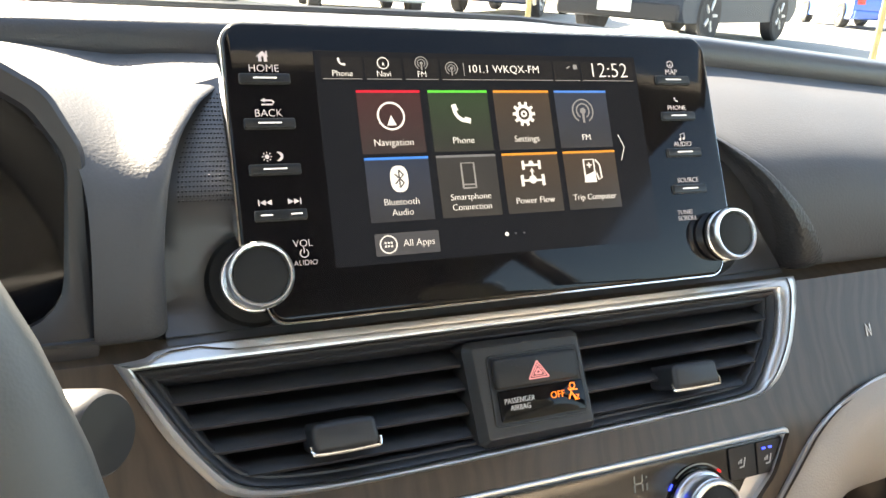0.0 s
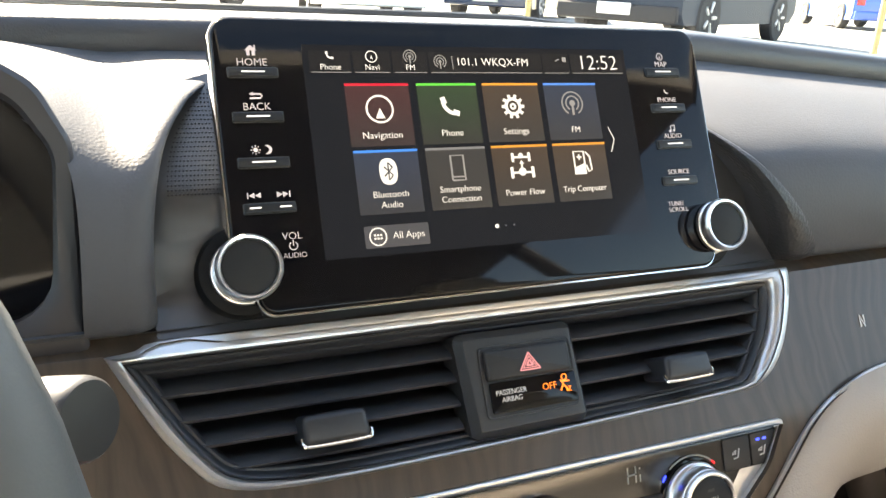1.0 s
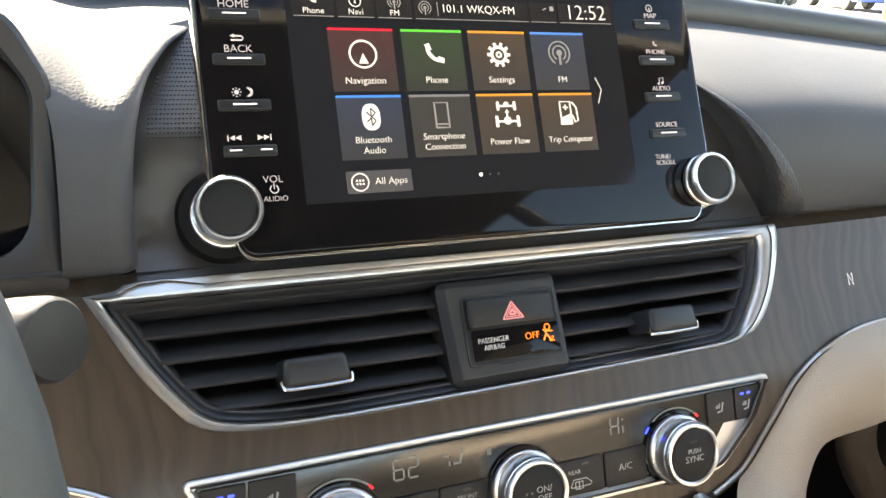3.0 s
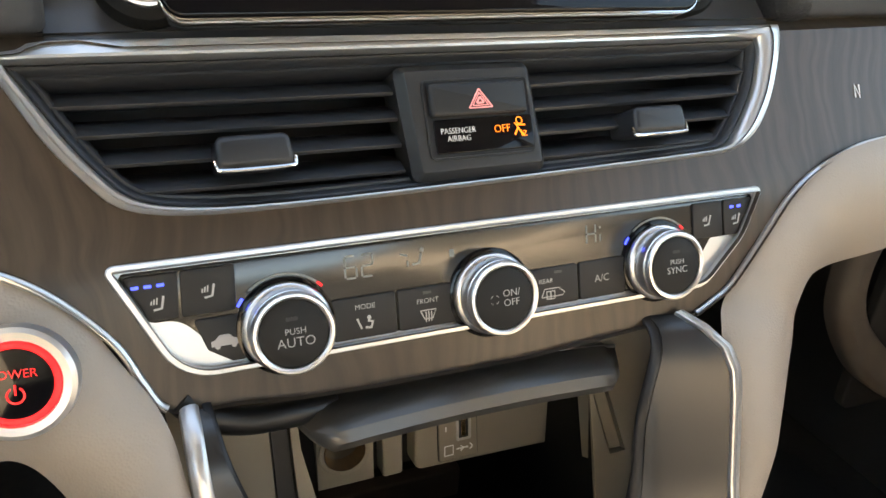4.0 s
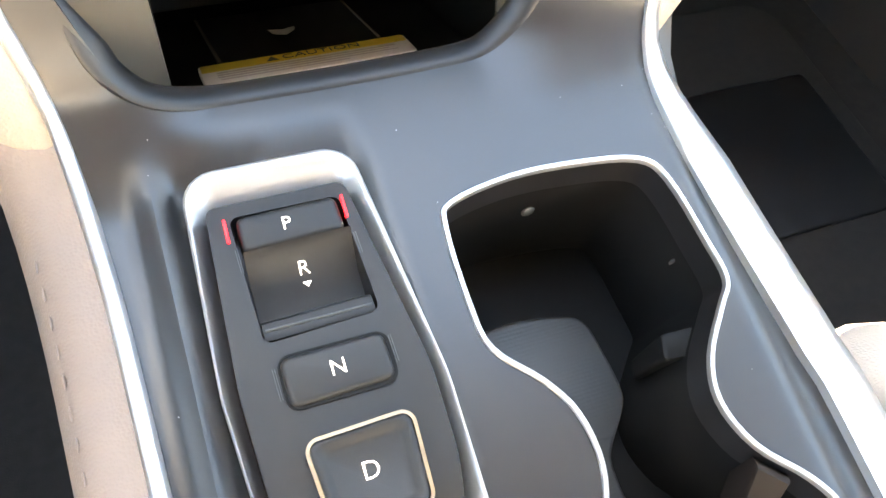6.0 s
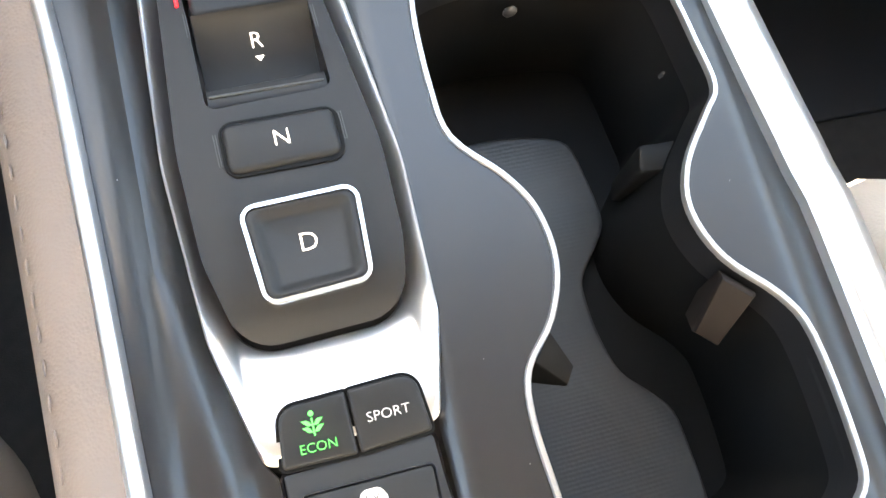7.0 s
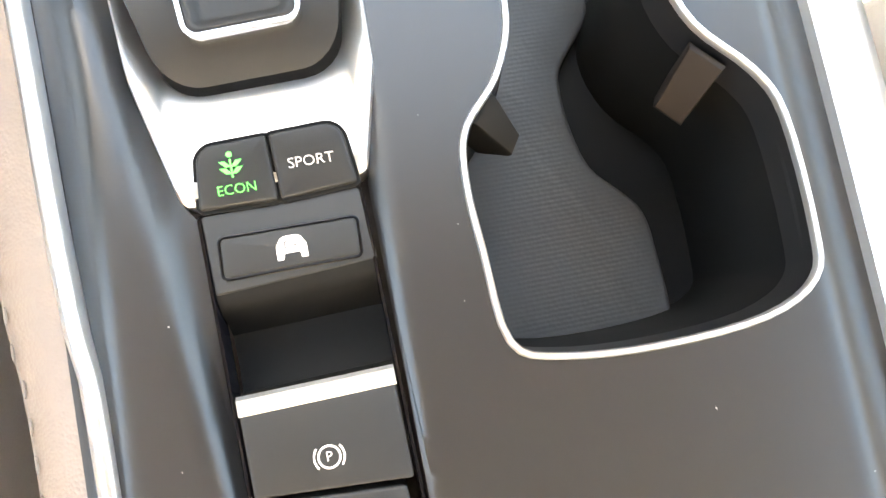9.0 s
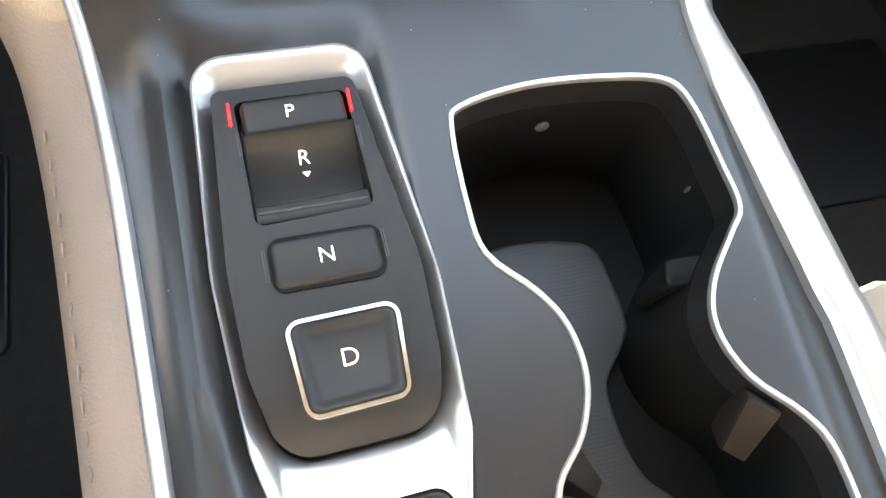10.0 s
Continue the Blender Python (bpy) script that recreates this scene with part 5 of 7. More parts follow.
part("plate", slab(rounded([(-0.0500, 0.0700), (0.0310, 0.0700), (0.0300, 0.1500), (-0.0530, 0.1500)], 0.003, 3), 0.0, 0.0022, 0.001), BLACK, pad, "black rubber plate")
part("edge_rib", tube([(-0.0492, 0.0735, 0.0022), (-0.0531, 0.148, 0.0022)], 0.0008, 6), CUBBY, pad, "raised rib")
part("edge_rib", tube([(0.0306, 0.0735, 0.0022), (0.0298, 0.148, 0.0022)], 0.0008, 6), CUBBY, pad, "raised rib")
print_shape("pad_mark", [[(-0.0195, 0.1120), (-0.0120, 0.1090), (-0.0050, 0.1120), (-0.0060, 0.1060), (-0.0120, 0.0990), (-0.0180, 0.1040)]], PALE_DUST, pad, 0.0023, "worn grey mark")
GREENLED = material("green_status_lamp", (0.02, 0.4, 0.05), 0.4, emit=(0.03, 1.0, 0.12), power=0.5)
print_shape("status_lamp", [box_outline(0.0030, 0.0034, 0.0006, -0.0376, 0.0346, 2)], GREENLED, pad, 0.0004, "lit green status lamp")
for k in range(3):
    print_shape("print_bar", [box_outline(0.0016, 0.0030, 0.0003, -0.0460 + 0.0024 * k, 0.0346, 2)], GREY, pad, 0.0004)
print_shape("print_mark", [box_outline(0.0060, 0.0022, 0.0008, 0.0275, 0.0345, 2)], GREY, pad, 0.0004)
YELLOW = material("yellow_label", (0.62, 0.42, 0.03), 0.5, vary=0.05)
PAPER = material("white_label", (0.62, 0.58, 0.56), 0.5, vary=0.05)
sticker = thing("caution_sticker", TRAY @ Matrix.Translation((0, 0, 0.0035)), "white and yellow caution sticker lying on the charging tray", "sticker")
part("label_sheet", slab(rounded([(-0.0594, 0.0412), (0.0406, 0.0425), (0.0414, 0.0678), (-0.0604, 0.0676)], 0.002, 3), -0.0035, 0.0, 0.0002), PAPER, sticker, "white paper")
print_shape("yellow_band", [rounded([(-0.0594, 0.0572), (0.0402, 0.0580), (0.0402, 0.0670), (-0.0594, 0.0668)], 0.001, 2)], YELLOW, sticker, 0.0002, "yellow warning band")
letters("caption", "CAUTION", 0.0078, BLACK, sticker, -0.0020, 0.0622, 0.0005, squeeze=1.1)
print_shape("warning_mark", [[(-0.0290, 0.0594), (-0.0230, 0.0594), (-0.0260, 0.0650)]], BLACK, sticker, 0.0004)
FINE = material("grey_small_print", (0.42, 0.38, 0.37), 0.6)
for y, x, w in ((0.0545, -0.010, 0.086), (0.0516, -0.012, 0.082), (0.0487, -0.010, 0.086), (0.0456, -0.022, 0.060)):
    print_shape("text_bar", [box_outline(w, 0.0014, 0.0002, x, y, 1)], FINE, sticker, 0.0002, "row of small grey print")

# ---- lettering, lamps and pictures ----
LIT = material("lit_white", (0.6, 0.6, 0.6), 0.5, vary=0.02, emit=(1.0, 0.97, 0.94), power=0.10)
PRINT = material("key_print", (0.68, 0.66, 0.64), 0.5, vary=0.03, emit=(1.0, 0.97, 0.94), power=0.015)
PINK = material("print_on_glass", (0.62, 0.52, 0.50), 0.5, vary=0.03, emit=(1.0, 0.85, 0.82), power=0.02)
BLUE = material("blue_lamp", (0.02, 0.03, 0.5), 0.4, emit=(0.02, 0.05, 1.0), power=0.4)
RED = material("red_lamp", (0.5, 0.01, 0.01), 0.4, emit=(1.0, 0.01, 0.02), power=0.14)
AMBER = material("amber_lamp", (0.4, 0.15, 0.02), 0.4, emit=(1.0, 0.177, 0.012), power=0.2)
GREEN = material("green_lamp", (0.02, 0.3, 0.05), 0.4, emit=(0.05, 0.6, 0.12), power=0.10)
ROSE = material("rose_print", (0.65, 0.25, 0.25), 0.5, emit=(1.0, 0.3, 0.3), power=0.05)


def lit(name, rgb, power=0.09):
    return material(name, tuple(c * 0.3 for c in rgb), 0.15, vary=0.02, emit=rgb, power=power)


# display keys
def phone_shape(cx, cy, s):
    arc = [(cx + s * (0.9 * math.cos(radians(a)) + 0.55), cy + s * (0.9 * math.sin(radians(a)) + 0.55)) for a in range(185, 266, 8)]
    ends = [[(cx + s * dx, cy + s * dy) for dx, dy in q] for q in (((-0.55, 0.75), (-0.2, 0.85), (-0.05, 0.4), (-0.4, 0.28)), ((0.28, -0.4), (0.4, -0.05), (0.85, -0.2), (0.75, -0.55)))]
    return [stroke(arc, 0.26 * s)] + ends


def display_key(name, x0, x1, y, word, size, icon=None, dashes=1, mark_y=0.0045, icon_y=0.0098):
    w = x1 - x0
    k = part(name, slab(box_outline(w, 0.0042, 0.0006, (x0 + x1) / 2, y, 3), 0.0, 0.0012, 0.0005), BLACK, display, "slim black key under its caption")
    part("key_gap", band(inset(box_outline(w, 0.0042, 0.0006, (x0 + x1) / 2, y, 3), -0.0003), box_outline(w, 0.0042, 0.0006, (x0 + x1) / 2, y, 3), 0.0, 0.0006, 0.0001), GREY, k)
    bars = [box_outline(0.0098, 0.0006, 0.0002, (x0 + x1) / 2, y + 0.0002, 2)] if dashes == 1 else [box_outline(0.0048, 0.0006, 0.0002, x0 + w * f, y + 0.0002, 2) for f in (0.22, 0.80)]
    print_shape("key_light", bars, LIT, k, 0.0012, "white light bar")
    if word:
        letters("caption", word, size, PINK, k, (x0 + x1) / 2, y + mark_y, 0.0002)
    if icon:
        print_shape("icon", icon((x0 + x1) / 2, y + icon_y), PINK, k, 0.0001)
    return k


def house(x, y):
    return [[(x - 0.0026, y), (x, y + 0.0024), (x + 0.0026, y)], [(x - 0.0018, y - 0.0022), (x - 0.0005, y - 0.0022), (x - 0.0005, y), (x - 0.0018, y)], [(x + 0.0005, y - 0.0022), (x + 0.0018, y - 0.0022), (x + 0.0018, y), (x + 0.0005, y)], [(x + 0.0014, y + 0.0010), (x + 0.0020, y + 0.0006), (x + 0.0020, y + 0.0024), (x + 0.0014, y + 0.0024)]]


def back_arrow(x, y):
    return [stroke([(x - 0.001, y + 0.0008), (x + 0.0018, y + 0.0008), (x + 0.0026, y), (x + 0.0018, y - 0.0010), (x - 0.0026, y - 0.0010)], 0.0007), [(x - 0.0030, y + 0.0008), (x - 0.0010, y + 0.0018), (x - 0.0010, y)]]


def sun_moon(x, y):
    out = [circle(x - 0.0028, y, 0.0010, 10)]
    for k in range(8):
        a = radians(45 * k)
        out.append(stroke([(x - 0.0028 + 0.0014 * math.cos(a), y + 0.0014 * math.sin(a)), (x - 0.0028 + 0.0021 * math.cos(a), y + 0.0021 * math.sin(a))], 0.0004))
    arc = circle(x + 0.0020, y, 0.0020, 15, -115, 115)
    hollow = [(arc[-1][0] + 0.0017 * (1 - (q / 5.0) ** 2), y - (arc[-1][1] - y) * q / 5.0) for q in range(-4, 5)]
    inner = [arc[0]] + hollow[::-1] + [arc[-1]]
    n = len(arc)
    for k in range(n - 1):
        f0, f1 = k / (n - 1) * (len(inner) - 1), (k + 1) / (n - 1) * (len(inner) - 1)
        at = lambda f: tuple(Vector(inner[int(f)]).lerp(Vector(inner[min(len(inner) - 1, int(f) + 1)]), f - int(f)))
        out.append([arc[k], arc[k + 1], at(f1), at(f0)])
    return out


def skip_marks(x, y):
    out = []
    for s, cx in ((-1, x - 0.0058), (1, x + 0.0060)):
        out += [[(cx - s * 0.0026, y + 0.0012), (cx - s * 0.0026, y - 0.0012), (cx, y)], [(cx, y + 0.0012), (cx, y - 0.0012), (cx + s * 0.0024, y)], stroke([(cx + s * 0.0028, y - 0.0013), (cx + s * 0.0028, y + 0.0013)], 0.0005)]
    return out


def compass(x, y, r=0.0018):
    return ring_marks(x, y, r, 0.0004, 18) + [[(x - 0.0006, y - 0.0012), (x, y + 0.0006), (x + 0.0006, y - 0.0012), (x, y - 0.0008)]]


def note(x, y):
    return [circle(x - 0.0012, y - 0.0014, 0.0007, 8), circle(x + 0.0012, y - 0.0010, 0.0007, 8), stroke([(x - 0.0006, y - 0.0014), (x - 0.0006, y + 0.0014), (x + 0.0018, y + 0.0018), (x + 0.0018, y - 0.0010)], 0.0004)]


display_key("home_key", -0.1208, -0.0998, 0.0577, "HOME", 0.0046, house)
display_key("back_key", -0.1206, -0.0996, 0.0383, "BACK", 0.0046, back_arrow, icon_y=0.0093)
display_key("brightness_key", -0.1204, -0.0992, 0.0187, "", 0.004, sun_moon, icon_y=0.0056)
display_key("skip_key", -0.1200, -0.0986, -0.0006, "", 0.004, skip_marks, dashes=2, icon_y=0.0056)
letters("caption", "VOL", 0.0044, PINK, display, -0.1015, -0.0130, 0.0001)
letters("caption", "AUDIO", 0.0032, PINK, display, -0.1010, -0.0212, 0.0001)
print_shape("power_icon", ring_marks(-0.1013, -0.0171, 0.0017, 0.0004, 20, 120, 420) + [stroke([(-0.1013, -0.0170), (-0.1013, -0.0146)], 0.0004)], PINK, display, 0.0001)
display_key("map_key", 0.0914, 0.1126, 0.0585, "MAP", 0.0040, compass, mark_y=0.0044, icon_y=0.0086)
display_key("phone_key", 0.0916, 0.1128, 0.0392, "PHONE", 0.0036, lambda x, y: phone_shape(x, y, 0.0018), mark_y=0.0044, icon_y=0.0086)
display_key("audio_key", 0.0918, 0.1132, 0.0198, "AUDIO", 0.0036, note, mark_y=0.0044, icon_y=0.0084)
display_key("source_key", 0.0918, 0.1130, 0.0005, "SOURCE", 0.0036, None, mark_y=0.0046)
letters("caption", "TUNE/", 0.0034, PINK, display, 0.0925, -0.0115, 0.0001, "LEFT")
letters("caption", "SCROLL", 0.0034, PINK, display, 0.0925, -0.0146, 0.0001, "LEFT")

# the menu on the screen
TILE_W, TILE_H = 0.0300, 0.0288
SCR_WHITE = lit("screen_white", (0.85, 0.82, 0.78), 0.10)
SCR_DIM = lit("screen_grey", (0.35, 0.34, 0.33), 0.07)
SCR_BAR = lit("screen_bar", (0.10, 0.10, 0.11), 0.06)


def tile_fill(name, hue, fill):
    """A lit tile that fades from a tint of its hue at the top to grey."""
    m = lit(name, fill, 0.11)
    n, l = m.node_tree.nodes, m.node_tree.links
    co, xyz, mix = n.new("ShaderNodeTexCoord"), n.new("ShaderNodeSeparateXYZ"), n.new("ShaderNodeMix")
    mix.data_type = "RGBA"
    mix.inputs[6].default_value = (0.034, 0.033, 0.033, 1)
    mix.inputs[7].default_value = (*(0.06 * c + 0.026 for c in hue), 1)
    l.new(co.outputs["Generated"], xyz.inputs[0])
    l.new(xyz.outputs["Y"], mix.inputs["Factor"])
    l.new(mix.outputs[2], n["Principled BSDF"].inputs["Emission Color"])
    return m


def tile(x, y, hue, fill, name):
    t = print_shape(name, [box_outline(TILE_W, TILE_H, 0.0003, x, y, 2)], tile_fill(name + "_fill", hue, fill), display, 0.0003, "lit menu tile")
    print_shape("tile_edge", [box_outline(TILE_W, 0.0011, 0.0001, x, y + TILE_H / 2 - 0.0006, 1)], lit(name + "_edge", hue, 0.12), t, 0.0005, "bright coloured tile edge")
    return t


XS = (-0.0563, -0.0224, 0.0108, 0.0440)
YT, YB = 0.0384, 0.0079
t = tile(XS[0], YT, (0.55, 0.02, 0.04), (0.055, 0.022, 0.027), "navigation_tile")
print_shape("icon", ring_marks(XS[0], YT + 0.0025, 0.0061, 0.0009, 32) + [[(XS[0] - 0.0022, YT - 0.0018), (XS[0], YT + 0.0030), (XS[0] + 0.0022, YT - 0.0018)]], SCR_WHITE, t, 0.0006)
letters("caption", "Navigation", 0.0044, SCR_WHITE, t, XS[0], YT - 0.0096, 0.0006)
t = tile(XS[1], YT, (0.08, 0.5, 0.06), (0.024, 0.036, 0.026), "phone_tile")
print_shape("icon", phone_shape(XS[1] - 0.0006, YT + 0.0022, 0.0068), SCR_WHITE, t, 0.0006)
letters("caption", "Phone", 0.0044, SCR_WHITE, t, XS[1], YT - 0.0094, 0.0006)
t = tile(XS[2], YT, (0.6, 0.25, 0.04), (0.06, 0.055, 0.05), "settings_tile")
gear = ring_marks(XS[2], YT + 0.0028, 0.0037, 0.0015, 26) + ring_marks(XS[2], YT + 0.0028, 0.0012, 0.0009, 14)
for k in range(10):
    a = radians(36 * k)
    gear.append(stroke([(XS[2] + 0.0042 * math.cos(a), YT + 0.0028 + 0.0042 * math.sin(a)), (XS[2] + 0.0060 * math.cos(a), YT + 0.0028 + 0.0060 * math.sin(a))], 0.0015))
print_shape("icon", gear, SCR_WHITE, t, 0.0006)
letters("caption", "Settings", 0.0044, SCR_WHITE, t, XS[2], YT - 0.0094, 0.0006)
t = tile(XS[3], YT, (0.06, 0.2, 0.6), (0.045, 0.055, 0.075), "radio_tile")
print_shape("icon", ring_marks(XS[3], YT + 0.0040, 0.0058, 0.0007, 26, -60, 240) + ring_marks(XS[3], YT + 0.0040, 0.0036, 0.0007, 20, -60, 240) + [circle(XS[3], YT + 0.0040, 0.0016, 12), stroke([(XS[3], YT + 0.0040), (XS[3], YT - 0.0020)], 0.0012)], SCR_DIM, t, 0.0006)
letters("caption", "FM", 0.0042, SCR_WHITE, t, XS[3], YT - 0.0094, 0.0006)
t = tile(XS[0] + 0.0003, YB, (0.04, 0.2, 0.65), (0.04, 0.05, 0.07), "bluetooth_tile")
bx, by = XS[0] + 0.0004, YB + 0.0045
print_shape("icon", [[(bx + 0.0042 * math.copysign(abs(math.cos(a)) ** 0.8, math.cos(a)), by + 0.0060 * math.copysign(abs(math.sin(a)) ** 0.8, math.sin(a))) for a in [2 * math.pi * k / 28 for k in range(28)]]], SCR_WHITE, t, 0.0006)
knot = [(-0.0020, -0.0022), (0.0020, 0.0018), (0.0, 0.0040), (0.0, -0.0040), (0.0020, -0.0018), (-0.0020, 0.0022)]
print_shape("rune", [stroke([(bx + a[0], by + a[1]), (bx + b[0], by + b[1])], 0.0006) for a, b in zip(knot, knot[1:])], SCR_BAR, t, 0.0008)
letters("caption", "Bluetooth", 0.0042, SCR_WHITE, t, bx, YB - 0.0058, 0.0006)
letters("caption", "Audio", 0.0042, SCR_WHITE, t, bx, YB - 0.0105, 0.0006)
t = tile(XS[1] + 0.0002, YB, (0.16, 0.16, 0.17), (0.055, 0.052, 0.05), "smartphone_tile")
px, py = XS[1] + 0.0002, YB + 0.0045
print_shape("icon", [stroke([(px - 0.0032, py - 0.0056), (px + 0.0032, py - 0.0056), (px + 0.0032, py + 0.0060), (px - 0.0032, py + 0.0060), (px - 0.0032, py - 0.0056)], 0.0009), stroke([(px - 0.0030, py - 0.0040), (px + 0.0030, py - 0.0040)], 0.0007)], SCR_DIM, t, 0.0006)
letters("caption", "Smartphone", 0.0042, SCR_WHITE, t, px, YB - 0.0052, 0.0006)
letters("caption", "Connection", 0.0042, SCR_WHITE, t, px, YB - 0.0099, 0.0006)
t = tile(XS[2] + 0.0002, YB, (0.6, 0.25, 0.04), (0.06, 0.055, 0.05), "power_flow_tile")
px, py = XS[2] + 0.0002, YB + 0.0040
flow = [circle(px, py - 0.0026, 0.0020, 12), circle(px, py + 0.0052, 0.0013, 10), stroke([(px, py - 0.0010), (px, py + 0.0022)], 0.0008), stroke([(px - 0.0050, py - 0.0030), (px + 0.0050, py - 0.0030)], 0.0010), stroke([(px - 0.0040, py + 0.0044), (px + 0.0040, py + 0.0044)], 0.0010), [(px - 0.0012, py + 0.0012), (px + 0.0012, py + 0.0012), (px, py + 0.0030)]]
for sx in (-1, 1):
    flow += [box_outline(0.0016, 0.0054, 0.0004, px + sx * 0.0056, py - 0.0030, 2), box_outline(0.0014, 0.0044, 0.0004, px + sx * 0.0044, py + 0.0044, 2)]
print_shape("icon", flow, SCR_WHITE, t, 0.0006)
letters("caption", "Power Flow", 0.0043, SCR_WHITE, t, px, YB - 0.0086, 0.0006)
t = tile(XS[3] + 0.0002, YB, (0.6, 0.25, 0.04), (0.06, 0.055, 0.05), "trip_tile")
px, py = XS[3] - 0.0006, YB + 0.0042
print_shape("icon", [[(px - 0.0038, py - 0.0056), (px + 0.0030, py - 0.0056), (px + 0.0026, py - 0.0001), (px - 0.0034, py - 0.0022)], stroke([(px - 0.0032, py - 0.0050), (px - 0.0032, py + 0.0058), (px + 0.0026, py + 0.0058), (px + 0.0026, py - 0.0050)], 0.0008), stroke([(px - 0.0016, py + 0.0030), (px + 0.0012, py + 0.0030)], 0.0007), stroke([(px - 0.0002, py + 0.0016), (px - 0.0002, py + 0.0044)], 0.0007), stroke([(px + 0.0036, py + 0.0056), (px + 0.0058, py + 0.0030), (px + 0.0062, py - 0.0036), (px + 0.0044, py - 0.0044), (px + 0.0034, py - 0.0010)], 0.0008)], SCR_WHITE, t, 0.0006)
letters("caption", "Trip Computer", 0.0042, SCR_WHITE, t, XS[3] + 0.0002, YB - 0.0086, 0.0006, squeeze=0.95)
t = print_shape("all_apps_bar", [box_outline(0.0300, 0.0098, 0.0006, -0.0553, -0.0163, 3)], SCR_BAR, display, 0.0003, "grey menu bar")
print_shape("icon", ring_marks(-0.0643, -0.0163, 0.0038, 0.0006, 24) + [box_outline(0.0009, 0.0009, 0.0001, -0.0643 + 0.0014 * i, -0.0156 + 0.0015 * j, 1) for i in (-1, 0, 1) for j in (-1, 0)], SCR_WHITE, t, 0.0006)
letters("caption", "All Apps", 0.0044, SCR_WHITE, t, -0.0500, -0.0163, 0.0006)
print_shape("page_dot", [circle(-0.0064, -0.0157, 0.0010, 12)], SCR_WHITE, display, 0.0004, "white page dot")
print_shape("page_dot", [circle(-0.0018, -0.0157, 0.0006, 8), circle(0.0026, -0.0157, 0.0006, 8)], SCR_BAR, display, 0.0004, "dim page dots")
print_shape("chevron", [stroke([(0.0628, 0.0300), (0.0655, 0.0235), (0.0628, 0.0170)], 0.0004)], SCR_WHITE, display, 0.0004)
for x0, x1, word in ((-0.0858, -0.0670, "Phone"), (-0.0660, -0.0485, "Navi"), (-0.0475, -0.0305, "FM"), (-0.0295, 0.0300, ""), (0.0305, 0.0455, ""), (0.0465, 0.0775, "")):
    b = print_shape("status_cell", [box_outline(x1 - x0, 0.0102, 0.0006, (x0 + x1) / 2, 0.0627, 2)], lit("status_cell_fill", (0.018, 0.018, 0.02), 0.08), display, 0.0003, "dark status cell")
    print_shape("cell_line", [box_outline(x1 - x0 - 0.001, 0.0003, 0.0001, (x0 + x1) / 2, 0.0579, 1)], SCR_DIM, b, 0.0005)
    if word:
        letters("caption", word, 0.0038, SCR_WHITE, b, (x0 + x1) / 2, 0.0602, 0.0006)
print_shape("icon", phone_shape(-0.0768, 0.0652, 0.0026), SCR_WHITE, display, 0.0006)
print_shape("icon", compass(-0.0572, 0.0652, 0.0026), SCR_WHITE, display, 0.0006)
for cx, cy in ((-0.0388, 0.0655), (-0.0240, 0.0632)):
    print_shape("icon", ring_marks(cx, cy, 0.0030, 0.0004, 18, -60, 240) + ring_marks(cx, cy, 0.0018, 0.0004, 12, -60, 240) + [circle(cx, cy, 0.0008, 8), stroke([(cx, cy), (cx, cy - 0.0034)], 0.0006)], SCR_DIM, display, 0.0006)
letters("caption", "101.1 WKQX-FM", 0.0054, SCR_WHITE, display, -0.0160, 0.0630, 0.0006, "LEFT", 0.98)
print_shape("divider", [stroke([(-0.0178, 0.0595), (-0.0178, 0.0660)], 0.0003)], SCR_DIM, display, 0.0006)
letters("clock", "12:52", 0.0108, SCR_WHITE, display, 0.0625, 0.0630, 0.0006, thin=0.02)
print_shape("status_icon", [box_outline(0.0022, 0.0024, 0.0003, 0.0430, 0.0648, 2), stroke([(0.0380, 0.0640), (0.0400, 0.0650)], 0.0006)], SCR_DIM, display, 0.0006)

# hazard switch
tri = [(0.0018 + 0.0060 * math.cos(radians(90 + 120 * k)), -0.0262 + 0.0052 * math.sin(radians(90 + 120 * k)) - 0.0004) for k in range(3)]
for d, w in ((0.0, 0.0006), (0.0009, 0.0004), (0.0019, 0.0008)):
    q = inset(tri, d)
    print_shape("triangle", [stroke([q[i], q[(i + 1) % 3]], w) for i in range(3)], ROSE, hazard, 0.0032, "pale red triangle")
letters("caption", "PASSENGER", 0.00345, PRINT, hazard, -0.0088, -0.0378, 0.0011, squeeze=0.88)
letters("caption", "AIRBAG", 0.00345, PRINT, hazard, -0.0088, -0.0410, 0.0011, squeeze=0.88)
letters("lamp_word", "OFF", 0.0046, AMBER, hazard, 0.0112, -0.0383, 0.0011, squeeze=0.95)
print_shape("airbag_lamp", ring_marks(0.0196, -0.0352, 0.0014, 0.0005, 12) + [stroke([(0.0170, -0.0412), (0.0185, -0.0385), (0.0200, -0.0400), (0.0205, -0.0420)], 0.0008), stroke([(0.0180, -0.0370), (0.0222, -0.0372)], 0.0007), stroke([(0.0172, -0.0360), (0.0215, -0.0420)], 0.0005), stroke([(0.0210, -0.0398), (0.0224, -0.0398), (0.0210, -0.0418), (0.0226, -0.0418)], 0.0005)], AMBER, hazard, 0.0008, "amber airbag pictogram")

# climate panel keys, lamps and captions
DULL_PRINT = material("unlit_key_print", (0.48, 0.47, 0.46), 0.5, vary=0.03)
def flat_key(name, pts, label=""):
    return part(name, slab(pts, -0.001, 0.0009, 0.0004), BUTTON, climate, label)


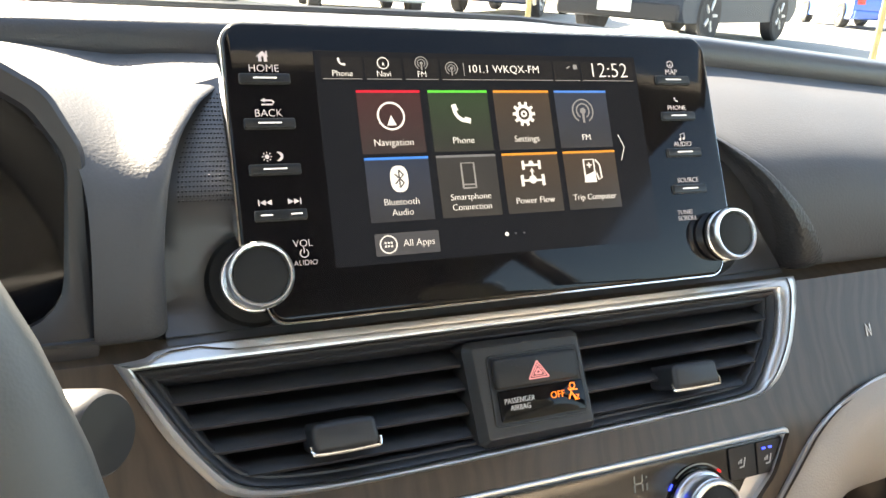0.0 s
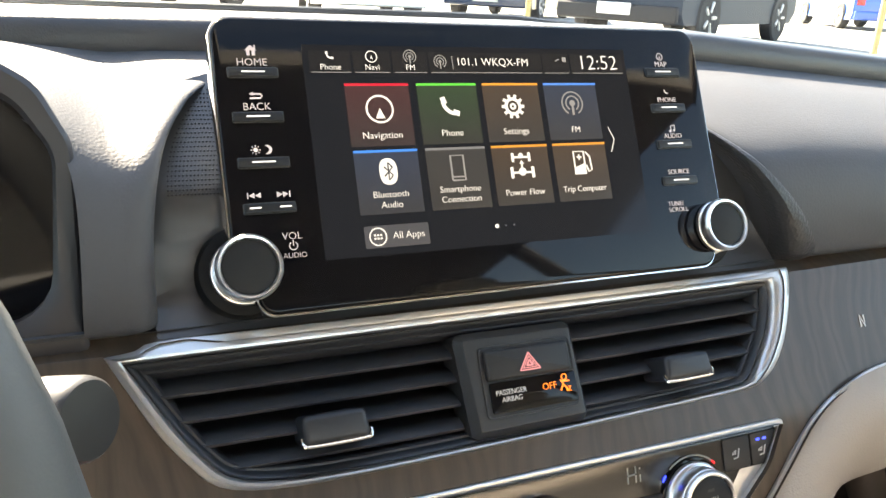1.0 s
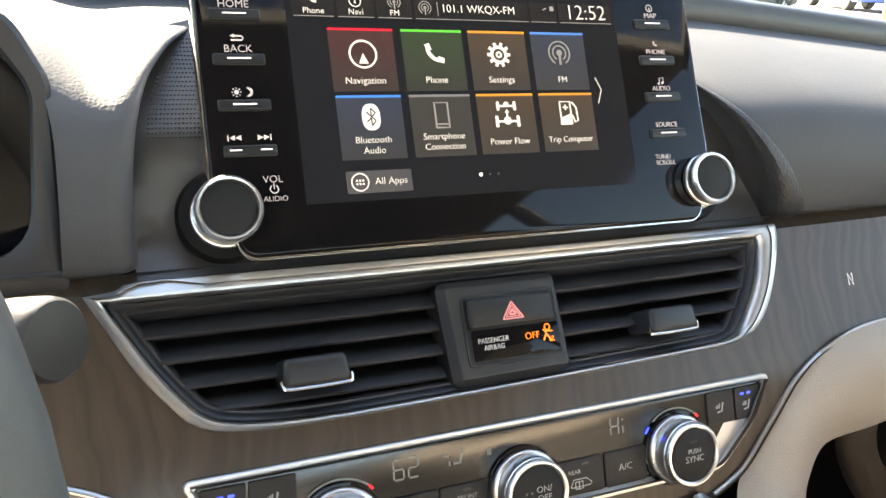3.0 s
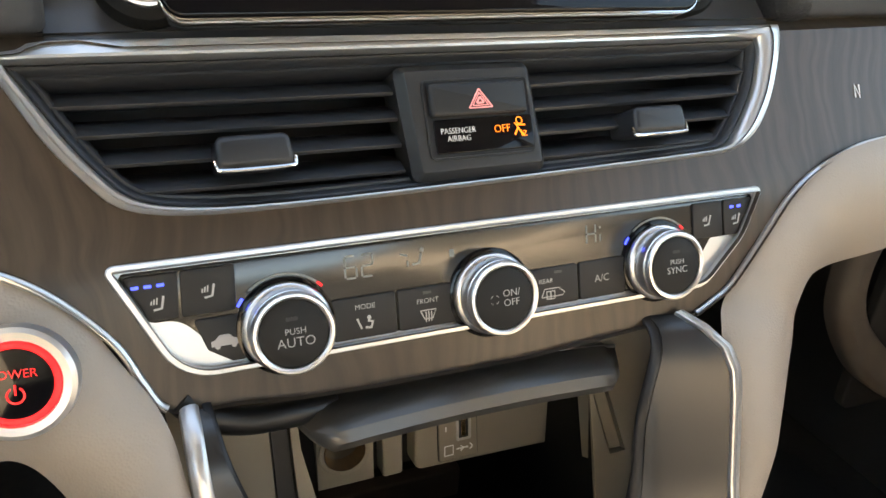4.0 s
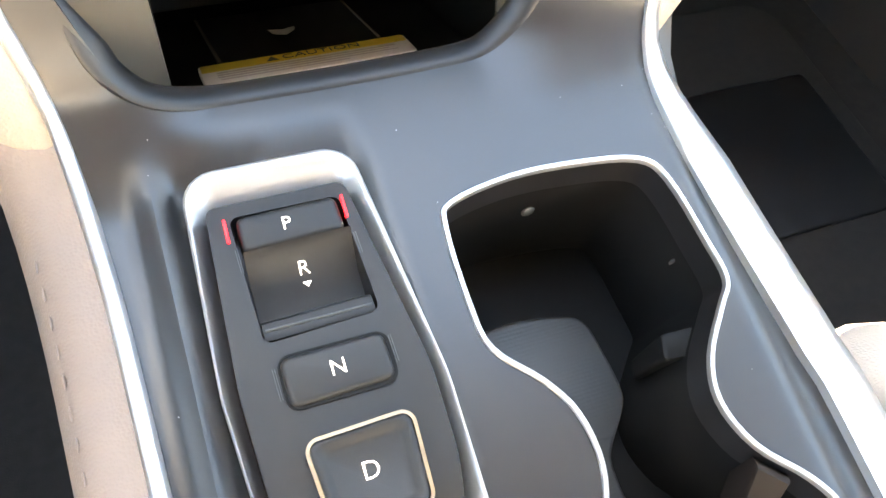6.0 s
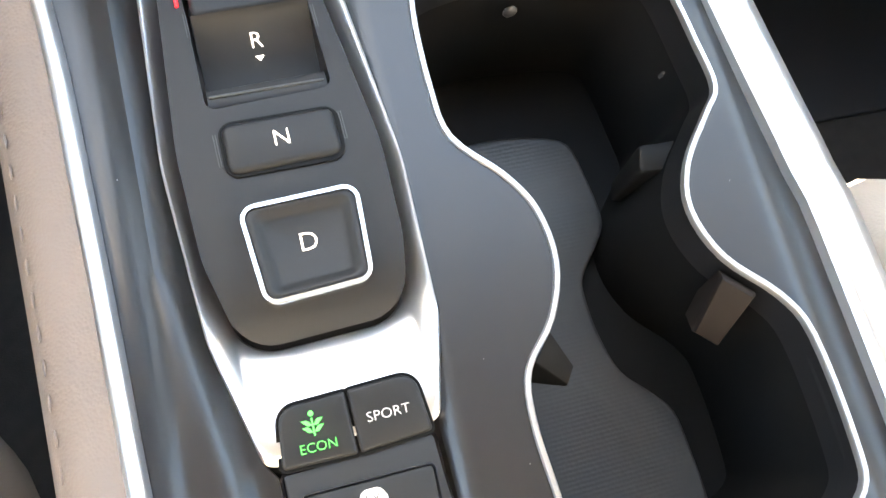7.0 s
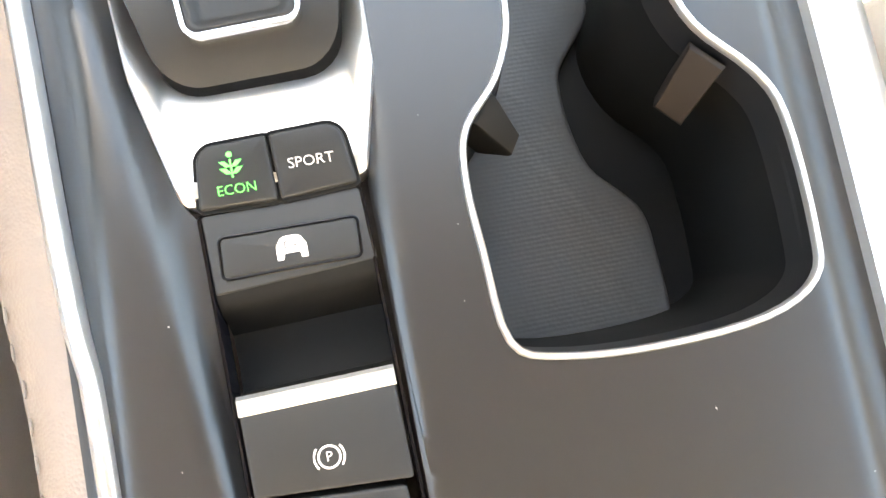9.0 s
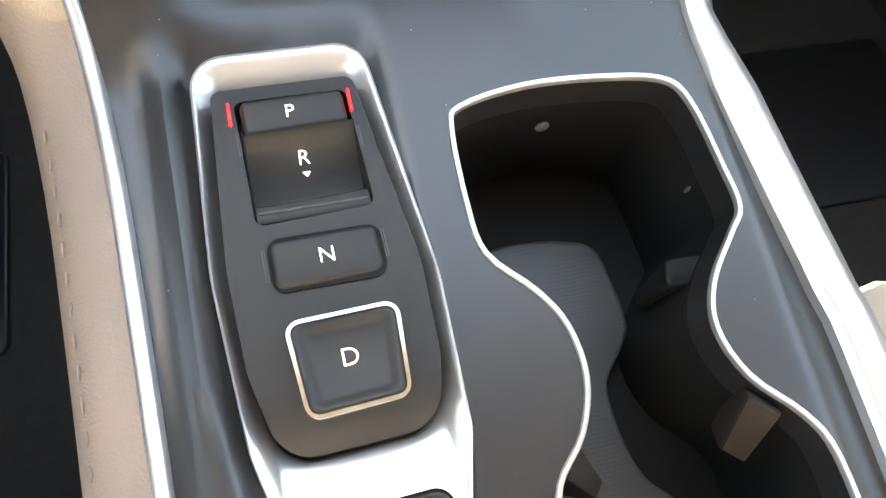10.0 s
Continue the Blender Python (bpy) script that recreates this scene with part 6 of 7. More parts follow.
k1 = flat_key("seat_cooler_key", rounded([(-0.1352, -0.0200), (-0.1252, -0.0200), (-0.1240, -0.0030), (-0.1430, -0.0030)], 0.001, 2), "black key with three blue lamps")
k2 = flat_key("seat_heater_key", rounded([(-0.1242, -0.0200), (-0.1048, -0.0200), (-0.1038, -0.0030), (-0.1232, -0.0030)], 0.001, 2))
k3 = flat_key("recirculation_key", rounded([(-0.1205, -0.0220), (-0.1030, -0.0220), (-0.1030, -0.0395), (-0.1080, -0.0395), (-0.1165, -0.0340)], 0.001, 2))
k4 = flat_key("mode_key", rounded([(-0.0690, -0.0395), (-0.0425, -0.0395), (-0.0425, -0.0225), (-0.0690, -0.0225)], 0.001, 2))
k5 = flat_key("front_demist_key", rounded([(-0.0416, -0.0395), (-0.0160, -0.0395), (-0.0160, -0.0225), (-0.0416, -0.0225)], 0.001, 2))
k6 = flat_key("rear_demist_key", rounded([(0.0165, -0.0395), (0.0432, -0.0395), (0.0428, -0.0225), (0.0165, -0.0225)], 0.001, 2))
k7 = flat_key("cooling_key", rounded([(0.0442, -0.0395), (0.0680, -0.0395), (0.0680, -0.0225), (0.0438, -0.0225)], 0.001, 2))
k8 = flat_key("seat_heater_key", rounded([(0.1075, -0.0200), (0.1248, -0.0200), (0.1240, -0.0030), (0.1067, -0.0030)], 0.001, 2))
k9 = flat_key("seat_cooler_key", rounded([(0.1258, -0.0200), (0.1335, -0.0200), (0.1430, -0.0030), (0.1250, -0.0030)], 0.001, 2), "black key with two blue lamps")
print_shape("lamp", [box_outline(0.0026, 0.0011, 0.0002, x, -0.0071, 2) for x in (-0.1388, -0.1345, -0.1302)], BLUE, k1, 0.0010, "three blue lamps")
print_shape("lamp", [box_outline(0.0024, 0.0012, 0.0002, x, -0.0066, 2) for x in (0.1298, 0.1342)], BLUE, k9, 0.0010, "two blue lamps")


def seat_icon(x, y):
    return [stroke([(x + 0.0022, y + 0.0028), (x + 0.0012, y - 0.0016), (x - 0.0016, y - 0.0020)], 0.0008), stroke([(x - 0.0010, y + 0.0020), (x - 0.0014, y)], 0.0005), stroke([(x, y + 0.0024), (x - 0.0004, y)], 0.0005), stroke([(x - 0.0020, y + 0.0014), (x - 0.0023, y)], 0.0005)]


print_shape("icon", seat_icon(-0.1318, -0.0140), DULL_PRINT, k1, 0.0009)
print_shape("icon", seat_icon(-0.1140, -0.0120), DULL_PRINT, k2, 0.0009)
print_shape("icon", seat_icon(0.1150, -0.0120), DULL_PRINT, k8, 0.0009)
print_shape("icon", seat_icon(0.1325, -0.0130), DULL_PRINT, k9, 0.0009)
cx, cy = -0.1100, -0.0312
print_shape("icon", [[(cx - 0.0052, cy - 0.0018), (cx + 0.0052, cy - 0.0018), (cx + 0.0052, cy + 0.0003), (cx + 0.0030, cy + 0.0008), (cx + 0.0016, cy + 0.0024), (cx - 0.0020, cy + 0.0024), (cx - 0.0038, cy + 0.0006), (cx - 0.0052, cy + 0.0002)], circle(cx - 0.0030, cy - 0.0020, 0.0010, 8), circle(cx + 0.0030, cy - 0.0020, 0.0010, 8)], DULL_PRINT, k3, 0.0009)
letters("caption", "MODE", 0.0030, DULL_PRINT, k4, -0.0555, -0.0268, 0.0009)
cx, cy = -0.0555, -0.0330
person_free = [circle(cx + 0.0014, cy + 0.0016, 0.0009, 8), stroke([(cx - 0.0036, cy + 0.0018), (cx - 0.0020, cy - 0.0026)], 0.0008), stroke([(cx + 0.0008, cy + 0.0004), (cx + 0.0028, cy - 0.0002), (cx + 0.0020, cy - 0.0026), (cx - 0.0004, cy - 0.0022)], 0.0010)]
print_shape("icon", person_free, DULL_PRINT, k4, 0.0009)
letters("caption", "FRONT", 0.0030, DULL_PRINT, k5, -0.0288, -0.0285, 0.0009)
cx, cy = -0.0288, -0.0342
fan = [stroke([(cx - 0.0034, cy + 0.0018), (cx + 0.0034, cy + 0.0018), (cx + 0.0018, cy - 0.0018), (cx - 0.0018, cy - 0.0018), (cx - 0.0034, cy + 0.0018)], 0.0005)]
fan += [stroke([(cx + d, cy - 0.0030), (cx + d + 0.0002, cy), (cx + d, cy + 0.0012)], 0.0005) for d in (-0.0012, 0.0, 0.0012)]
print_shape("icon", fan, DULL_PRINT, k5, 0.0009)
print_shape("key_lamp", [box_outline(0.0036, 0.0011, 0.0001, -0.0288, -0.0250, 1)], GREY, k5, 0.0009)
letters("caption", "REAR", 0.0030, DULL_PRINT, k6, 0.0268, -0.0285, 0.0009)
cx, cy = 0.0300, -0.0340
print_shape("icon", [stroke([(cx - 0.0056, cy - 0.0014), (cx - 0.0040, cy + 0.0020), (cx + 0.0030, cy + 0.0020), (cx + 0.0060, cy - 0.0004), (cx + 0.0050, cy - 0.0016), (cx - 0.0056, cy - 0.0016)], 0.0004), stroke([(cx - 0.0030, cy - 0.0026), (cx + 0.0010, cy - 0.0026), (cx + 0.0010, cy + 0.0008), (cx - 0.0030, cy + 0.0008), (cx - 0.0030, cy - 0.0026)], 0.0005), stroke([(cx - 0.0010, cy - 0.0030), (cx - 0.0010, cy + 0.0010)], 0.0005)], DULL_PRINT, k6, 0.0009)
print_shape("key_lamp", [box_outline(0.0036, 0.0011, 0.0001, 0.0330, -0.0250, 1)], GREY, k6, 0.0009)
letters("caption", "A/C", 0.0048, DULL_PRINT, k7, 0.0556, -0.0310, 0.0009)
LCD = material("pale_segments", (0.17, 0.18, 0.17), 0.4, vary=0.03, emit=(0.5, 0.52, 0.5), power=0.006)


def seven(digit_x, digit_y, on, h=0.0088, w=0.0046):
    x0, x1, y0, y1, y2 = digit_x - w / 2, digit_x + w / 2, digit_y - h / 2, digit_y, digit_y + h / 2
    seg = {"a": [(x0, y2), (x1, y2)], "b": [(x1, y2), (x1, y1)], "c": [(x1, y1), (x1, y0)], "d": [(x0, y0), (x1, y0)], "e": [(x0, y0), (x0, y1)], "f": [(x0, y1), (x0, y2)], "g": [(x0, y1), (x1, y1)]}
    return [stroke([(a[0] + (b[0] - a[0]) * 0.08, a[1] + (b[1] - a[1]) * 0.08), (a[0] + (b[0] - a[0]) * 0.92, a[1] + (b[1] - a[1]) * 0.92)], 0.0008) for a, b in (seg[c] for c in on)]


for x, on in ((-0.0598, "acdefg"), (-0.0530, "abged"), (0.0510, "bcefg")):
    digit = print_shape("digit", seven(x, -0.0105, on), LCD, climate, 0.0001, "pale lit segments")
    tagged(digit, kind="stuff")
print_shape("digit", [stroke([(0.0558, -0.0145), (0.0558, -0.0110)], 0.0008), stroke([(0.0558, -0.0085), (0.0558, -0.0075)], 0.0008)], LCD, climate, 0.0001, "pale lit segments")
cx, cy = -0.0330, -0.0100
print_shape("airflow", [circle(cx + 0.0034, cy + 0.0028, 0.0010, 8), stroke([(cx + 0.0030, cy + 0.0014), (cx + 0.0020, cy - 0.0026), (cx - 0.0010, cy - 0.0028)], 0.0010), stroke([(cx - 0.0060, cy + 0.0020), (cx - 0.0030, cy + 0.0010)], 0.0008), stroke([(cx - 0.0030, cy - 0.0010), (cx - 0.0030, cy - 0.0034)], 0.0008), box_outline(0.0022, 0.0032, 0.0003, cx + 0.0165, cy - 0.0004, 2)], LCD, climate, 0.0001)
for x, y, a in ((-0.0868, -0.0295, 0), (0.0862, -0.0275, 0)):
    print_shape("knob_scale", ring_marks(x, y, 0.0202, 0.0009, 26, 50, 130), LCD, climate, 0.0004, "pale temperature arc")
    print_shape("knob_scale", ring_marks(x, y, 0.0202, 0.0011, 4, 140, 150), BLUE, climate, 0.0004, "blue cold mark")
    print_shape("knob_scale", ring_marks(x, y, 0.0202, 0.0011, 3, 42, 49), RED, climate, 0.0004, "red hot mark")
letters("caption", "PUSH", 0.0034, DULL_PRINT, KN_L, 0.0005, 0.0010, 0.0145)
letters("caption", "AUTO", 0.0052, DULL_PRINT, KN_L, 0.0005, -0.0032, 0.0145)
print_shape("key_lamp", [box_outline(0.0044, 0.0015, 0.0002, -0.0005, 0.0058, 2)], BLACK, KN_L, 0.0142)
letters("caption", "PUSH", 0.0032, DULL_PRINT, KN_R, 0.0003, 0.0018, 0.0145)
letters("caption", "SYNC", 0.0044, DULL_PRINT, KN_R, 0.0003, -0.0020, 0.0145)
print_shape("key_lamp", [box_outline(0.0040, 0.0014, 0.0002, 0.0, 0.0064, 2)], BLACK, KN_R, 0.0142)
letters("caption", "ON/", 0.0042, DULL_PRINT, KN_M, 0.0028, 0.0022, 0.0145)
letters("caption", "OFF", 0.0042, DULL_PRINT, KN_M, 0.0028, -0.0018, 0.0145)
print_shape("fan_icon", [[(-0.0048 + 0.0006 * math.cos(b) + 0.0014 * math.cos(b + 0.3 * s) * (s != 0 or 1), 0.0002 + 0.0006 * math.sin(b) + 0.0014 * math.sin(b + 0.3 * s)) for s in (-2, -1, 0, 1, 2)] for b in (radians(45), radians(135), radians(225), radians(315))], DULL_PRINT, KN_M, 0.0144)

# gear selector and mode keys
PR = crown(0.19) + 0.0020
letters("caption", "P", 0.0066, LIT, park, -0.0492, 0.1898, PR + 0.0001)
letters("caption", "R", 0.0070, LIT, shifter, -0.0472, 0.1755, 0.0010, tilt=32)
print_shape("arrow", [[(-0.0484, 0.1718), (-0.0456, 0.1718), (-0.0470, 0.1700)]], LIT, shifter, -0.0018)
letters("caption", "N", 0.0070, LIT, neutral, -0.0463, 0.1388, crown(0.14) + 0.0023)
letters("caption", "D", 0.0078, LIT, shifter, -0.0452, 0.1072, zt - 0.0002)
for x in (-0.0682, -0.0293):
    part("indicator_lamp", slab(rounded([(x - 0.0005, 0.1880), (x + 0.0005, 0.1880), (x + 0.0006, 0.1965), (x - 0.0003, 0.1965)], 0.0003, 2), crown(0.19) - 0.001, crown(0.19) + 0.0006, 0.0002), RED, shifter, "thin glowing red lamp")
for x, y0, y1 in ((-0.0667, 0.1770, 0.1850), (-0.0650, 0.1340, 0.1440), (-0.0284, 0.1360, 0.1450), (-0.0288, 0.1740, 0.1820)):
    print_shape("tick", [stroke([(x, y0), (x - 0.0002, y1)], 0.00025), stroke([(x + 0.0007, y0), (x + 0.0005, y1)], 0.00025)], GREY, shifter, crown((y0 + y1) / 2) + 0.0001)
letters("caption", "ECON", 0.0037, GREEN, econ, -0.0542, 0.0524, 0.0027, tilt=10.4)
px, py = -0.0546, 0.0572
leaf = [stroke([(px, py - 0.0018), (px, py + 0.0030)], 0.0005), circle(px, py + 0.0042, 0.0008, 8)]
for s in (-1, 1):
    for h in (-0.0004, 0.0014):
        leaf.append([(px, py + h - 0.0004), (px + s * 0.0014, py + h - 0.0004), (px + s * 0.0030, py + h + 0.0012), (px + s * 0.0014, py + h + 0.0012)])
plant = print_shape("plant_lamp", leaf, GREEN, econ, 0.0, "lit green plant")
plant.matrix_local = Matrix.Translation((0, py, 0.0036)) @ Matrix.Rotation(radians(10.4), 4, "X") @ Matrix.Translation((0, -py, 0))
letters("caption", "SPORT", 0.0039, PRINT, sport, -0.0342, 0.0565, 0.0035, squeeze=1.05, tilt=10.4)
px, py = -0.0432, 0.0352
print_shape("car_icon", [[(px - 0.0040, py - 0.0014), (px + 0.0040, py - 0.0014), (px + 0.0040, py + 0.0006), (px + 0.0028, py + 0.0026), (px + 0.0016, py + 0.0032), (px - 0.0016, py + 0.0032), (px - 0.0028, py + 0.0026), (px - 0.0040, py + 0.0006)], [(px - 0.0040, py - 0.0030), (px - 0.0024, py - 0.0030), (px - 0.0020, py - 0.0014), (px - 0.0040, py - 0.0014)], [(px + 0.0024, py - 0.0030), (px + 0.0040, py - 0.0030), (px + 0.0040, py - 0.0014), (px + 0.0020, py - 0.0014)]], PRINT, ev, 0.0006, "white car pictogram")
letters("caption", "EV", 0.0026, BLACK, ev, px, py + 0.0008, 0.0009, squeeze=1.5)
print_shape("brake_icon", ring_marks(-0.0430, -0.0195, 0.0028, 0.0005, 24) + ring_marks(-0.0430, -0.0195, 0.0039, 0.0005, 8, 140, 220) + ring_marks(-0.0430, -0.0195, 0.0039, 0.0005, 8, -40, 40), PRINT, brake, 0.0, "white brake pictogram")
letters("caption", "P", 0.0036, PRINT, brake, -0.0430, -0.0195, 0.0001)

# power button on the knee trim
power = thing("power_button", Matrix.Translation((-0.1760, 0.2755, 0.8050)) @ pose(0, 0, 0, 68, 0, -6) @ Matrix.Diagonal((0.77, 0.77, 0.77, 1)), "round black power button with a glowing red ring", "power button")
part("collar", lathe([(0.0235, -0.006), (0.0230, 0.0012), (0.0210, 0.0024), (0.0178, 0.0018), (0.0174, 0.0)], 56), SATIN, power, "grey metallic collar")
part("light_ring", lathe([(0.0173, 0.0), (0.0170, 0.0012), (0.0158, 0.0016), (0.0144, 0.0012), (0.0142, 0.0)], 56), RED, power, "glowing red ring")
part("cap", lathe([(0.0144, -0.001), (0.0142, 0.0012), (0.0, 0.0018)], 48), PIANO, power, "gloss black cap")
letters("caption", "POWER", 0.0050, RED, power, 0.0, 0.0040, 0.0019)
print_shape("power_icon", ring_marks(0.0, -0.0045, 0.0032, 0.0008, 20, 120, 420) + [stroke([(0.0, -0.0045), (0.0, -0.0002)], 0.0008)], RED, power, 0.0018)
nfc = thing("contactless_mark", Matrix.Translation(on_fascia(0.2228, 0.0323)) @ pose(0, 0, 0, 59.4, 0, 0), "small white N-shaped mark printed on wood trim", "printed mark")
print_shape("letter_bars", [stroke([(-0.0016, -0.0034), (-0.0016, 0.0034), (0.0016, -0.0034), (0.0016, 0.0034)], 0.0009)], PRINT, nfc, 0.0006)

# ---- instruments, steering wheel and stalk ----
cluster = thing("instrument_cluster", Matrix.Translation((-0.39, 0.372, 0.945)) @ pose(0, 0, 0, 78, 0, 0), "dark instrument cluster in a grey frame under its hood", "instrument cluster")
frame_o = rounded([(-0.215, -0.060), (0.2080, -0.060), (0.2085, 0.022), (0.198, 0.044), (0.165, 0.066), (-0.16, 0.07), (-0.2, 0.05)], [0.01, 0.004, 0.02, 0.02, 0.03, 0.03, 0.02], 5)
frame_i = rounded([(-0.195, -0.046), (0.1960, -0.046), (0.2015, 0.018), (0.190, 0.036), (0.160, 0.056), (-0.15, 0.056), (-0.185, 0.04)], [0.02, 0.02, 0.02, 0.02, 0.03, 0.03, 0.02], 5)
part("frame", band(frame_o, frame_i, -0.01, 0.004, 0.002), FRAME_GREY, cluster, "dull grey frame")
part("lens", slab(inset(frame_i, -0.002), -0.02, -0.006, 0.0), PIANO, cluster, "gloss black lens", smooth=False)
print_shape("gauge_arc", ring_marks(0.115, 0.0, 0.062, 0.0006, 40, -60, 70) + ring_marks(0.115, 0.0, 0.050, 0.0005, 30, -40, 60), GREY, cluster, -0.0055)
print_shape("gauge_bars", [box_outline(0.0026, 0.0042, 0.0002, 0.115 + 0.0545 * math.cos(radians(a)), 0.0545 * math.sin(radians(a)), 1) for a in (-12, -18, -24, -30, -36, -42)], LIT, cluster, -0.0055, "lit white gauge bars")

wheel_m = Matrix.Translation((-0.3685, 0.150, 0.910)) @ pose(0, 0, 0, 62, 0, 0)
wheel = thing("steering_wheel", wheel_m, "dark grey leather steering wheel", "steering wheel")
LEATHER = material("wheel_leather", (0.085, 0.087, 0.085), 0.5, grain=0.1, grain_scale=1300, kind="cells")
part("rim", tube([(0.182 * math.cos(a), 0.182 * math.sin(a), 0.0) for a in [2 * math.pi * k / 64 for k in range(64)]], 0.0155, 14, closed=True), LEATHER, wheel, "leather rim")
part("hub", lathe([(0.075, -0.03), (0.078, 0.0), (0.06, 0.018), (0.0, 0.024)], 40), GREY, wheel, "grey hub")
for a in (5, 175, 270):
    part("spoke", tube([(0.06 * math.cos(radians(a)), 0.06 * math.sin(radians(a)), -0.004), (0.175 * math.cos(radians(a)), 0.175 * math.sin(radians(a)), -0.004)], 0.014, 10, flat=0.5), GREY, wheel, "grey spoke")
part("column", lathe([(0.045, -0.20), (0.05, -0.04), (0.05, -0.03)], 32), BLACK, wheel, "black column shroud")

stalk = thing("wiper_stalk", Matrix.Translation((-0.1795, 0.25, 0.9185)), "grey wiper stalk with a round end", "stalk")
end_dir = Vector((0.74, -0.64, 0.20)).normalized()
q = end_dir.to_track_quat("Z", "Y").to_matrix().to_4x4()
bm = lathe([(0.0090, -0.10), (0.0094, -0.05), (0.0100, -0.022), (0.0113, -0.014), (0.0117, -0.003), (0.0113, -0.0006), (0.0104, 0.0006), (0.0, 0.0012)], 40)
arm = part("end_cap", bm, POD, stalk, "rounded grey end")
arm.matrix_local = q

# ---- seats ----
def cushion(name, x, y, z, sx, sy, sz, turn, mat, parent, label="", power_=0.55):
    """A padded block with softly rounded edges."""
    rows = []
    n, m = 28, 18
    for j in range(m + 1):
        v = -math.pi / 2 + math.pi * j / m
        ring = []
        for i in range(n):
            u = 2 * math.pi * i / n
            f = lambda c: math.copysign(abs(c) ** power_, c)
            ring.append((sx / 2 * f(math.cos(v)) * f(math.cos(u)), sy / 2 * f(math.cos(v)) * f(math.sin(u)), sz / 2 * f(math.sin(v))))
        rows.append(ring)
    ob = part(name, loft(rows), mat, parent, label)
    ob.matrix_local = Matrix.Translation((x, y, z)) @ Matrix.Rotation(radians(turn), 4, "X")
    return ob


def perforated_leather():
    m = material("perforated_ivory_leather", (0.5, 0.47, 0.42), 0.5, vary=0.05)
    n, l = m.node_tree.nodes, m.node_tree.links
    co, vor, ramp, b = n.new("ShaderNodeTexCoord"), n.new("ShaderNodeTexVoronoi"), n.new("ShaderNodeValToRGB"), n.new("ShaderNodeBump")
    vor.inputs["Scale"].default_value, vor.inputs["Randomness"].default_value = 260, 0.0
    ramp.color_ramp.elements[0].position, ramp.color_ramp.elements[1].position = 0.22, 0.34
    ramp.color_ramp.elements[0].color, ramp.color_ramp.elements[1].color = (0.2, 0.175, 0.15, 1), (0.44, 0.41, 0.36, 1)
    l.new(co.outputs["Object"], vor.inputs["Vector"])
    l.new(vor.outputs["Distance"], ramp.inputs[0])
    l.new(ramp.outputs[0], n["Principled BSDF"].inputs["Base Color"])
    b.inputs["Strength"].default_value, b.inputs["Distance"].default_value = 0.4, 0.0006
    l.new(vor.outputs["Distance"], b.inputs["Height"])
    l.new(b.outputs[0], n["Principled BSDF"].inputs["Normal"])
    return m


PERF = perforated_leather()
# unseen backrests and bench, set paler than the cushions to bounce more light
TAN = material("plain_ivory_leather", (0.62, 0.545, 0.46), 0.5, vary=0.05, grain=0.4, grain_scale=700, kind="cells")


def seat(x, label):
    s = thing("front_seat", Matrix.Translation((x, 0, 0.24)), label, "car seat", "front seats")
    cushion("seat_cushion", 0, -0.21, 0.215, 0.44, 0.71, 0.20, 6, PERF, s, "perforated ivory leather cushion")
    for d in (-1, 1):
        cushion("bolster", d * 0.205, -0.21, 0.225, 0.10, 0.70, 0.22, 6, SEAT, s, "plain ivory leather bolster")
    cushion("backrest", 0, -0.653, 0.665, 0.46, 0.16, 0.46, -20, TAN, s, "ivory leather backrest")
    # unseen lower half, coloured dark so the console's risers reflect less light
    cushion("darkened_backrest", 0, -0.530, 0.325, 0.46, 0.16, 0.33, -20, PAD_DARK, s, "unseen lower backrest, coloured dark to dim its reflection")
    for d in (-1, 1):
        cushion("backrest_bolster", d * 0.22, -0.595, 0.60, 0.09, 0.18, 0.32, -20, TAN, s)
        cushion("darkened_bolster", d * 0.22, -0.490, 0.31, 0.09, 0.18, 0.28, -20, PAD_DARK, s)
    cushion("headrest", 0, -0.75, 0.96, 0.27, 0.11, 0.18, -14, TAN, s)
    part("seat_base", box(-0.2, 0.2, -0.36, 0.04, -0.005, 0.13, 0.01), BLACK, s)
    return s


seat(0.43, "passenger seat with perforated ivory leather cushion")
seat(-0.43, "driver seat with perforated ivory leather cushion")
bench = thing("rear_bench", Matrix.Translation((0, -1.2, 0.24)), "ivory leather rear bench", "car seat")
cushion("seat_cushion", 0, 0, 0.15, 1.3, 0.5, 0.22, 5, TAN, bench)
cushion("backrest", 0, -0.27, 0.5, 1.3, 0.16, 0.62, -22, TAN, bench)

# ---- passenger foot well ----
KICK = material("brown_grey_trim", (0.12, 0.10, 0.082), 0.5, grain=0.15, grain_scale=1500)
well_side = thing("kick_panel", Matrix(), "brown-grey rounded kick panel in the passenger foot well", "kick panel")
outer = smooth_line([(0.560, 0.720), (0.515, 0.660), (0.508, 0.602), (0.522, 0.545), (0.575, 0.475), (0.640, 0.425), (0.700, 0.395), (0.760, 0.370)], 5)
inner = smooth_line([(0.610, 0.690), (0.560, 0.640), (0.552, 0.596), (0.571, 0.547), (0.612, 0.503), (0.665, 0.463), (0.720, 0.432), (0.760, 0.415)], 5)
rows = []
for (x, z), (u, v) in zip(outer, inner):
    rows.append([(x + (u - x) * f, y, z + (v - z) * f) for f, y in ((0.0, 0.525), (0.0, 0.514), (0.08, 0.506), (0.3, 0.500), (0.7, 0.502), (0.92, 0.510), (1.0, 0.516), (1.0, 0.525))])
part("trim_ring", loft(rows), KICK, well_side, "brown-grey curved plastic band")
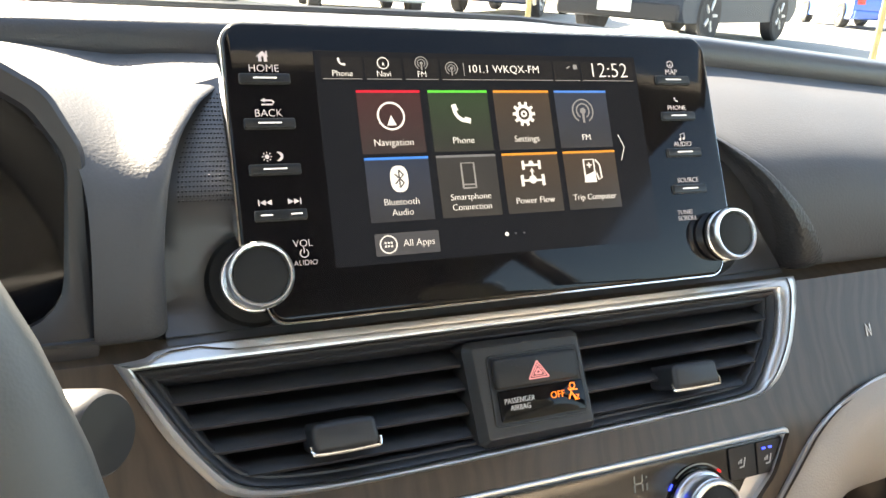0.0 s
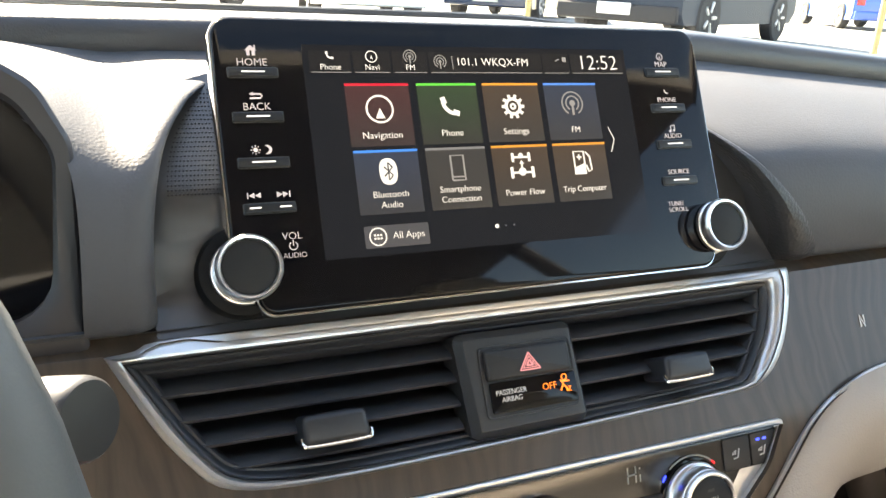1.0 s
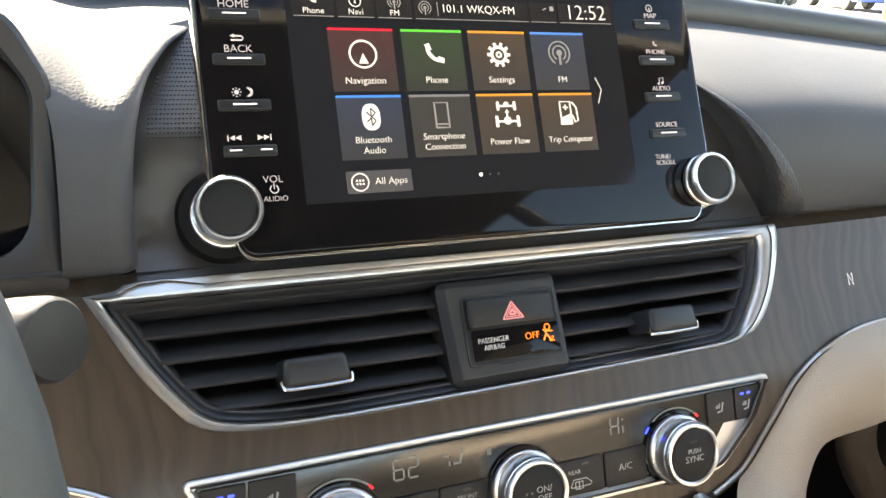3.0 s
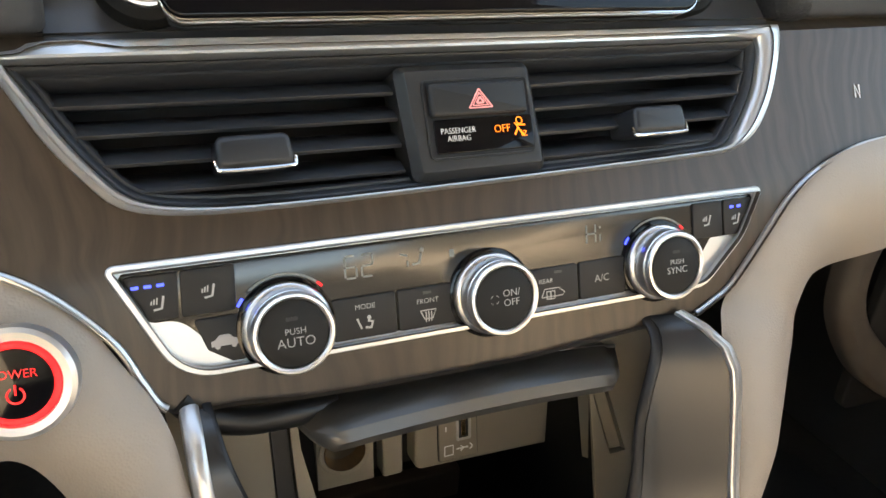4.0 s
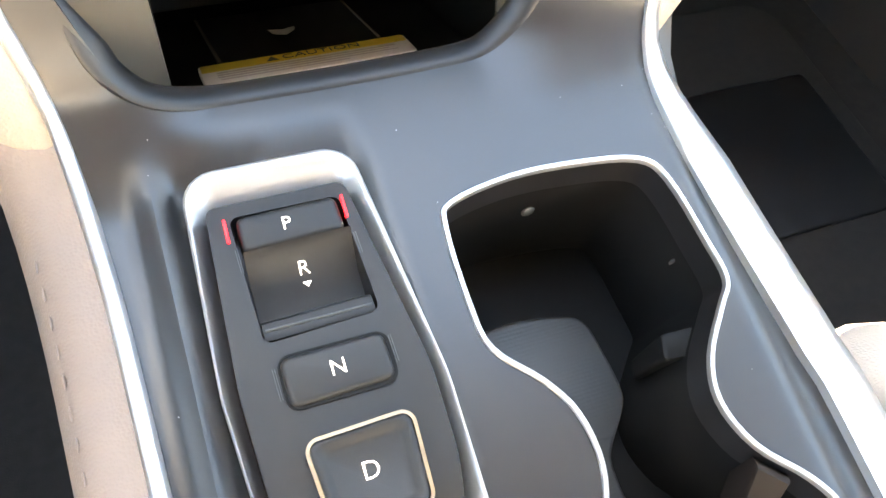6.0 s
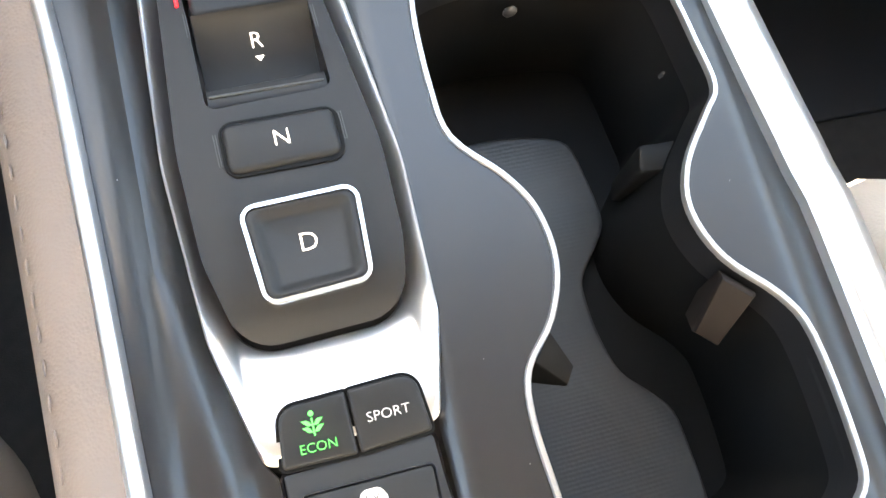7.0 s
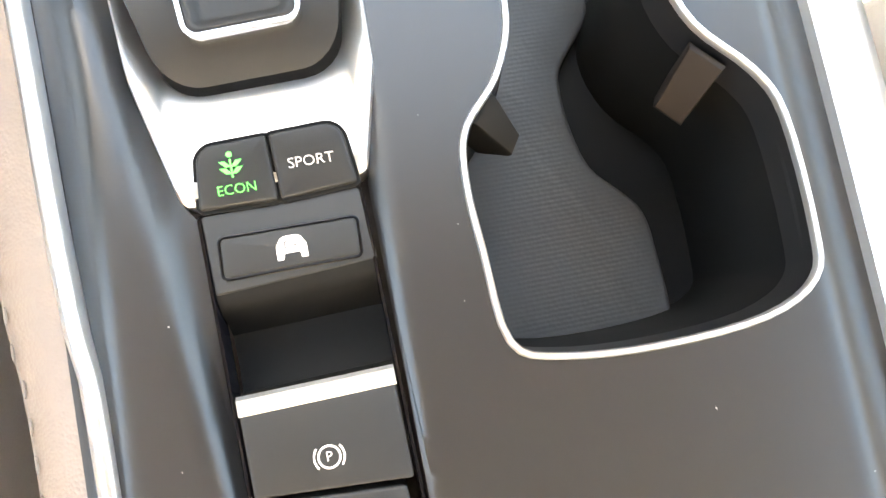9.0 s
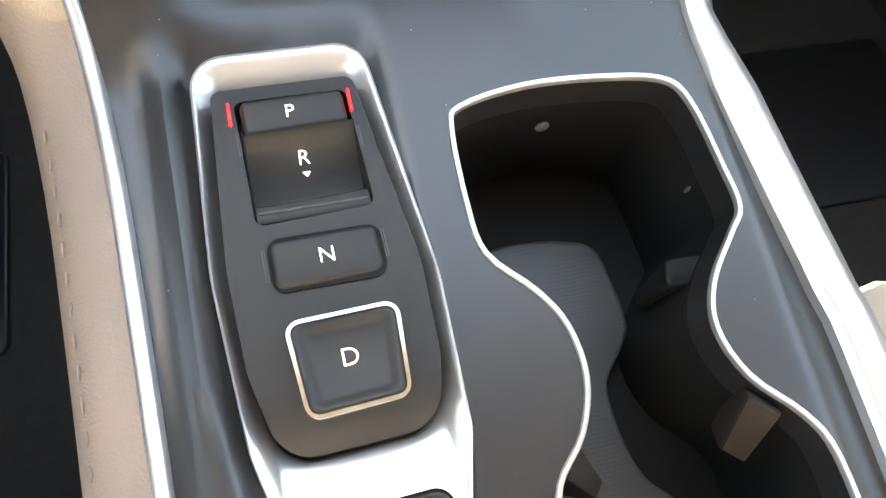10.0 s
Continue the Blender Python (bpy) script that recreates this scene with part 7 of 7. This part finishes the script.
part("panel", slab(box_outline(0.15, 0.20, 0.02, 0.675, 0.500), -0.012, 0.0, 0.003), CARPET, well_side, "black carpeted panel").matrix_local = Matrix.Translation((0, 0.524, 0)) @ pose(0, 0, 0, 90, 0, 0)
glove = thing("glove_box", Matrix(), "dark lower dashboard and glove box", "glove box")
part("lower_cover", loft([[(0.20, 0.34, 0.775), (0.74, 0.36, 0.775)], [(0.20, 0.42, 0.745), (0.74, 0.44, 0.735)], [(0.20, 0.62, 0.66), (0.74, 0.62, 0.62)], [(0.20, 0.90, 0.5), (0.74, 0.90, 0.45)], [(0.20, 0.93, 0.24), (0.74, 0.93, 0.24)]], close=False), BLACK, glove, "dark plastic underside")
under = thing("driver_underpanel", Matrix(), "dark lower cover above the driver foot well", "lower cover")
part("lower_cover", loft([[(-0.74, 0.36, 0.75), (-0.17, 0.30, 0.755)], [(-0.74, 0.46, 0.72), (-0.17, 0.42, 0.70)], [(-0.74, 0.90, 0.5), (-0.13, 0.90, 0.5)], [(-0.74, 0.93, 0.24), (-0.13, 0.93, 0.24)]], close=False), BLACK, under, "dark plastic underside")
for x0, x1, lab in ((0.16, 0.70, "passenger"), (-0.70, -0.16, "driver")):
    m = thing("floor_mat", Matrix.Translation(((x0 + x1) / 2, 0.35, 0.235)), "black carpet mat in the %s foot well" % lab, "floor mat", "floor mats")
    part("carpet", slab(box_outline(x1 - x0 - 0.06, 0.62, 0.05, 0, -0.02), 0.0, 0.012, 0.004), CARPET, m, "dark tufted carpet")
    part("heel_pad", slab(box_outline(0.30, 0.20, 0.01, 0.06 if x0 > 0 else 0.0, 0.06), 0.010, 0.017, 0.003), BLACK, m, "black rubber heel pad")

# ---- parked vehicles ahead ----
PAINTS = {"white": material("white_paint", (0.75, 0.75, 0.74), 0.25, coat=0.6, vary=0.03), "slate": material("slate_paint", (0.022, 0.033, 0.052), 0.5, vary=0.05, spec=0.2), "navy": material("navy_paint", (0.02, 0.04, 0.09), 0.25, coat=0.6, vary=0.05), "blue": material("bright_blue_paint", (0.02, 0.10, 0.45), 0.25, coat=0.6, vary=0.05), "silver": material("silver_paint", (0.45, 0.46, 0.47), 0.3, metal=0.5, coat=0.5, vary=0.03)}
TYRE = material("tyre_rubber", (0.02, 0.02, 0.022), 0.8, grain=0.4, grain_scale=60)
CARGLASS = material("tinted_glass", (0.01, 0.012, 0.014), 0.05, vary=0.02)
TAIL = material("tail_lamp_red", (0.5, 0.01, 0.01), 0.2, coat=0.5, vary=0.03)


def vehicle(name, x, y, turn, paint, label, tall=1.8, length=4.8, width=1.9, wheel=0.40, pickup=False, category="car"):
    m = Matrix.Translation((x, y, ground_height(y))) @ Matrix.Rotation(radians(turn), 4, "Z")
    car = thing(name, m, label, category)
    L, W = length / 2, width / 2
    base = wheel * 0.75
    belt = tall * 0.60
    if pickup:
        prof = [(-L, base + 0.15), (-L, belt), (-0.15 * L, belt), (-0.10 * L, tall), (0.30 * L, tall), (0.48 * L, belt + 0.05), (L * 0.95, belt - 0.05), (L, base + 0.2), (L * 0.9, base), (-L * 0.95, base)]
    else:
        prof = [(-L, base + 0.15), (-L * 0.98, belt), (-L * 0.86, tall * 0.96), (-0.3 * L, tall), (0.12 * L, tall * 0.98), (0.42 * L, belt + 0.04), (L * 0.92, belt - 0.12), (L, base + 0.25), (L * 0.92, base), (-L * 0.95, base)]
    prof = rounded(prof, 0.10, 4)
    rings = []
    for f in (-1.0, -0.94, -0.7, 0.0, 0.7, 0.94, 1.0):
        squeeze = 0.06 if abs(f) > 0.97 else 0.0
        rings.append([(u * (1 - squeeze * 0.2), W * f * (1 - 0.16 * max(0, (v - belt) / (tall - belt))), v - squeeze * (v - base) * 0.4) for u, v in prof])
    part("body", loft(rings), PAINTS[paint], car, "painted body")
    for s in (-1, 1):
        bm = bmesh.new()
        f = [(-0.8 * L, belt + 0.06), (-0.74 * L, tall * 0.92), (0.1 * L, tall * 0.92), (0.34 * L, belt + 0.06)] if not pickup else [(-0.10 * L, belt + 0.06), (-0.07 * L, tall * 0.93), (0.27 * L, tall * 0.93), (0.42 * L, belt + 0.06)]
        lo = [bm.verts.new((u, s * W * (1.0 - 0.16 * max(0, (v - belt) / (tall - belt))) * 1.004, v)) for u, v in f]
        hi = [bm.verts.new((q.co.x, q.co.y - s * 0.02, q.co.z)) for q in lo]
        bm.faces.new(lo)
        for k in range(4):
            bm.faces.new((lo[k], lo[(k + 1) % 4], hi[(k + 1) % 4], hi[k]))
        bmesh.ops.recalc_face_normals(bm, faces=bm.faces)
        part("side_window", bm, CARGLASS, car, smooth=False)
        for u in (-0.62 * L, 0.62 * L):
            w = new("wheel")
            w.parent = car
            w.matrix_local = Matrix.Translation((u, s * (W - 0.08), wheel)) @ Matrix.Rotation(radians(-90 * s), 4, "X")
            part("tyre", lathe([(wheel * 0.55, -0.10), (wheel * 0.9, -0.11), (wheel, -0.07), (wheel, 0.08), (wheel * 0.92, 0.11), (wheel * 0.6, 0.10)], 32), TYRE, w)
            part("rim", lathe([(wheel * 0.6, 0.02), (wheel * 0.6, 0.10), (wheel * 0.5, 0.105), (wheel * 0.42, 0.07), (wheel * 0.15, 0.08), (0.0, 0.09)], 24), PAINTS["silver"] if not pickup else TYRE, w)
            for k in range(5):
                part("spoke", tube([(0.08 * math.cos(radians(72 * k)), 0.08 * math.sin(radians(72 * k)), 0.09), (wheel * 0.55 * math.cos(radians(72 * k)), wheel * 0.55 * math.sin(radians(72 * k)), 0.10)], 0.03, 6), PAINTS["silver"], w)
        part("tail_lamp", box(-L - 0.02, -L + 0.05, min(s * W * 0.70, s * W * 0.92), max(s * W * 0.70, s * W * 0.92), belt - 0.32, belt - 0.14, 0.01), TAIL, car, "red tail lamp")
    part("bumper", box(-L - 0.06, -L + 0.05, -W * 0.96, W * 0.96, base + 0.02, base + 0.24, 0.03), TYRE if pickup else PAINTS[paint], car, "rear bumper")
    part("plate", box(-L - 0.075, -L - 0.058, -0.26, 0.26, base + 0.10, base + 0.26, 0.004), PAINTS["white"], car, "white blank plate")
    return car


vehicle("pickup_truck", 8.9, 11.0, 28, "slate", "dark slate pickup truck parked facing away", 1.85, 5.2, 1.95, 0.42, True, "pickup truck")
vehicle("parked_car", 4.3, 14.9, 80, "white", "white parked car seen from behind", 1.65, 4.7, 1.85, 0.34)
vehicle("parked_car", 0.4, 16.0, 39, "white", "long white parked car in the sunlit row", 1.7, 5.6, 1.85, 0.36)
vehicle("parked_car", 20.2, 17.4, 62, "blue", "bright blue parked car", 1.6, 4.5, 1.8, 0.34)
vehicle("parked_car", 8.6, 16.6, 48, "navy", "dark navy parked car", 1.7, 4.7, 1.85, 0.34)
OCHRE = material("ochre_post", (0.35, 0.28, 0.12), 0.6)
for x, y in ((4.19, 7.95), (6.86, 5.70)):
    post = thing("steel_post", Matrix.Translation((x, y, ground_height(y))), "thin ochre painted steel post", "post", "posts")
    part("shaft", lathe([(0.03, 0.0), (0.03, 2.2), (0.0, 2.22)], 14), OCHRE, post)
